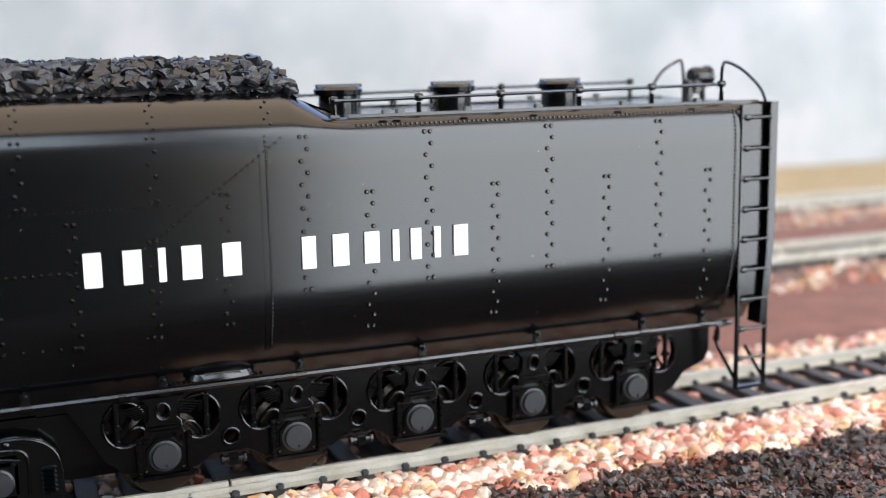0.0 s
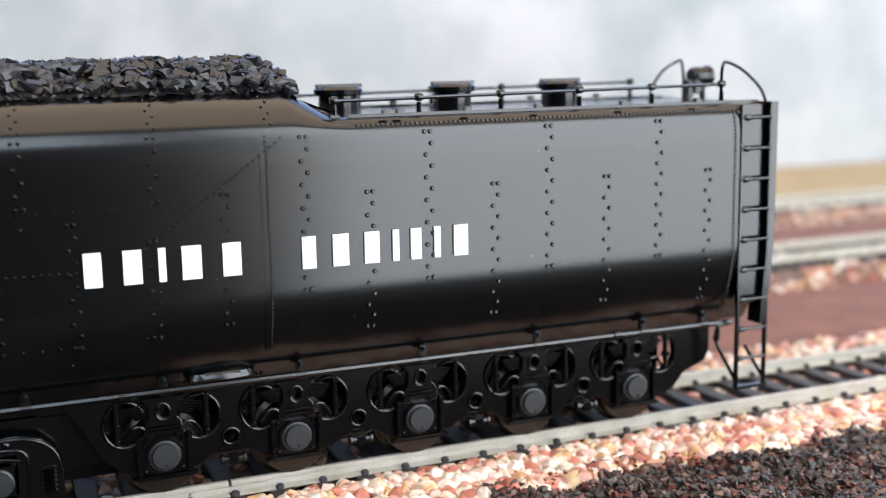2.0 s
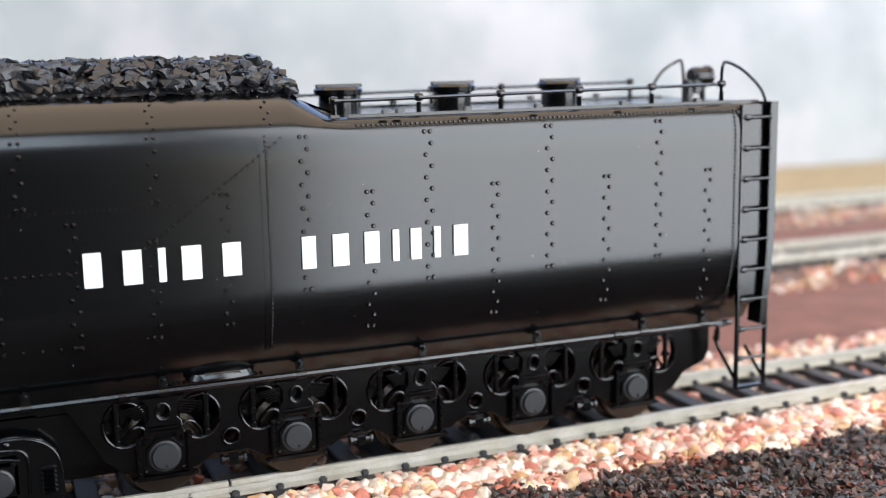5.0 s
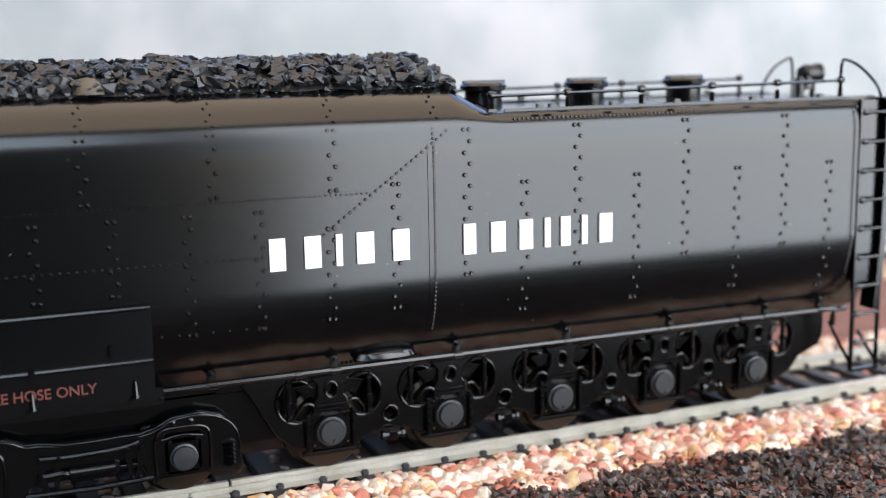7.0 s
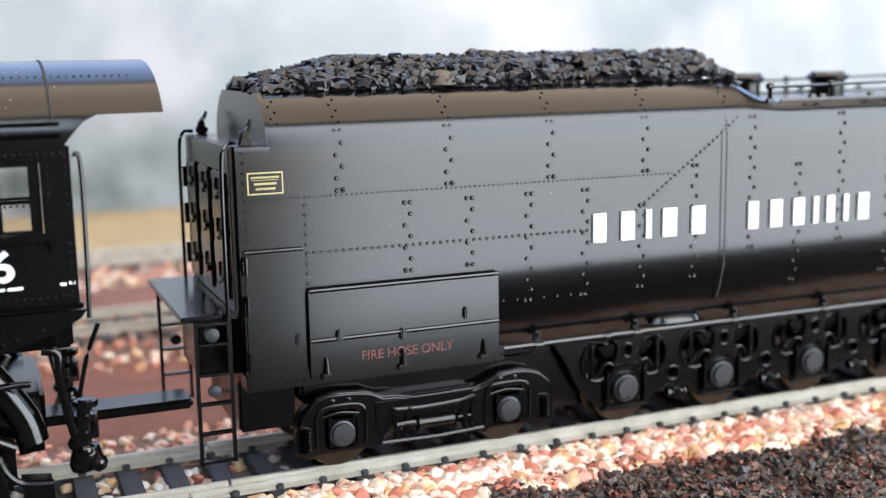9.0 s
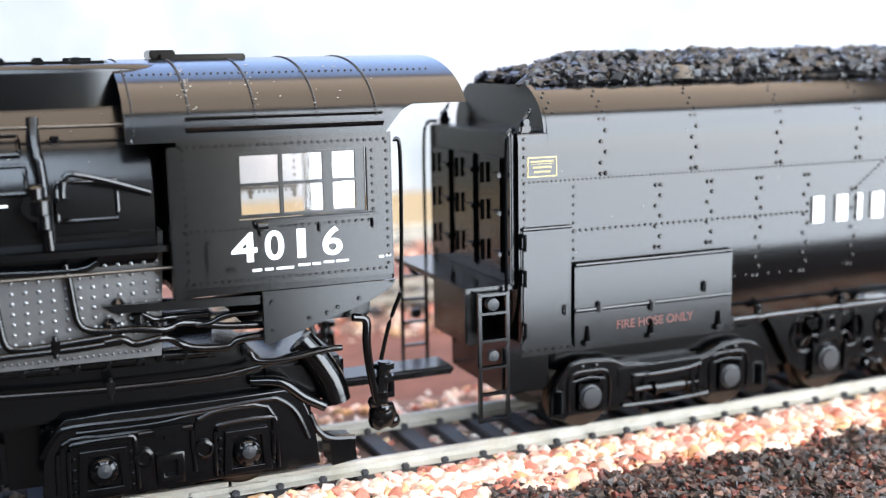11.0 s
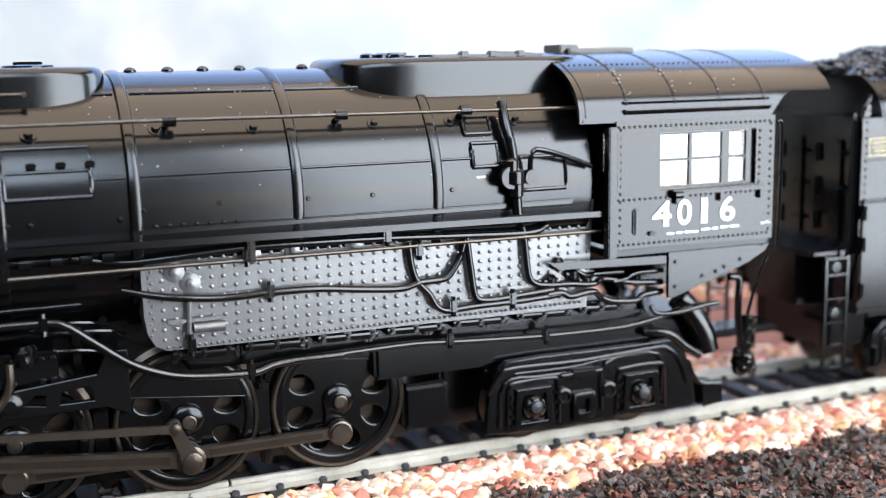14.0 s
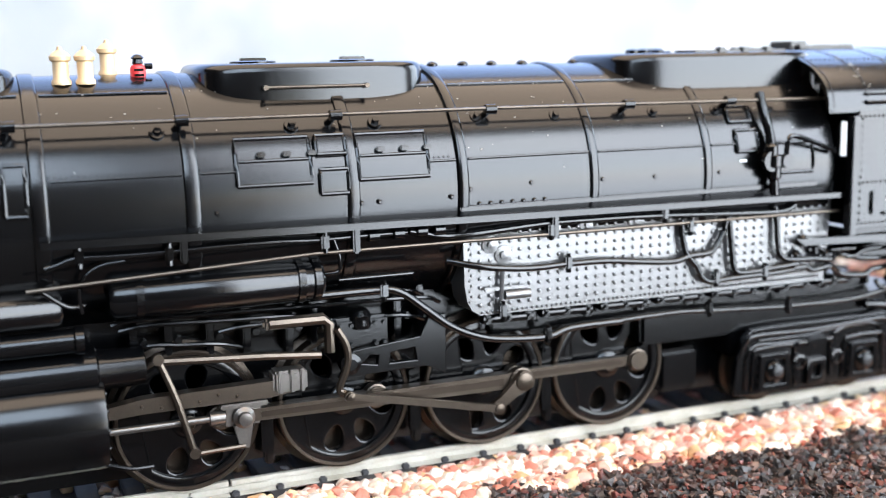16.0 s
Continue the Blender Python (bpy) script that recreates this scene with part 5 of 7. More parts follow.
    for a in (-99.9, -81.2):
        bm = empty_bm()
        for s in (-1, 1):
            lathe(bm, [(0.6, 7.0 * s), (4.75, 7.2 * s), (4.75, 10.0 * s), (4.3, 9.6 * s), (0.01, 9.4 * s)], (0, 0, 0), "Y", 32)
        rod(bm, (0, -7.2, 0), (0, 7.2, 0), 1.0, seg=12)
        w = part("wheelset", bm, FRAME, lo, "black trailing disc wheels on an axle")
        for s in (-1, 1):
            bm = empty_bm()
            lathe(bm, [(4.7, 7.2 * s), (6.0, 7.1 * s), (6.1, 7.6 * s), (5.4, 8.0 * s), (5.3, 10.0 * s), (5.1, 10.15 * s), (4.7, 10.15 * s)], (0, 0, 0), "Y", 40)
            part("tyre", bm, TYRE, w, "brown worn steel tyre")
        KEYED.append((w, lambda t, a=a: pose(a * MM, 0, 5.3 * MM, 0, math.degrees(rolled(t) / 5.3), 0)))


def dome_box(bm, x0, x1, half, top, r_end, side=-1):
    """A rounded housing on the boiler's top with sloping ends."""
    n = 40
    rows = []
    L = (x1 - x0) / 2
    cx = (x0 + x1) / 2
    for z, k in ((49.5, 1.0), (top - 1.3, 1.0), (top - 0.7, 0.988), (top - 0.3, 0.968), (top - 0.08, 0.935), (top, 0.89)):
        row = []
        for i in range(n):
            a = 2 * pi * i / n
            c, s = math.cos(a), math.sin(a)
            e = 0.46
            row.append((cx + L * k * abs(c) ** e * (1 if c > 0 else -1), half * (k if k > 0.9 else k * 0.97) * abs(s) ** 0.5 * (1 if s > 0 else -1), z))
        rows.append(row)
    loft(bm, rows, closed=True)


def fire_y(z):
    """The half width of the firebox side at a height: upright, tucked in at its foot."""
    return 16.15 - 0.25 * max(0.0, 22.5 - z)


def lean_out(bm, s):
    """Moves a piece that was built at 14.2 mm onto the firebox side."""
    for v in bm.verts:
        if abs(v.co.y) > 13.0:
            v.co.y += s * (fire_y(v.co.z) - 14.2)


def build_loco():
    lo = thing("steam_locomotive", "satin black model steam locomotive with side rods on the rails", "locomotive")
    # boiler barrel and wider firebox casing
    bm = empty_bm()
    seg = 96
    loft(bm, [[(x, (R_B + d) * math.cos(2 * pi * k / seg), Z_B + (R_B + d) * math.sin(2 * pi * k / seg)) for k in range(seg)] for x, d in ((-262, -0.6), (-261.5, 0), (-157, 0), (-157, 0.28), (-92, 0.28), (-91.8, 0))], closed=True)
    boiler = part("boiler", bm, BLACK_B, lo, "black boiler shell with plain bands", smooth=30)
    for x, w in ((-211.6, 1.9), (-193.4, 1.9), (-172.2, 1.7), (-156.3, 1.5), (-135.7, 1.5), (-116.0, 1.5), (-231, 1.9)):
        bm = empty_bm()
        d = 0.34 if x < -160 else 0.58
        loft(bm, [[(xx, (R_B + q) * math.cos(2 * pi * k / seg), Z_B + (R_B + q) * math.sin(2 * pi * k / seg)) for k in range(seg)] for xx, q in ((x - w / 2 - 0.1, -0.2), (x - w / 2, d * 0.6), (x - w / 2 + 0.15, d * 0.9), (x - w / 2 + 0.4, d), (x + w / 2 - 0.4, d), (x + w / 2 - 0.15, d * 0.9), (x + w / 2, d * 0.6), (x + w / 2 + 0.1, -0.2))])
        part("boiler_band", bm, BLACK_B, boiler, smooth=65)
    # lagging seams
    for x0, x1, z in ((-260, -212.8, 43.9), (-210.4, -194.6, 43.9), (-192.2, -187.5, 43.9), (-161, -157.2, 43.9), (-155.4, -136.6, 44.0), (-134.8, -116.9, 44.0), (-115.1, -109, 44.0)):
        bm = empty_bm()
        o = 0.33 if x0 > -157 else 0.05
        tube(bm, [at_z(x0, z, o), at_z(x1, z, o)], 0.2, 8, smooth=False)
        part("seam_bead", bm, BLACK_B, boiler)
    for x0, x1, z in ((-210.4, -194.6, 44.4), (-192.2, -187.6, 44.4), (-161, -157.4, 44.4)):
        bm = empty_bm()
        n = int((x1 - x0) / 0.7)
        rivets(bm, [at_z(x0 + 0.7 * i, z, 0.0) for i in range(n)], 0.17, (0, -0.95, 0.3))
        tagged(part("rivet_row", bm, BLACK_B, boiler), kind="stuff")
    for x0, x1 in ((-210.4, -194.6), (-171, -157.3), (-155.3, -136.7), (-134.8, -118), (-260, -213)):
        bm = empty_bm()
        o = 0.05 if x0 < -157 else 0.33
        tube(bm, [at_z(x0, 54.0, o), at_z(x1, 54.0, o)], 0.2, 8, smooth=False)
        part("seam_bead", bm, BLACK_B, boiler)
    # casing foot
    for s in (-1, 1):
        bm = empty_bm()
        box(bm, -157, -95.2, s * 16.6, s * 17.55, 36.8, 37.5, 0.15)
        part("casing_foot", bm, BLACK_B, boiler)
    bm = empty_bm()
    rivets(bm, [at_z(-154 + 1.7 * k, 37.7, 0.3) for k in range(7)], 0.34, (0, -1, -0.1))
    tagged(part("rivet_row", bm, BLACK_B, boiler), kind="stuff")
    # washout plugs and small bolts
    for x, z in ((-197.0, 49.2), (-179.6, 49.4), (-168.0, 49.4), (-152.9, 49.6), (-140.5, 49.3), (-124.0, 49.2), (-112.8, 49.1), (-103, 48.9), (-215, 49.2)):
        p = Vector(at_z(x, z, 0.25))
        nrm = Vector((0, p.y, p.z - Z_B)).normalized()
        bm = empty_bm()
        rod(bm, p - 0.4 * nrm, p + 0.2 * nrm, 1.05, 0.95, 18)
        rod(bm, p, p + 0.7 * nrm, 0.6, 0.5, 6)
        part("washout_plug", bm, BLACK_B, boiler)
    bm = empty_bm()
    for x, z in ((-171.2, 38.9), (-168.7, 38.9), (-158.2, 38.9), (-155.4, 39.8), (-146, 40.2), (-134.4, 40), (-125.5, 39.9), (-114, 39.9), (-105.5, 40), (-190.5, 38.8)):
        rivets(bm, [at_z(x, z, 0.2)], 0.36, (0, -1, 0), 0.9)
    part("casing_bolt", bm, BLACK_B, boiler)
    bm = empty_bm()
    rng = random.Random(3)
    pos = at_z(-109.5, 41.4, 0.35)
    box(bm, -110.2, -108.9, pos[1] - 0.05, pos[1] + 0.1, 41.25, 41.55, m=Matrix.Rotation(0.0, 4, "Y"))
    part("paint_chip", bm, WHITE, boiler, "small white paint scratch")
    # hatch plates on the side
    def plate(x0, x1, z0, z1, out=0.1, inner=True, name="hatch_plate"):
        bm = empty_bm()
        skin_patch(bm, x0, x1, ang(z0), ang(z1), out + 0.12)
        p = part(name, bm, BLACK_B, boiler, smooth=20)
        n = 6
        loop = [at_z(x0, z0 + (z1 - z0) * i / n, out + 0.1) for i in range(n + 1)] + [at_z(x1, z1 + (z0 - z1) * i / n, out + 0.1) for i in range(n + 1)]
        bm = empty_bm()
        tube(bm, loop + loop[:1], 0.3, 8, smooth=False)
        part("raised_border", bm, BLACK_B, p)
        return p
    for x0, x1 in ((-187.6, -177.8), (-171.3, -161.3)):
        p = plate(x0, x1, 42.0, 47.9)
        bm = empty_bm()
        tube(bm, [at_z(x0 + 0.4, 45.1, 0.2), at_z(x1 - 0.3, 45.1, 0.2)], 0.26, 8, smooth=False)
        part("hinge_strip", bm, BLACK_B, p)
        for k in range(3):
            q = Vector(at_z(x0 + 3.2 + k * 3.4, 45.9, 0.5))
            bm = empty_bm()
            box(bm, q.x - 0.6, q.x + 0.6, q.y - 0.5, q.y + 0.3, q.z - 0.3, q.z + 0.35, 0.15)
            part("toggle", bm, BLACK_B, p)
    plate(-176.7, -172.9, 40.4, 43.6)
    plate(-176.9, -172.9, 45.6, 48.0, 0.3)
    plate(-110.6, -106.7, 44.0 - 1.2, 46.0, 0.4)
    plate(-111.2, -107.2, 47.3, 49.5, 0.4)
    plate(-103.4, -96.4, 39.2, 43.8, 0.4, False)
    plate(-215.5, -213, 40, 46)
    # handrails with stanchions
    for s in (-1, 1):
        bm = empty_bm()
        tube(bm, [(-258, s * 15.2, 50.55), (-194.05, s * 15.2, 50.6), (-151, s * 15.6, 50.75), (-111, s * 15.8, 50.5), (-92.4, s * 15.8, 50.4)], 0.26, smooth=False)
        part("handrail", bm, RODS, lo, "thin steel handrail wire")
        for x in (-214.5, -194.05, -173.95, -151.4, -129.0, -111.0, -234):
            bm = empty_bm()
            p0 = Vector((x - 0.6, s * 13.2, 49.2))
            p1 = Vector((x, s * 15.4, 50.6))
            rod(bm, p0, p1, 0.55, 0.4, 10)
            lathe(bm, [(0.2, -0.9), (0.7, -0.8), (0.75, 0.8), (0.2, 0.9)], tuple(p1), "X", 10)
            rod(bm, p0 - (p1 - p0) * 0.3, p0 + (p1 - p0) * 0.25, 0.75, 0.6, 10)
            part("stanchion", bm, FRAME, lo)
    # domes
    for x0, x1, half, top in ((-190.7, -157.6, 10.8, 57.5), (-127.4, -87.5, 11.4, 57.9), (-246, -212.8, 9.6, 57.4)):
        bm = empty_bm()
        dome_box(bm, x0, x1, half, top, 4)
        d = part("dome_housing", bm, BLACK_B, lo, "rounded black housing on the boiler top", smooth=45)
        bm = empty_bm()
        for k, dx in enumerate((0.28, 0.72)):
            cx = x0 + (x1 - x0) * dx
            lathe(bm, [(3.2, top - 0.1), (3.2, top + 0.25), (2.8, top + 0.35), (0.01, top + 0.4)], (cx, -1.5, 0), "Z", 24)
            box(bm, cx - 1.8, cx + 1.8, -2.1, -0.9, top + 0.3, top + 0.75, 0.1)
        part("sand_lid", bm, BLACK_B, d)
        if x0 < -180:
            bm = empty_bm()
            tube(bm, [(x0 + 8.5, -half * 0.99 - 0.5, 54.3), (x0 + 22.8, -half * 0.99 - 0.5, 54.3)], 0.24, smooth=False)
            rod(bm, (x0 + 8.6, -half * 0.99, 54.3), (x0 + 8.6, -half - 0.8, 54.3), 0.35, seg=8)
            rod(bm, (x0 + 22.7, -half * 0.99, 54.3), (x0 + 22.7, -half - 0.8, 54.3), 0.35, seg=8)
            part("grab_bar", bm, RODS, d)
        else:
            bm = empty_bm()
            box(bm, -113.5, -96, -9.6, -4.0, top - 0.1, top + 0.35, 0.12)
            for x in (-108.5, -104, -99.5):
                box(bm, x - 0.7, x + 0.7, -10.0, -8.6, top, top + 0.8, 0.2)
            for x in (-121, -119, -116.5):
                lathe(bm, [(1.1, top), (1.1, top + 0.5), (0.6, top + 0.7), (0.01, top + 0.7)], (x, -3.5, 0), "Z", 14)
            part("sand_hatch", bm, BLACK_B, d)
    # studs along the crown
    for x in (-153.8, -148.8, -144.0, -138.8, -129.8, -163.5):
        bm = empty_bm()
        lathe(bm, [(0.85, 56.3), (0.85, 56.9), (0.5, 57.2), (0.01, 57.3)], (x, 0, 0), "Z", 12)
        part("crown_plug", bm, BLACK_B, boiler)
    # safety valves and red lamp
    for x, y in ((-207.3, -5.6), (-204.3, -5.6), (-200.8, 0.5)):
        bm = empty_bm()
        zb = Z_B + math.sqrt(R_B ** 2 - y * y) - 0.2
        lathe(bm, [(1.25, zb), (1.25, zb + 0.5), (1.0, zb + 0.8), (1.0, zb + 2.9), (1.3, zb + 3.1), (1.35, zb + 3.6), (0.9, zb + 4.1), (0.35, zb + 4.4), (0.3, zb + 4.8), (0.01, zb + 4.9)], (x, y, 0), "Z", 20)
        part("safety_valve", bm, BRASS, lo, "bright brass safety valve")
    bm = empty_bm()
    lathe(bm, [(0.75, 54.9), (0.75, 55.4), (0.5, 55.5)], (-197.3, -2.8, 0), "Z", 14)
    lathe(bm, [(0.4, 57.6), (0.75, 57.8), (0.6, 58.3), (0.9, 58.5), (0.5, 58.9), (0.01, 59.0)], (-197.3, -2.8, 0), "Z", 14)
    rod(bm, (-196.4, -2.8, 57.4), (-195.4, -2.8, 57.4), 0.4, seg=8)
    wv = part("whistle_valve", bm, FRAME, lo, "small red and black boiler fitting")
    bm = empty_bm()
    lathe(bm, [(0.6, 55.4), (1.0, 55.8), (1.05, 57.0), (0.85, 57.5), (0.45, 57.7)], (-197.3, -2.8, 0), "Z", 18)
    part("red_body", bm, RED, wv, "red painted body")
    bm = empty_bm()
    box(bm, -197.9, -196.7, -3.95, -3.7, 56.1, 56.4)
    box(bm, -197.9, -196.7, -3.95, -3.7, 56.8, 57.1)
    part("dark_bar", bm, FRAME, wv)
    # firebox with stay bolts
    for s in (-1, 1):
        bm = empty_bm()
        prism(bm, [(-156.2, 37.0), (-156.0, 26.0), (-155.6, 23.6), (-154.8, 22.2), (-153.4, 21.4), (-92.0, 20.9), (-91.0, 37.0)], s * 11.0, s * 14.2)
        lean_out(bm, s)
        fb = part("firebox_side", bm, FIREBOX, lo, "grey firebox side plate dotted with stay bolts", smooth=30)
        bm = empty_bm()
        pts = []
        for i in range(40):
            for j in range(11):
                x, z = -153.6 + 1.58 * i, 22.9 + 1.28 * j
                pts.append((x, s * 14.2, z))
        rivets(bm, pts, 0.29, (0, s, 0), 0.5)
        lean_out(bm, s)
        tagged(part("stay_bolts", bm, FIREBOX, fb), kind="stuff")
        bm = empty_bm()
        rivets(bm, [(-153.2 + 0.8 * i, s * 14.2, 21.8) for i in range(76)] + [(-155.2 + 0.3 * (i % 2), s * 14.2, 23.6 + 0.75 * i) for i in range(14)], 0.22, (0, s, 0), 0.8)
        lean_out(bm, s)
        tagged(part("edge_rivets", bm, FIREBOX, fb), kind="stuff")
        for x, z in ((-152.0, 31.6), (-142, 33.0), (-136.3, 33.4), (-128, 33.5), (-150, 30)):
            bm = empty_bm()
            lathe(bm, [(1.3, 14.2 * s), (1.3, 14.4 * s), (0.6, 14.5 * s), (0.6, 14.9 * s), (0.01, 15.0 * s)], (x, 0, z), "Y", 18)
            lean_out(bm, s)
            part("mud_plug", bm, FIREBOX, fb)
        bm = empty_bm()
        tube(bm, [(-151.4, s * 14.8, 23.4), (-150.6, s * 14.8, 23.6), (-150.4, s * 14.9, 28.2)], 0.35, smooth=False)
        box(bm, -153.2, -146.6, s * 14.3, s * 14.9, 25.0, 25.5, 0.1)
        rod(bm, (-150, s * 14.7, 24.2), (-146.0, s * 14.7, 24.2), 0.7, seg=10)
        lean_out(bm, s)
        part("blowdown_valve", bm, FIREBOX, fb)
        # ash pan and foundation ring
        bm = empty_bm()
        box(bm, -150.5, -80.5, s * 10.5, s * 13.0, 17.6, 20.6, 0.3)
        ap = part("ash_pan", bm, FRAME, lo)
        for x in range(-148, -84, 9):
            bm = empty_bm()
            box(bm, x - 3.2, x + 3.2, s * 12.8, s * 13.6, 19.3, 20.3, 0.15)
            part("ash_pan_hatch", bm, BLACK, ap)
            bm = empty_bm()
            for dx in (-4.2, 4.2):
                box(bm, x + dx - 0.35, x + dx + 0.35, s * 13.0, s * 13.9, 18.9, 20.6, 0.15)
            part("hatch_lug", bm, BLACK, ap)
        # running board
        bm = empty_bm()
        prism(bm, [(-212.0, 36.9), (-156, 36.2), (-89.4, 35.5), (-89.4, 34.7), (-156, 35.3), (-212, 36.0)], s * 16.4, s * 18.6)
        part("running_board", bm, BLACK_B, lo, "black running board along the boiler")
    # inner frame below the boiler, with dark blocks added to stop light and view
    bm = empty_bm()
    box(bm, -258, -121, -7.2, 7.2, 12.6, 30, 0.5)
    box(bm, -121.5, -92, -7.2, 7.2, 15.5, 30, 0.5)
    box(bm, -258, -117, -6.5, 6.5, 1.6, 14, 0.5)
    box(bm, -119, -111.5, -9.5, 9.5, 3.4, 10.5, 0.8)
    box(bm, -121, -113.5, -9.2, 9.2, 13.4, 17.5, 0.5)
    part("main_frame", bm, FRAME, lo)
    for i, (a, b) in enumerate(zip(DRIVERS, DRIVERS[1:])):
        for s in (-1, 1):
            bm = empty_bm()
            m = (a + b) / 2
            box(bm, m - 0.7, m + 0.7, s * 8.6, s * 10.2, 2.0, 14, 0.3)
            prism(bm, [(m - 1.1, 4.0), (m - 0.5, 4.0), (m + 0.2, 8.0), (m - 0.2, 13.0), (m - 1.2, 13.0)], s * 9.4, s * 10.4)
            part("brake_hanger", bm, FRAME, lo)
    # pale dust and worn flecks on the upper surfaces
    rng = random.Random(21)
    bm = empty_bm()
    for k in range(120):
        x = rng.uniform(-211, -97)
        z = rng.choice((rng.gauss(54.1, 0.25), rng.uniform(42, 55), rng.uniform(49, 53.8)))
        p = Vector(at_z(x, z, 0.33 if x > -157 else 0.04))
        w, h = rng.uniform(0.06, 0.3), rng.uniform(0.05, 0.1)
        box(bm, p.x, p.x + w, p.y - 0.04, p.y + 0.04, p.z, p.z + h)
    tagged(part("dust", bm, DUST, boiler, "pale dust specks on the paint"), kind="stuff")
    # small pipes and brackets above the drivers
    for s in (-1, 1):
        for z, y, x0, x1 in ((24.6, 12.4, -204, -158), (23.6, 11.6, -203, -176), (22.0, 11.2, -190, -160), (20.6, 10.6, -203, -186), (25.6, 11.0, -200, -160)):
            bm = empty_bm()
            tube(bm, [(x0, s * y, z), (x0 + 4, s * y, z + 0.4), ((x0 + x1) / 2, s * y, z), (x1 - 4, s * y, z - 0.4), (x1, s * (y - 1), z - 1.6)], 0.32, 8, n=4)
            part("small_pipe", bm, BLACK_B, lo)
        for x in (-201, -196.5, -191, -186, -180, -176.5, -164, -160.5):
            bm = empty_bm()
            box(bm, x - 0.5, x + 0.5, s * 8.0, s * 10.4, 17.5, 25.5, 0.2)
            rod(bm, (x + 1.2, s * 9.8, 21.4), (x + 1.2, s * 11.0, 21.4), 0.6, 0.5, 8)
            part("frame_stay", bm, FRAME, lo)
    # air tanks
    for s in (-1, 1):
        bm = empty_bm()
        lathe(bm, [(0.3, -204.6), (2.2, -204.3), (2.75, -203.6), (2.75, -177.0), (2.3, -176.4), (0.3, -176.1)], (0, s * 14.4, 28.6), "X", 28)
        at_ = part("air_tank", bm, BLACK_B, lo, "black cylindrical air tank")
        for x in (-200.6, -179.6, -177.4):
            bm = empty_bm()
            lathe(bm, [(2.7, x - 0.5), (2.95, x - 0.45), (2.95, x + 0.45), (2.7, x + 0.5)], (0, s * 14.4, 28.6), "X", 28)
            part("tank_strap", bm, BLACK_B, at_)
        bm = empty_bm()
        lathe(bm, [(0.3, -240), (2.4, -239), (2.4, -210.4), (2.0, -209.9), (0.3, -209.8)], (0, s * 14.4, 28.0), "X", 24)
        part("air_tank", bm, BLACK_B, lo)
        bm = empty_bm()
        lathe(bm, [(0.3, -235), (1.5, -234), (1.5, -208.8), (1.8, -208.6), (1.8, -207.6), (0.3, -207.4)], (0, s * 14.6, 23.7), "X", 20)
        part("steam_pipe", bm, BLACK_B, lo)
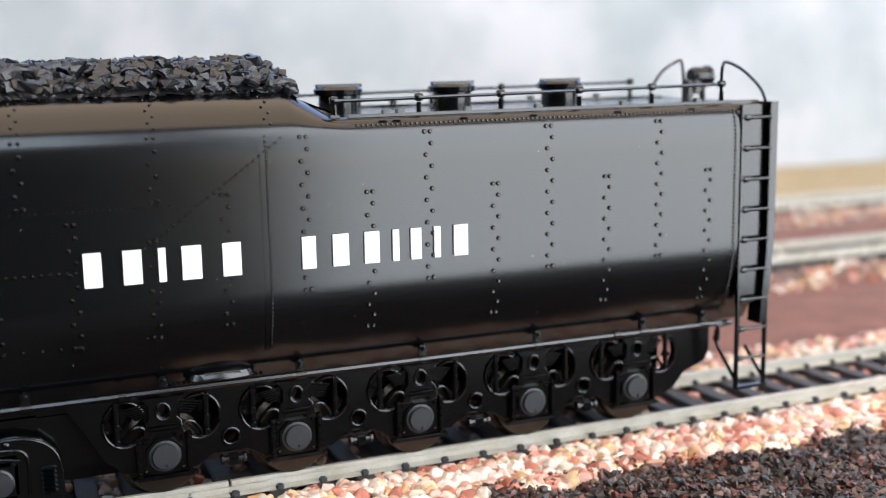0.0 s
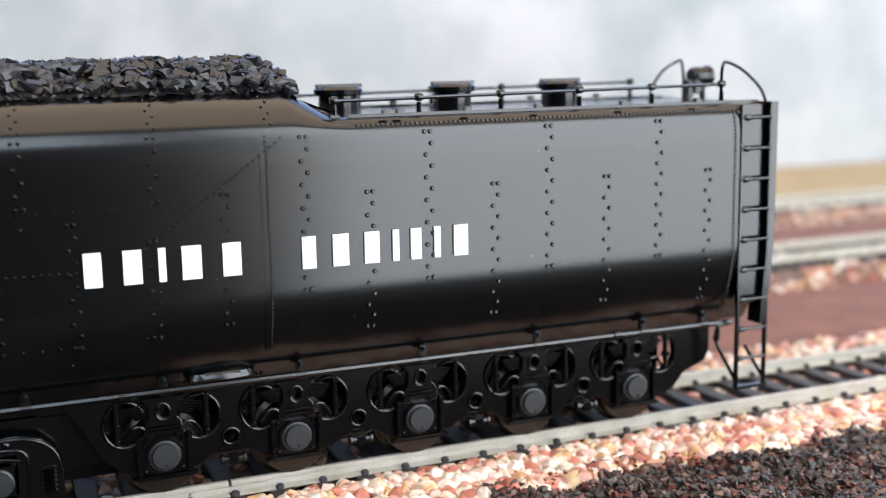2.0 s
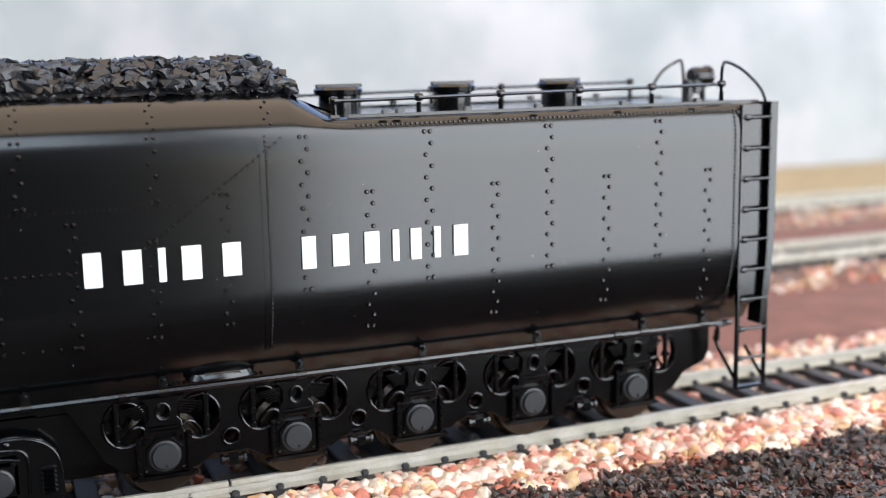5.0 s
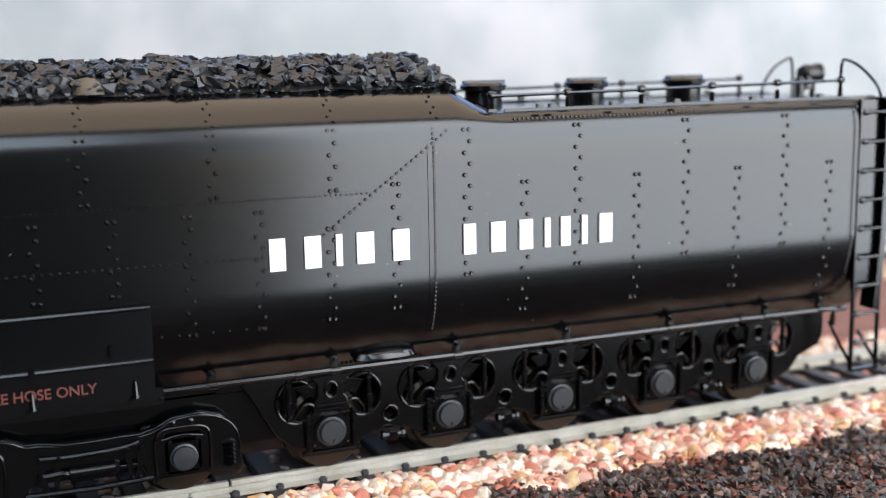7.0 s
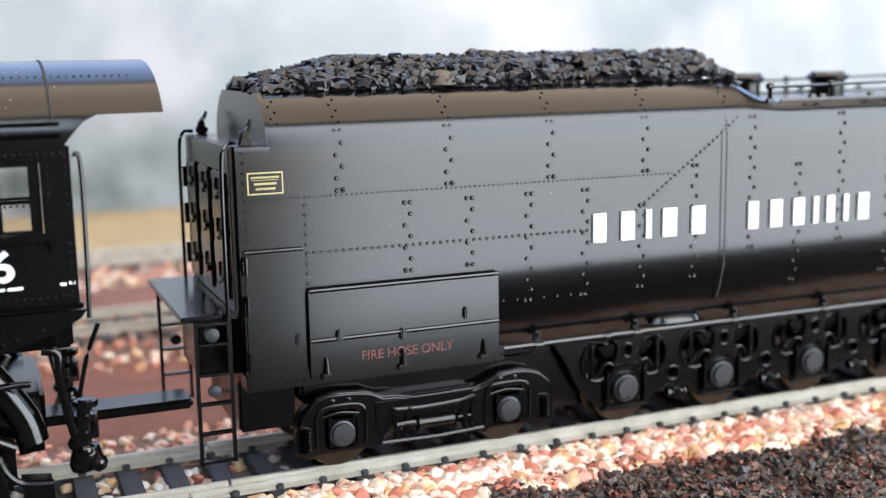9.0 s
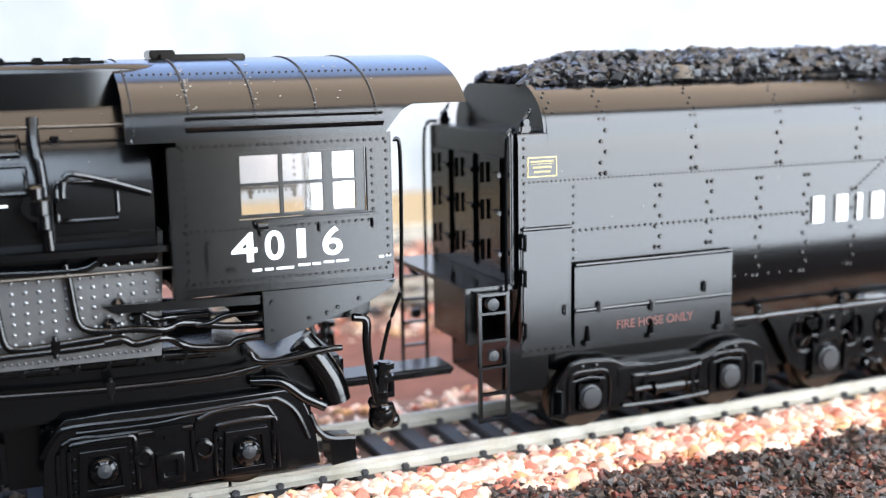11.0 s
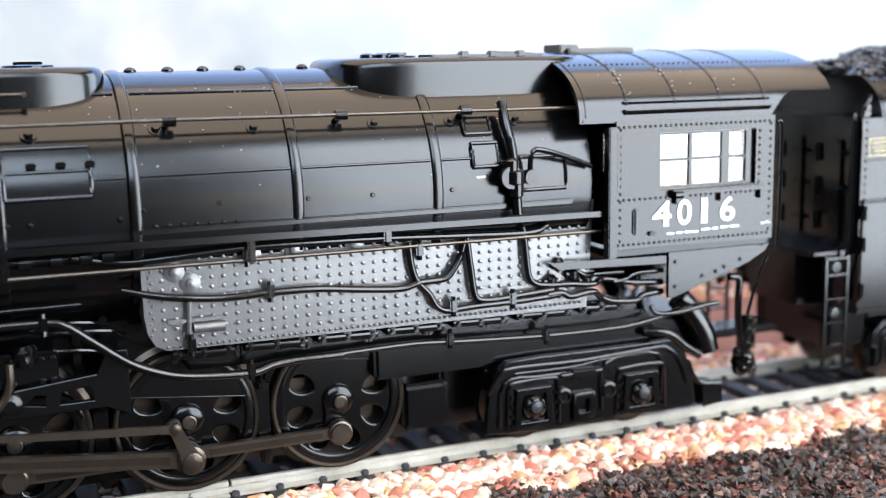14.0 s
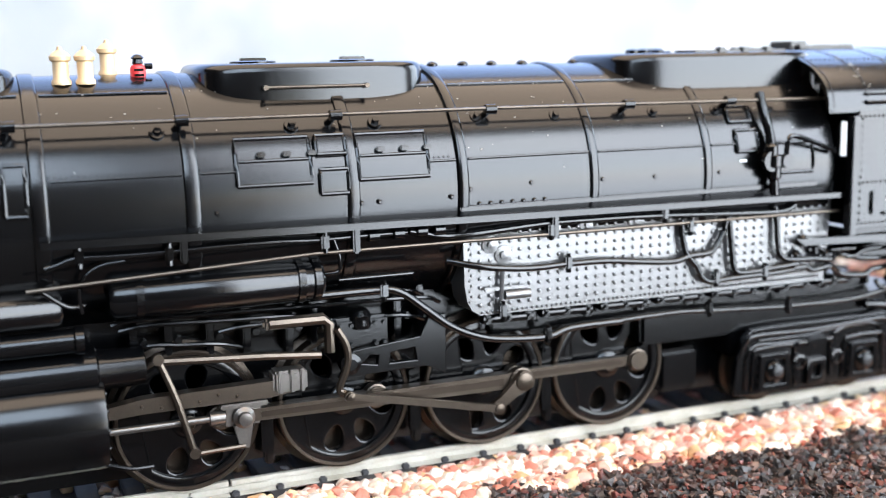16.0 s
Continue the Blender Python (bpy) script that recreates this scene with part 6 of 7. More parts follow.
    # pipework of the near side; the far side has the same
    runs = [
        (0.5, [(-164.3, -16.6, 34.5), (-158.8, -16.4, 33.4), (-153.6, -16.4, 33.5), (-143.8, -16.4, 34.1), (-135.4, -16.4, 34.1), (-124.7, -16.4, 33.9), (-111.4, -16.4, 33.3), (-101.7, -16.4, 33.0), (-99.1, -16.2, 33.9)]),
        (0.42, [(-182.1, -16.6, 34.5), (-177.5, -16.6, 34.3), (-171.2, -16.6, 34.4), (-164.7, -16.6, 34.4)]),
        (0.5, [(-211.6, -16.4, 33.3), (-209.9, -16.6, 33.8), (-207.9, -16.6, 34.4), (-203.5, -16.6, 34.3), (-197.3, -16.6, 34.3), (-189.5, -16.6, 34.5), (-182.1, -16.6, 34.5)]),
        (0.5, [(-158.4, -15.4, 29.7), (-153.3, -15.6, 28.6), (-146.1, -15.6, 27.8), (-139.7, -15.6, 27.9), (-133.4, -15.6, 27.8), (-127.0, -15.6, 27.1), (-121.6, -15.6, 26.7), (-118.8, -15.7, 27.3), (-115.2, -15.9, 27.5), (-113.8, -15.8, 28.7), (-112.7, -15.7, 30.6), (-112.1, -15.5, 32.8)]),
        (0.48, [(-120.4, -15.3, 33.0), (-120.0, -15.4, 29.8), (-119.2, -15.5, 27.5), (-117.5, -15.6, 25.6), (-116.4, -15.6, 23.7), (-114.9, -15.6, 22.9), (-112.7, -15.6, 23.0), (-110.2, -15.6, 23.1), (-102.4, -15.6, 23.2), (-97.0, -15.6, 23.5)]),
        (0.48, [(-111.7, -15.3, 33.0), (-111.0, -15.4, 27.8), (-110.7, -15.5, 25.6), (-110.2, -15.6, 24.2), (-108.7, -15.7, 23.8), (-106.2, -15.8, 23.8), (-103.2, -15.8, 24.0), (-98.2, -15.8, 24.3)]),
        (0.48, [(-103.0, -15.3, 33.8), (-102.6, -15.4, 31.5), (-102.3, -15.5, 28.5), (-101.9, -15.6, 26.4), (-100.8, -15.7, 25.4), (-98.5, -15.8, 25.0), (-95.4, -15.8, 24.9), (-91.5, -15.8, 24.5), (-89.1, -15.8, 24.9), (-84.2, -15.8, 23.9), (-78.8, -15.8, 23.5)]),
        (0.5, [(-99.0, -15.8, 23.6), (-96.7, -15.8, 23.7), (-95.2, -16.0, 23.0), (-91.6, -16.0, 23.4), (-89.6, -16.0, 22.2), (-87.6, -16.0, 21.4), (-83.5, -16.0, 21.1), (-82.3, -16.0, 21.8), (-78.9, -16.0, 22.1)]),
        (0.4, [(-94.3, -15.9, 26.8), (-92.7, -15.9, 25.9), (-90.7, -15.9, 25.8), (-85.9, -15.9, 25.7)]),
        (0.4, [(-87.5, -15.9, 24.3), (-85.5, -15.9, 24.5), (-83.4, -15.9, 25.3), (-78.8, -15.9, 25.3)]),
        (0.6, [(-177.5, -15.8, 26.6), (-169.5, -15.8, 26.6), (-165.9, -16.0, 26.2), (-162.2, -16.0, 23.5), (-158.0, -16.0, 20.3), (-153.5, -15.8, 18.3), (-148.9, -15.6, 17.4), (-142.4, -15.4, 17.0), (-138.4, -15.0, 17.8), (-129.6, -15.0, 17.9)]),
        (0.42, [(-130.6, -15.0, 18.0), (-119.4, -15.0, 18.2), (-111.5, -15.0, 17.7), (-100.3, -15.0, 17.1), (-96.4, -15.0, 17.0), (-90.8, -15.0, 16.9), (-84.2, -15.0, 17.0), (-79.1, -15.0, 17.7), (-75.2, -15.0, 18.5), (-72.1, -15.0, 18.9), (-67.7, -15.0, 18.9)]),
        (0.75, [(-80.0, -12.5, 15.0), (-76.0, -13.5, 14.6), (-73.0, -13.6, 12.2), (-70.0, -13.4, 10.4)]),
        (0.4, [(-80.5, -15.4, 19.8), (-79.6, -15.6, 18.6), (-76.0, -15.8, 18.4), (-71.0, -15.8, 19.0), (-68.6, -15.8, 19.2)]),
        (0.3, [(-174.2, -15.4, 28.4), (-163.5, -15.4, 28.4)]),
        (0.3, [(-175.2, -16.8, 34.2), (-174.5, -16.9, 31.9), (-174.5, -16.6, 29.9), (-176.4, -16.4, 29.6)]),
        (0.3, [(-207.6, -16.0, 27.4), (-207.8, -16.4, 30.0), (-207.0, -16.6, 32.1), (-204.9, -16.6, 33.3), (-202.2, -16.6, 33.6)]),
        (0.35, [(-212.4, -16.4, 30.8), (-210.5, -16.4, 29.2), (-208.9, -16.2, 28.3), (-207.2, -16.0, 28.4)]),
        (0.6, [(-66.2, -15.5, 23.1), (-64.3, -15.5, 22.5), (-64.3, -15.5, 19.5), (-63.8, -15.0, 15.8), (-62.7, -14.5, 10.3)]),
        (0.3, [(-59.3, -16.0, 26.0), (-60.9, -15.5, 21.7), (-62.1, -15.0, 16.5)]),
    ]
    for s in (-1, 1):
        for r, pts in runs:
            bm = empty_bm()
            tube(bm, [(x, s * max(-y, fire_y(z) + r + 0.2 if -155 < x < -91 and 21 < z < 34.5 else 0.0), z) for x, y, z in pts], r, 10, n=4)
            part("pipe", bm, PIPE, lo)
        # long thin reach rod
        bm = empty_bm()
        tube(bm, [(-214, s * 17.2, 30.9), (-178, s * 17.2, 32.6), (-90.4, s * 17.2, 32.4)], 0.26, smooth=False)
        part("reach_rod", bm, RODS, lo, "thin bright reach rod")
    brackets = [(-196.8, -17.2, 34.1), (-176.5, -17.2, 34.0), (-142.8, -17.2, 33.1), (-123.5, -16.8, 34.2), (-139.9, -16.0, 28.1), (-150.4, -16.0, 22.0), (-168.1, -16.3, 26.5), (-142.6, -15.8, 17.6), (-113.9, -15.4, 18.4), (-98.5, -15.4, 17.3), (-114.0, -16.0, 23.5), (-104.8, -16.0, 23.7), (-118.9, -15.6, 31.9), (-207.6, -17.0, 34.6)]
    for s in (-1, 1):
        for x, y, z in brackets:
            bm = empty_bm()
            y = min(y, -fire_y(z) - 0.9) if -155 < x < -91 and 21 < z < 34.5 else y
            box(bm, x - 0.55, x + 0.55, -s * y - 0.5, -s * y + 0.6, z - 1.0, z + 1.1, 0.25)
            rod(bm, (x, -s * y, z - 1.4), (x, -s * y, z + 1.4), 0.42, 0.36, 8)
            part("pipe_bracket", bm, PIPE, lo)
        for x, z in ((-195.0, 35.0), (-172.2, 34.4), (-142.2, 34.2)):
            bm = empty_bm()
            box(bm, x - 0.5, x + 0.5, s * 15.5, s * 17.8, z - 2.2, z + 1.6, 0.25)
            part("hanger", bm, BLACK_B, lo)
        for x in (-169.6, -166, -162.6, -160.0):
            bm = empty_bm()
            lathe(bm, [(0.4, -0.8), (0.85, -0.7), (0.85, 0.7), (0.4, 0.8)], (x, s * 16.7, 34.5 + (x + 160) * 0.02), "X", 10)
            part("pipe_union", bm, BLACK_B, lo)
        # valves near the cab
        for x, z in ((-98.2, 25.4), (-97.0, 27.8), (-94.6, 26.2), (-92.4, 25.0)):
            bm = empty_bm()
            lathe(bm, [(0.4, -0.9), (0.95, -0.6), (1.0, 0.5), (0.5, 1.1)], (x, s * 16.2, z), "Z", 12)
            rod(bm, (x - 1.2, s * 16.3, z), (x + 1.2, s * 16.3, z), 0.5, seg=8)
            part("globe_valve", bm, BLACK_B, lo)
        bm = empty_bm()
        prism(bm, [(-99.2, 28.4), (-97.6, 27.3), (-79.4, 26.7), (-79.4, 27.9)], s * 16.6, s * 17.8)
        part("step_board", bm, BLACK, lo)
        for x0, x1 in ((-152.5, -144.5), (-143, -134.5), (-133, -124.5), (-123, -114.5), (-113, -104.5), (-103, -94), (-92.5, -85)):
            bm = empty_bm()
            tube(bm, [(x0, s * 14.2, 20.4), (x1, s * 14.2, 20.2)], 0.72, 10, smooth=False)
            for x in (x0 + 0.7, (x0 + x1) / 2, x1 - 0.7):
                box(bm, x - 0.5, x + 0.5, s * 13.6, s * 15.0, 19.7, 21.1, 0.2)
                rod(bm, (x, s * 14.9, 20.4), (x, s * 15.4, 20.4), 0.34, 0.25, 8)
            part("hinge_bar", bm, PIPE, lo, "glossy black hinge bar under the firebox")
        # check valve column and lever before the cab
        bm = empty_bm()
        tube(bm, [(-105.4, -15.2, 51.5), (-105.5, -16.6, 48.5), (-105.0, -17.6, 45.1), (-104.8, -18.4, 39.9), (-104.6, -18.6, 36.0)], 0.75, 10)
        if s > 0:
            for v in bm.verts:
                v.co.y = -v.co.y
        part("feed_pipe", bm, BLACK_B, lo)
        bm = empty_bm()
        for c, r in (((-105.4, -19.0, 41.3), 1.5), ((-105.8, -19.0, 42.8), 1.1), ((-105.1, -19.0, 39.5), 1.1)):
            lathe(bm, [(r * 0.5, -1.2), (r, -0.8), (r, 0.8), (r * 0.5, 1.2)], (c[0], -s * c[1], c[2]), "Z", 14)
        lathe(bm, [(1.6, -0.5), (1.6, 0.5)], (-106.01, s * 19.4, 41.34), "Y", 16)
        part("check_valve", bm, BLACK_B, lo)
        bm = empty_bm()
        tube(bm, [(-102.8, -19.0, 41.2), (-102.8, -19.0, 43.2), (-102.3, -19.0, 44.8), (-100.8, -19.0, 44.8), (-97.3, -18.6, 43.8), (-92.5, -18.0, 42.1)], 0.4, 8, n=4)
        lathe(bm, [(1.1, -0.6), (1.1, 0.6)], (-102.63, -18.8, 41.15), "Y", 14)
        if s > 0:
            for v in bm.verts:
                v.co.y = -v.co.y
        part("reverse_lever", bm, BLACK_B, lo)
        # injector and hoses under the cab
        bm = empty_bm()
        for c, r in (((-62.4, -14.0, 7.5), 1.5), ((-61.7, -14.4, 9.2), 1.2), ((-62.9, -14.0, 10.2), 1.0), ((-60.2, -13.6, 7.1), 1.2)):
            lathe(bm, [(0.2, -r), (r * 0.8, -r * 0.6), (r, 0), (r * 0.8, r * 0.6), (0.2, r)], (c[0], -s * c[1], c[2]), "Z", 14)
        rod(bm, (-62.0, s * 14.0, 9.5), (-61.4, s * 14.2, 16.0), 1.1, 0.9, 12)
        for z in (11.4, 13.6, 15.4):
            rod(bm, (-61.8 + 0.08 * (z - 9.5), s * 14.1, z - 0.4), (-61.8 + 0.08 * (z - 9.5), s * 14.1, z + 0.4), 1.5, 1.5, 8)
        lathe(bm, [(0.2, -2.1), (1.5, -1.5), (2.1, 0), (1.6, 1.5), (0.2, 2.1)], (-61.6, s * 13.6, 8.2), "Z", 16)
        part("injector", bm, PIPE, lo)
        bm = empty_bm()
        tube(bm, [(-72.5, s * 11.0, 19.5), (-70.6, s * 11.6, 17.0), (-68.6, s * 12.0, 13.6), (-67.8, s * 12.2, 10.6)], 2.0, 16)
        part("feed_hose", bm, PIPE, lo, "thick glossy black feed hose")
        bm = empty_bm()
        tube(bm, [(-62.2, -14.5, 15.5), (-60.6, -14.3, 13.5), (-60.4, -14.2, 10.8)], 0.5, 8)
        if s > 0:
            for v in bm.verts:
                v.co.y = -v.co.y
        part("hose", bm, FRAME, lo)
    bm = empty_bm()
    box(bm, -78, -66, -10.5, 10.5, 10.5, 16.5, 0.6)
    box(bm, -80, -62, -11, 11, 22, 27.5, 0.4)
    part("cab_underframe", bm, FRAME, lo)
    bm = empty_bm()
    box(bm, -68, -46, -3.2, 3.2, 9.4, 10.8, 0.4)
    part("drawbar", bm, FRAME, lo)
    build_running_gear(lo)
    build_trailing_truck(lo)
    build_cab(lo)
    KEYED.append((lo, lambda t: pose(rolled(t) * MM, 0, 0)))


def roof_arc(z_low, top, half, n=28):
    """Roof profile from side to side."""
    out = []
    for i in range(n + 1):
        a = pi * i / n
        y = -half * math.cos(a)
        z = z_low + (top - z_low) * math.sin(a) ** 0.82
        out.append((y, z))
    return out


def build_cab(lo):
    cab = new("cab")
    cab.parent = lo
    cab["label"] = "riveted black cab with glazed side windows"
    for s in (-1, 1):
        out = [(-89.3, 29.8), (-61.5, 29.5), (-61.5, 48.4), (-89.3, 48.4)]
        low = 38.0
        win = [(-82.0, 38.0), (-64.9, 38.2), (-64.9, 46.5), (-82.0, 46.5)] if s < 0 else [(-84.5, 31.5), (-62.6, 31.5), (-62.6, 46.8), (-84.5, 46.8)]
        bm = holed_plate(out, [win], s * 18.9, s * 19.6)
        side = part("cab_side", bm, BLACK, cab, smooth=30)
        # window frame, posts and bars
        bm = holed_plate([(-81.9, 38.1), (-65.0, 38.2), (-65.0, 46.45), (-81.9, 46.4)], [[(-81.5, 38.6), (-76.5, 38.6), (-76.5, 42.2), (-81.5, 42.2)], [(-76.0, 38.6), (-70.7, 38.6), (-70.7, 42.2), (-76.0, 42.2)], [(-81.5, 42.6), (-76.5, 42.6), (-76.5, 46.1), (-81.5, 46.1)], [(-76.0, 42.6), (-70.7, 42.6), (-70.7, 46.1), (-76.0, 46.1)],
                         [(-69.4, 38.6), (-66.3, 38.6), (-66.3, 42.2), (-69.4, 42.2)], [(-69.4, 42.6), (-66.3, 42.6), (-66.3, 46.1), (-69.4, 46.1)]], s * 18.5, s * 19.0)
        if s > 0:
            bm.free()
            bm = holed_plate([(-84.5, 31.5), (-62.6, 31.5), (-62.6, 46.8), (-84.5, 46.8)], [[(-84.1, 31.9), (-63.0, 31.9), (-63.0, 46.4), (-84.1, 46.4)]], s * 18.5, s * 19.0)
        part("window_frame", bm, BLACK, side)
        bm = empty_bm()
        box(bm, -81.6, -66.2, s * 18.62, s * 18.7, low + 0.5, 46.2)
        g = part("window_pane", bm, GLASS, side, "clear glazing", smooth=0)
        g.visible_shadow = False
        bm = empty_bm()
        box(bm, -80.2, -63.6, s * 19.5, s * 20.6, 37.3 + low - 38, low, 0.2)
        rod(bm, (-79.9, s * 20.4, 37.3), (-78.6, s * 20.4, 37.3), 0.6, seg=10)
        part("arm_rest", bm, BLACK, side)
        for x in (-79.3, -71.5, -64.2):
            bm = empty_bm()
            box(bm, x - 0.25, x + 0.25, s * 19.5, s * 20.3, 35.9, 37.4, 0.1)
            part("rest_bracket", bm, BLACK, side)
        bm = empty_bm()
        box(bm, -89.2, -82.4, s * 19.5, s * 19.72, 38.2, 46.6, 0.05)
        part("sliding_panel", bm, BLACK, side)
        bm = empty_bm()
        box(bm, -86.5, -85.3, s * 19.5, s * 20.1, 31.7, 35.6, 0.25)
        part("vent_strip", bm, BLACK, side)
        bm = empty_bm()
        box(bm, -83.9, -82.6, s * 19.5, s * 20.2, 31.5, 32.1, 0.2)
        part("handle", bm, FRAME, side)
        for pts in ([(-88.9 + 0.88 * i, 47.5) for i in range(31)], [(-88.9 + 0.9 * i, 37.0) for i in range(10)], [(-88.9 + 0.88 * i, 30.4) for i in range(31)], [(-88.6, 31 + 1.15 * i) for i in range(15)], [(-62.2, 31 + 1.15 * i) for i in range(15)], [(-64.2, 38.4 + 1.1 * i) for i in range(8)], [(-76.5 + 0.9 * i, 37.0) for i in range(14)]):
            bm = empty_bm()
            rivets(bm, [(x, s * 19.62, z) for x, z in pts], 0.22, (0, s, 0), 0.9)
            tagged(part("rivet_row", bm, BLACK, side), kind="stuff")
        if s < 0:
            for digit, x0, w in (("4", -83.2, 3.3), ("0", -78.9, 2.5), ("1", -74.7, 1.15), ("6", -71.3, 2.7)):
                part("cab_number", text_bm(digit, 3.8, x0, 32.7, -19.72, w, bold=0.018), WHITE, side, "white painted digit of the cab number 4016")
        for x0, x1, z in () if s > 0 else ((-80.6, -79.4, 31.4), (-79.0, -77.9, 31.4), (-77.5, -75.2, 31.4), (-74.6, -73.0, 31.6), (-72.7, -71.6, 31.6), (-71.2, -69.8, 31.7), (-69.5, -67.8, 31.7), (-63.6, -62.9, 31.8), (-62.6, -61.9, 31.9)):
            bm = empty_bm()
            box(bm, x0, x1, s * 19.6, s * 19.72, z, z + 0.32)
            part("small_marking", bm, WHITE, side, "small white unreadable line of marking")
        # sill beam and apron
        bm = empty_bm()
        box(bm, -88.5, -61.0, s * 17.0, s * 18.4, 28.5, 29.3, 0.15)
        rivets(bm, [(-87.6 + 1.9 * i, s * 18.42, 28.9) for i in range(14)], 0.25, (0, s, 0))
        part("sill_beam", bm, BLACK, cab)
        bm = empty_bm()
        prism(bm, [(-79.0, 28.3), (-60.6, 28.3), (-61.4, 27.2), (-64.6, 25.6), (-78.2, 21.3), (-79.0, 21.4)], s * 17.2, s * 17.9)
        rivets(bm, [(-77.9, s * 17.95, 23.0), (-77.9, s * 17.95, 26.8), (-73, s * 17.95, 24.2), (-69, s * 17.95, 25.3), (-66, s * 17.95, 26.2), (-70.5, s * 17.95, 24.7)], 0.3, (0, s, 0))
        part("apron", bm, BLACK, cab)
        # front wall wing
        bm = holed_plate([(-19.4, 30.0), (-10.0, 30.0), (-10.0, 55.0), (-14.5, 53.8), (-19.4, 48.2)], [[(-18.4, 41.0), (-14.6, 41.0), (-14.6, 46.6), (-18.4, 46.6)]], -0.4, 0.4)
        for v in bm.verts:
            v.co = (-88.8 + v.co.y, v.co.x * (1 if s < 0 else -1), v.co.z)
        part("cab_front", bm, BLACK, cab)
        bm = empty_bm()
        box(bm, -90.6, -89.2, s * 18.2, s * 19.9, 28.6, 47.6, 0.15)
        part("corner_post", bm, BLACK, cab)
        bm = empty_bm()
        tube(bm, [(-60.6, s * 19.8, 27.6), (-60.4, s * 19.9, 36), (-60.4, s * 19.9, 46.4), (-61.2, s * 19.7, 47.4)], 0.28)
        part("grab_rail", bm, BLACK, cab)
        # roof ventilator slot
        bm = empty_bm()
        for z1, y1 in ((50.0, 19.45), (51.2, 18.95)):
            loft(bm, [[(x, s * (y1 + 0.42), z1), (x, s * (y1 + 0.42), z1 - 0.12), (x, s * (y1 - 0.35), z1 - 1.0), (x, s * (y1 - 0.9), z1 - 0.6), (x, s * (y1 - 0.9), z1)] for x in (-88.0, -62.4)], closed=True)
        part("roof_louvre", bm, BLACK, cab, "black louvred ventilator under the roof edge", smooth=20)
    # roof
    prof_out = roof_arc(48.2, 58.35, 19.4)
    prof_in = roof_arc(48.0, 57.75, 18.8)
    bm = empty_bm()
    rows = []
    for x in (-95.2, -95.0, -89, -75, -62.2, -61, -59.6, -58, -55, -52, -50.6, -50.2):
        cut = 0.0
        if x > -62.2:
            u = min(1, (x + 62.2) / 4.5)
            cut = 3.7 * math.sin(u * pi / 2)
        low = 48.2 + cut
        out = [(y, max(z, low)) for y, z in prof_out]
        inn = [(y, max(z, low)) for y, z in prof_in]
        def fix(seq, half):
            res = []
            for (y, z) in seq:
                if z <= low + 1e-6 and cut > 0:
                    # keep the lower edge on the roof's curve
                    k = ((low - 48.2) / 10.15) ** (1 / 0.82)
                    yy = half * math.sqrt(max(0, 1 - k * k))
                    y = math.copysign(min(abs(y), yy), y)
                res.append((y, z))
            return res
        out, inn = fix(out, 19.4), fix(inn, 18.8)
        rows.append([(x, y, z) for y, z in out] + [(x, y, z) for y, z in reversed(inn)])
    loft(bm, rows, closed=True)
    roof = part("cab_roof", bm, BLACK, cab, "curved riveted black cab roof", smooth=40)
    for x in (-87.4, -79.2, -71.2, -63.2):
        bm = empty_bm()
        pts = []
        for i in range(60):
            a = pi * (0.06 + 0.88 * i / 59)
            pts.append((x + 0.0, -19.4 * math.cos(a), 48.2 + 10.15 * math.sin(a) ** 0.82))
        for p in pts:
            nrm = Vector((0, p[1] / 19.4, max(0.05, (p[2] - 46) / 12)))
            rivets(bm, [p], 0.2, nrm, 0.8)
        tagged(part("rivet_row", bm, BLACK, roof), kind="stuff")
    for x in (-94.7,):
        bm = empty_bm()
        for i in range(80):
            a = pi * (0.02 + 0.96 * i / 79)
            p = (x + 0.5, -19.4 * math.cos(a), 48.2 + 10.15 * math.sin(a) ** 0.82)
            rivets(bm, [p], 0.16, Vector((0, p[1] / 19.4, max(0.05, (p[2] - 46) / 12))), 0.8)
        tagged(part("rivet_row", bm, BLACK, roof), kind="stuff")
    bm = empty_bm()
    rivets(bm, [(-94 + 0.9 * i, -12.4, 48.2 + 10.15 * math.sin(math.acos(12.4 / 19.4)) ** 0.82) for i in range(46)], 0.16, (0, -0.5, 0.85), 0.8)
    tagged(part("rivet_row", bm, BLACK, roof), kind="stuff")
    rng = random.Random(22)
    bm = empty_bm()
    for k in range(60):
        x, a = rng.choice((rng.uniform(-94, -58), rng.gauss(-79.2, 0.4), rng.gauss(-87.4, 0.5))), pi * rng.uniform(0.1, 0.36)
        y, z = -19.43 * math.cos(a), 48.22 + 10.15 * math.sin(a) ** 0.82
        w = rng.uniform(0.08, 0.28)
        box(bm, x, x + w, y - 0.04, y + 0.04, z - 0.03, z + 0.07)
    tagged(part("dust", bm, DUST, roof, "pale dust specks on the roof"), kind="stuff")
    bm = empty_bm()
    box(bm, -88.2, -76.6, -3.6, 3.6, 58.0, 58.9, 0.2)
    hatch = part("roof_hatch", bm, BLACK, roof)
    bm = empty_bm()
    box(bm, -89.4, -86.0, -2.8, 2.8, 58.3, 59.5, 0.2)
    part("roof_vent", bm, BLACK, roof)
    bm = empty_bm()
    tube(bm, [(-94.6, -19.2, 48.3), (-94.6, -18.0, 51.4), (-94.8, -16.4, 53.4)], 0.35)
    part("roof_bead", bm, BLACK, roof)
    # cab inside: back of the boiler and seat boxes
    bm = empty_bm()
    box(bm, -91.5, -86.5, -9.5, 9.5, 29.5, 51, 1.0)
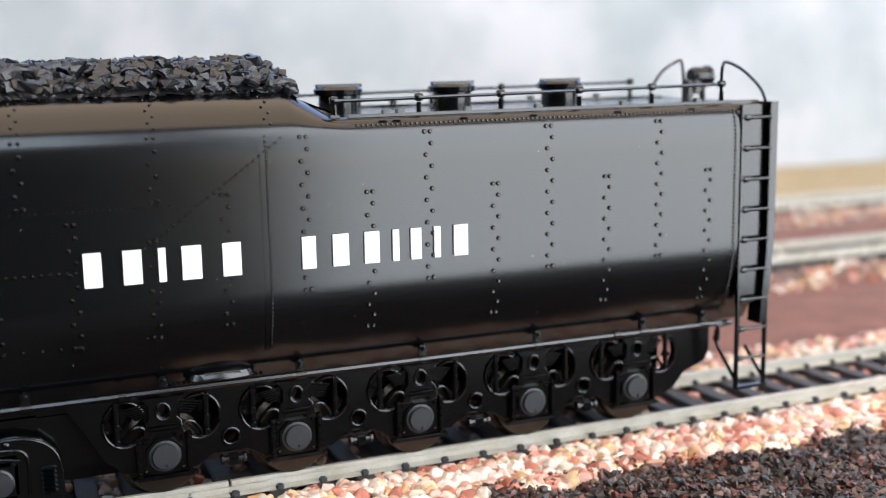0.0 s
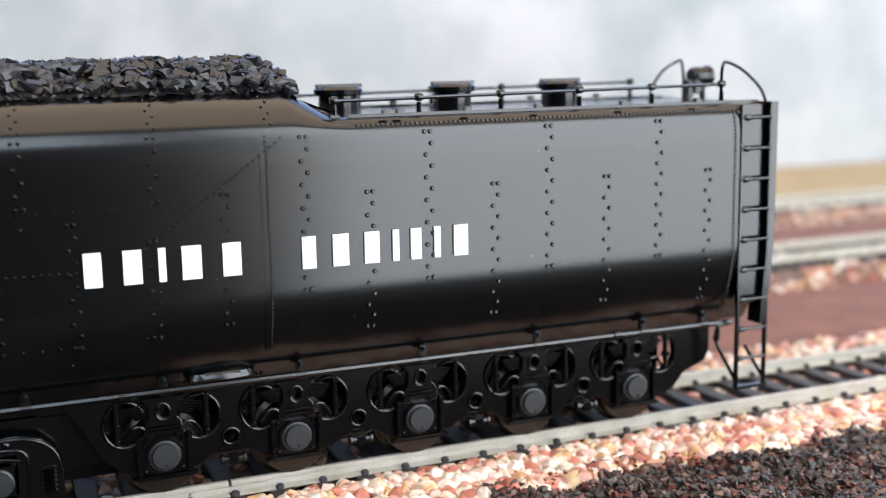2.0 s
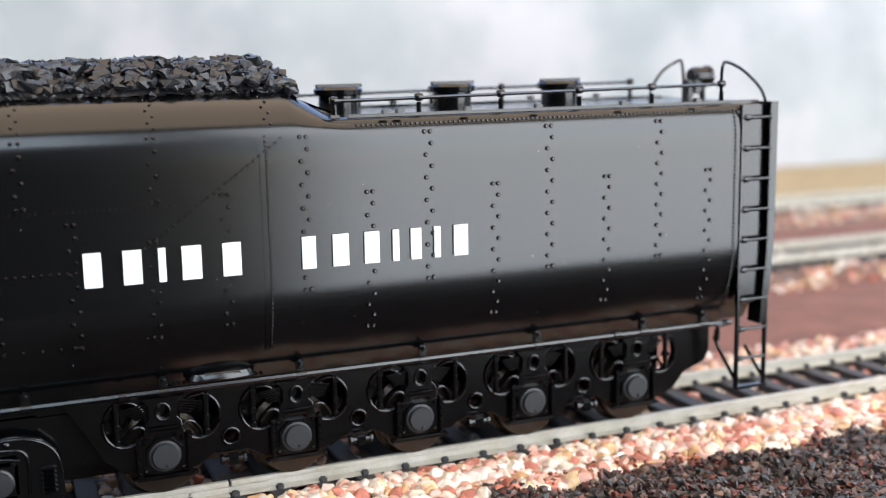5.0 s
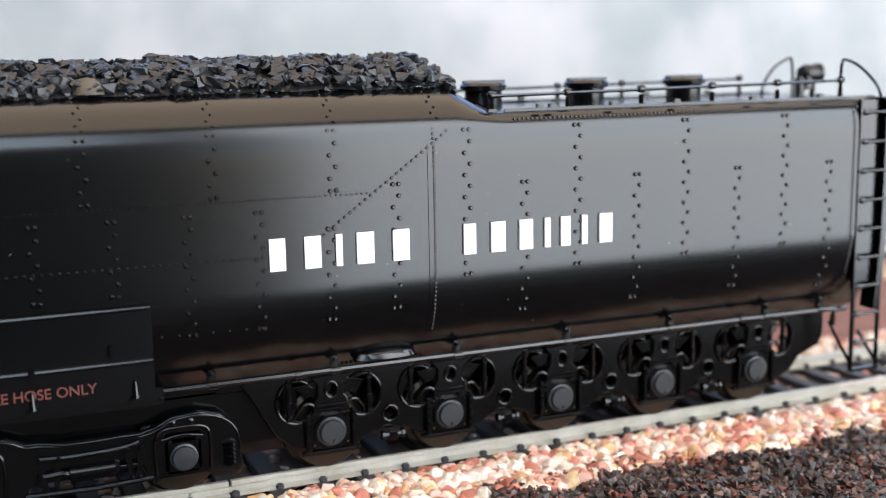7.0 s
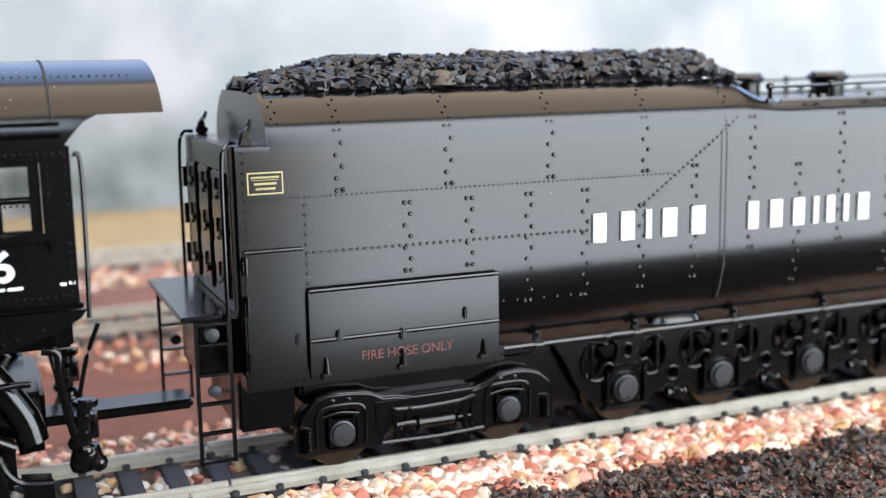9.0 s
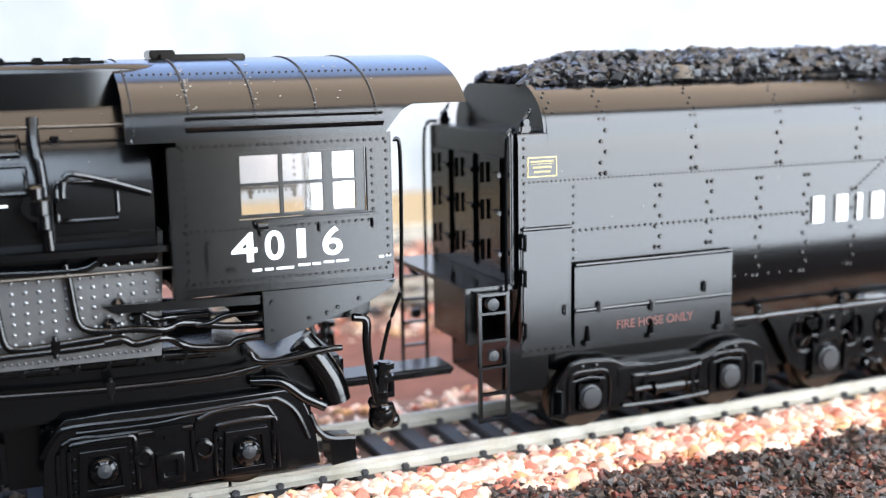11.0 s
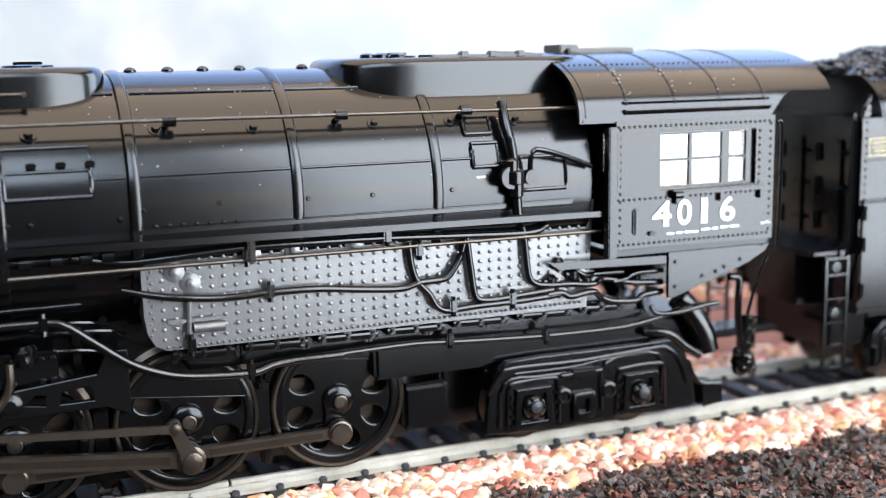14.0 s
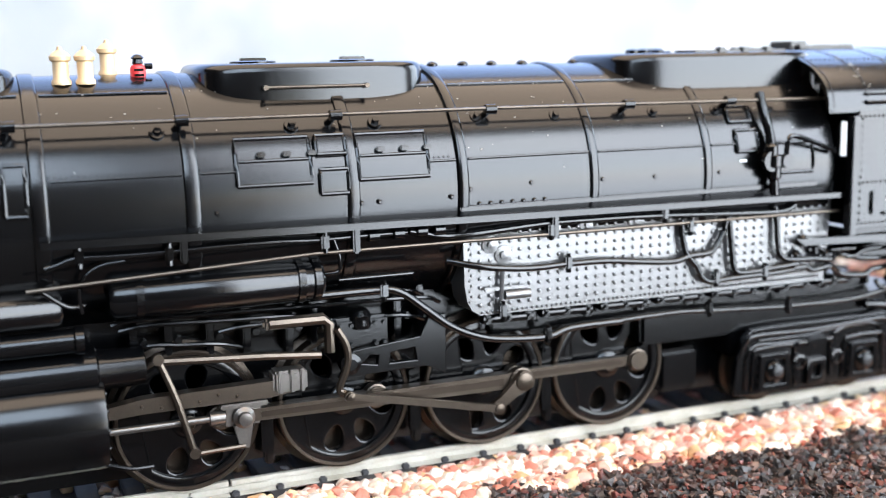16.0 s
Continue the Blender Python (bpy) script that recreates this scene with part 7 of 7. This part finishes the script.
    for y, z in ((-4, 40), (3, 43), (-2, 46), (5, 38)):
        lathe(bm, [(0.9, -86.6), (1.0, -86.0), (0.3, -85.8)], (0, y, z), "X", 12)
    part("backhead", bm, FRAME, cab)
    bm = empty_bm()
    box(bm, -90, -61.5, -18.8, 18.8, 28.6, 29.6, 0.1)
    part("cab_floor", bm, FRAME, cab)


build_loco()


# ---- track ----
def build_track():
    for c, name in zip(TRACKS, ("main", "second", "third")):
        tk = thing("railway_track", "nickel silver model rails on brown ties in pink ballast" if c == 0 else "model railway track in pale ballast behind", "track", "parallel tracks")
        for s in (-1, 1):
            y = c + s * 8.65
            sec = [(-1.35, -1.95), (-1.35, -1.75), (-0.25, -1.55), (-0.2, -0.75), (-0.42, -0.6), (-0.42, -0.08), (-0.34, 0), (0.34, 0), (0.42, -0.08), (0.42, -0.6), (0.2, -0.75), (0.25, -1.55), (1.35, -1.75), (1.35, -1.95)]
            cuts = [(-900, 28.9), (29.35, 900)] if c == 0 else [(-1000, 1300)]
            for x0, x1 in cuts:
                bm = empty_bm()
                loft(bm, [[(x, y + a, z) for a, z in sec] for x in (x0, x1)], closed=True)
                part("rail", bm, RAIL, tk, smooth=30)
            if c == 0:
                bm = empty_bm()
                box(bm, 23.5, 34.5, y - 0.62, y + 0.62, -1.6, -0.8, 0.1)
                part("rail_joiner", bm, RAIL, tk)
        bm = empty_bm()
        box(bm, -1.5, 1.5, -15.2, 15.2, -3.6, -2.0, 0.18)
        tie_me = None
        x0, x1 = (-220, 420) if c == 0 else (-160, 720)
        k = 0
        x = 54.94 - 6.32 * int((54.94 - x0) / 6.32)
        while x < x1:
            if tie_me is None:
                t = part("tie", bm, TIE, tk)
                tie_me = t.data
            else:
                t = new("tie", tie_me)
                t.parent = tk
            t.location = (x * MM, c * MM, 0)
            x += 6.32
        # spike plates clamp the rail foot at each tie
        if c == 0:
            bm = empty_bm()
            for s in (-1, 1):
                for o in (-1, 1):
                    yy = s * 8.65 + o * 1.25
                    box(bm, -0.55, 0.55, yy - 0.45, yy + 0.45, -2.05, -1.15, 0.2)
            me = None
            x = 54.94 - 6.32 * int((54.94 - x0) / 6.32)
            while x < 300:
                if me is None:
                    p = part("rail_clip", bm, TIE, tk)
                    me = p.data
                else:
                    p = new("rail_clip", me)
                    p.parent = tk
                p.location = (x * MM, 0, 0)
                x += 6.32


build_track()


# ---- loose ballast and crumbs ----
def pebble(rng, r, flat=0.8, pts=12):
    bm = empty_bm()
    vs = [bm.verts.new(Vector((rng.gauss(0, 1), rng.gauss(0, 1), rng.gauss(0, 1))).normalized() * r * rng.uniform(0.82, 1.12)) for _ in range(pts)]
    for v in vs:
        v.co.z *= flat
    h = bmesh.ops.convex_hull(bm, input=vs)
    bad = [v for v in bm.verts if not v.link_faces]
    bmesh.ops.delete(bm, geom=bad, context="VERTS")
    return bm


def scatter(name, label, shapes, places, material, rng, category, smooth=0):
    """Many small pieces in one mesh."""
    verts, faces = [], []
    for x, y, z, r in places:
        vs, fs = shapes[rng.randrange(len(shapes))]
        rot = Euler((rng.uniform(0, 0.9), rng.uniform(0, 0.9), rng.uniform(0, 6.28))).to_matrix()
        o = len(verts)
        for v in vs:
            w = rot @ v * r
            verts.append(((x + w.x) * MM, (y + w.y) * MM, (z + w.z) * MM))
        faces += [[o + i for i in f] for f in fs]
    me = bpy.data.meshes.new(name)
    me.from_pydata(verts, [], faces)
    me.materials.append(material)
    if smooth:
        me.shade_smooth()
        me.set_sharp_from_angle(angle=radians(smooth))
    return tagged(new(name, me), label, category, kind="stuff")


def shapes_of(rng, count, flat, pts):
    out = []
    for _ in range(count):
        bm = pebble(rng, 1.0, flat, pts)
        out.append(([v.co.copy() for v in bm.verts], [[v.index for v in f.verts] for f in bm.faces]))
        bm.free()
    return out


def build_ballast():
    rng = random.Random(11)
    hi = []
    for _ in range(14):
        bm = pebble(rng, 1.0, 0.8, 16)
        bm.verts.index_update()
        es = [e for e in bm.edges]
        bmesh.ops.bevel(bm, geom=es, offset=0.16, segments=1, affect="EDGES", clamp_overlap=True)
        bm.verts.index_update()
        hi.append(([v.co.copy() for v in bm.verts], [[v.index for v in f.verts] for f in bm.faces]))
        bm.free()
    lo = []
    for _ in range(12):
        bm = pebble(rng, 1.0, 0.8, 10)
        bm.verts.index_update()
        lo.append(([v.co.copy() for v in bm.verts], [[v.index for v in f.verts] for f in bm.faces]))
        bm.free()
    # nearest shoulder: separate stones
    near, rest = [], []
    def y_soil(x):
        return -21.3 - 0.02 * abs(x - 90) - 0.05 * max(0, x - 105) + 2.0 * noise.noise(Vector((x * 0.05, 7, 0)))
    tries = [(rng.uniform(26, 230), -10.3 - 17 * rng.random() ** 1.05) for _ in range(7600)]
    for x, y in tries:
        if y < y_soil(x) - rng.uniform(0, 2.5):
            continue
        z = bed_height(y) + rng.uniform(-0.4, 0.9)
        r = rng.choice((1.0, 1.25, 1.5, 1.75, 2.0))
        if y > -15.8:
            d = abs((x - 54.94 + 3.16) % 6.32 - 3.16)
            z = -2.9 + rng.uniform(-0.5, 0.25)
            if d < 1.7:
                if y > -12.6:
                    continue
                z = -2.3 + rng.uniform(-0.2, 0.2)
                r *= 0.75
            elif y > -11.8:
                r *= 0.75
        (near if 35 < x < 135 and y < -14 and len(near) < 290 else rest).append((x, y, z, r))
    for _ in range(5200):
        x, y = rng.uniform(-120, 330), rng.uniform(-7.5, 36)
        d = abs((x - 54.94 + 3.16) % 6.32 - 3.16)
        if abs(abs(y) - 8.65) < 1.6 or (abs(y) < 12.5 and d < 1.7):
            continue
        rest.append((x, y, bed_height(y) - 0.3 + rng.uniform(-0.5, 0.3) - (0.1 if abs(y) < 15 else 0), rng.uniform(0.8, 1.4)))
    bal = scatter("ballast", "pink, cream and orange crushed stone ballast along the rails", hi, rest, STONE, rng, "ballast", 35)
    meshes = []
    for vs, fs in hi:
        me = bpy.data.meshes.new("stone")
        me.from_pydata([v * MM for v in vs], [], fs)
        me.materials.append(STONE_OB)
        me.shade_smooth()
        me.set_sharp_from_angle(angle=radians(35))
        meshes.append(me)
    for x, y, z, r in near:
        ob = new("stone", meshes[rng.randrange(len(meshes))])
        ob.parent = bal
        ob.location, ob.scale = (x * MM, y * MM, z * MM), (r, r, r)
        ob.rotation_euler = (rng.uniform(0, 0.9), rng.uniform(0, 0.9), rng.uniform(0, 6.28))
    far = []
    for c in TRACKS[1:]:
        for _ in range(7000):
            x, y = rng.uniform(-250, 720), c + rng.uniform(-27, 27)
            if abs(abs(y - c) - 8.65) < 1.5:
                continue
            far.append((x, y, bed_height(y) + rng.uniform(-0.9, 0.5) - (0.6 if abs(y - c) < 15 else 0), rng.uniform(1.1, 1.9)))
    scatter("far_ballast", "pale pink crushed stone along the tracks behind", lo, far, STONE, rng, "ballast")
    # dark crumbs in front
    chips = []
    for _ in range(12):
        bm = pebble(rng, 1.0, 0.8, 9)
        bm.verts.index_update()
        chips.append(([v.co.copy() for v in bm.verts], [[v.index for v in f.verts] for f in bm.faces]))
        bm.free()
    crumbs = []
    for _ in range(30000):
        x, y = rng.uniform(12, 215), rng.uniform(-62, -17)
        edge = y_soil(x) + 1.5
        if y > edge + rng.uniform(-0.5, 2.0):
            continue
        z = bed_height(y) + 0.3 + 1.4 * noise.noise(Vector((x * 0.13, y * 0.13, 1))) + 0.8 * noise.noise(Vector((x * 0.5, y * 0.5, 4))) + 0.5 * min(1, max(0, (edge - y) / 8)) + rng.uniform(-0.2, 0.3)
        crumbs.append((x, y, z, rng.choice((0.25, 0.3, 0.4, 0.5, 0.65, 0.95))))
    red = []
    for _ in range(900):
        x = rng.uniform(60, 190)
        y = y_soil(x) + rng.gauss(0.6, 1.3)
        red.append((x, y, bed_height(y) + 0.9 + rng.uniform(-0.4, 0.5), rng.choice((0.25, 0.4, 0.55, 0.8))))
    scatter("red_soil", "red-brown soil crumbs along the ballast edge", chips, red, RED_CRUMB, rng, "soil")
    scatter("dark_soil", "coarse dark brown soil crumbs with reddish bits", chips, crumbs, CRUMB, rng, "soil")


build_ballast()


# ---- movement ----
def motions():
    for ob, f in KEYED:
        walk(ob, [(t, f(t)) for t in TIMES])


motions()
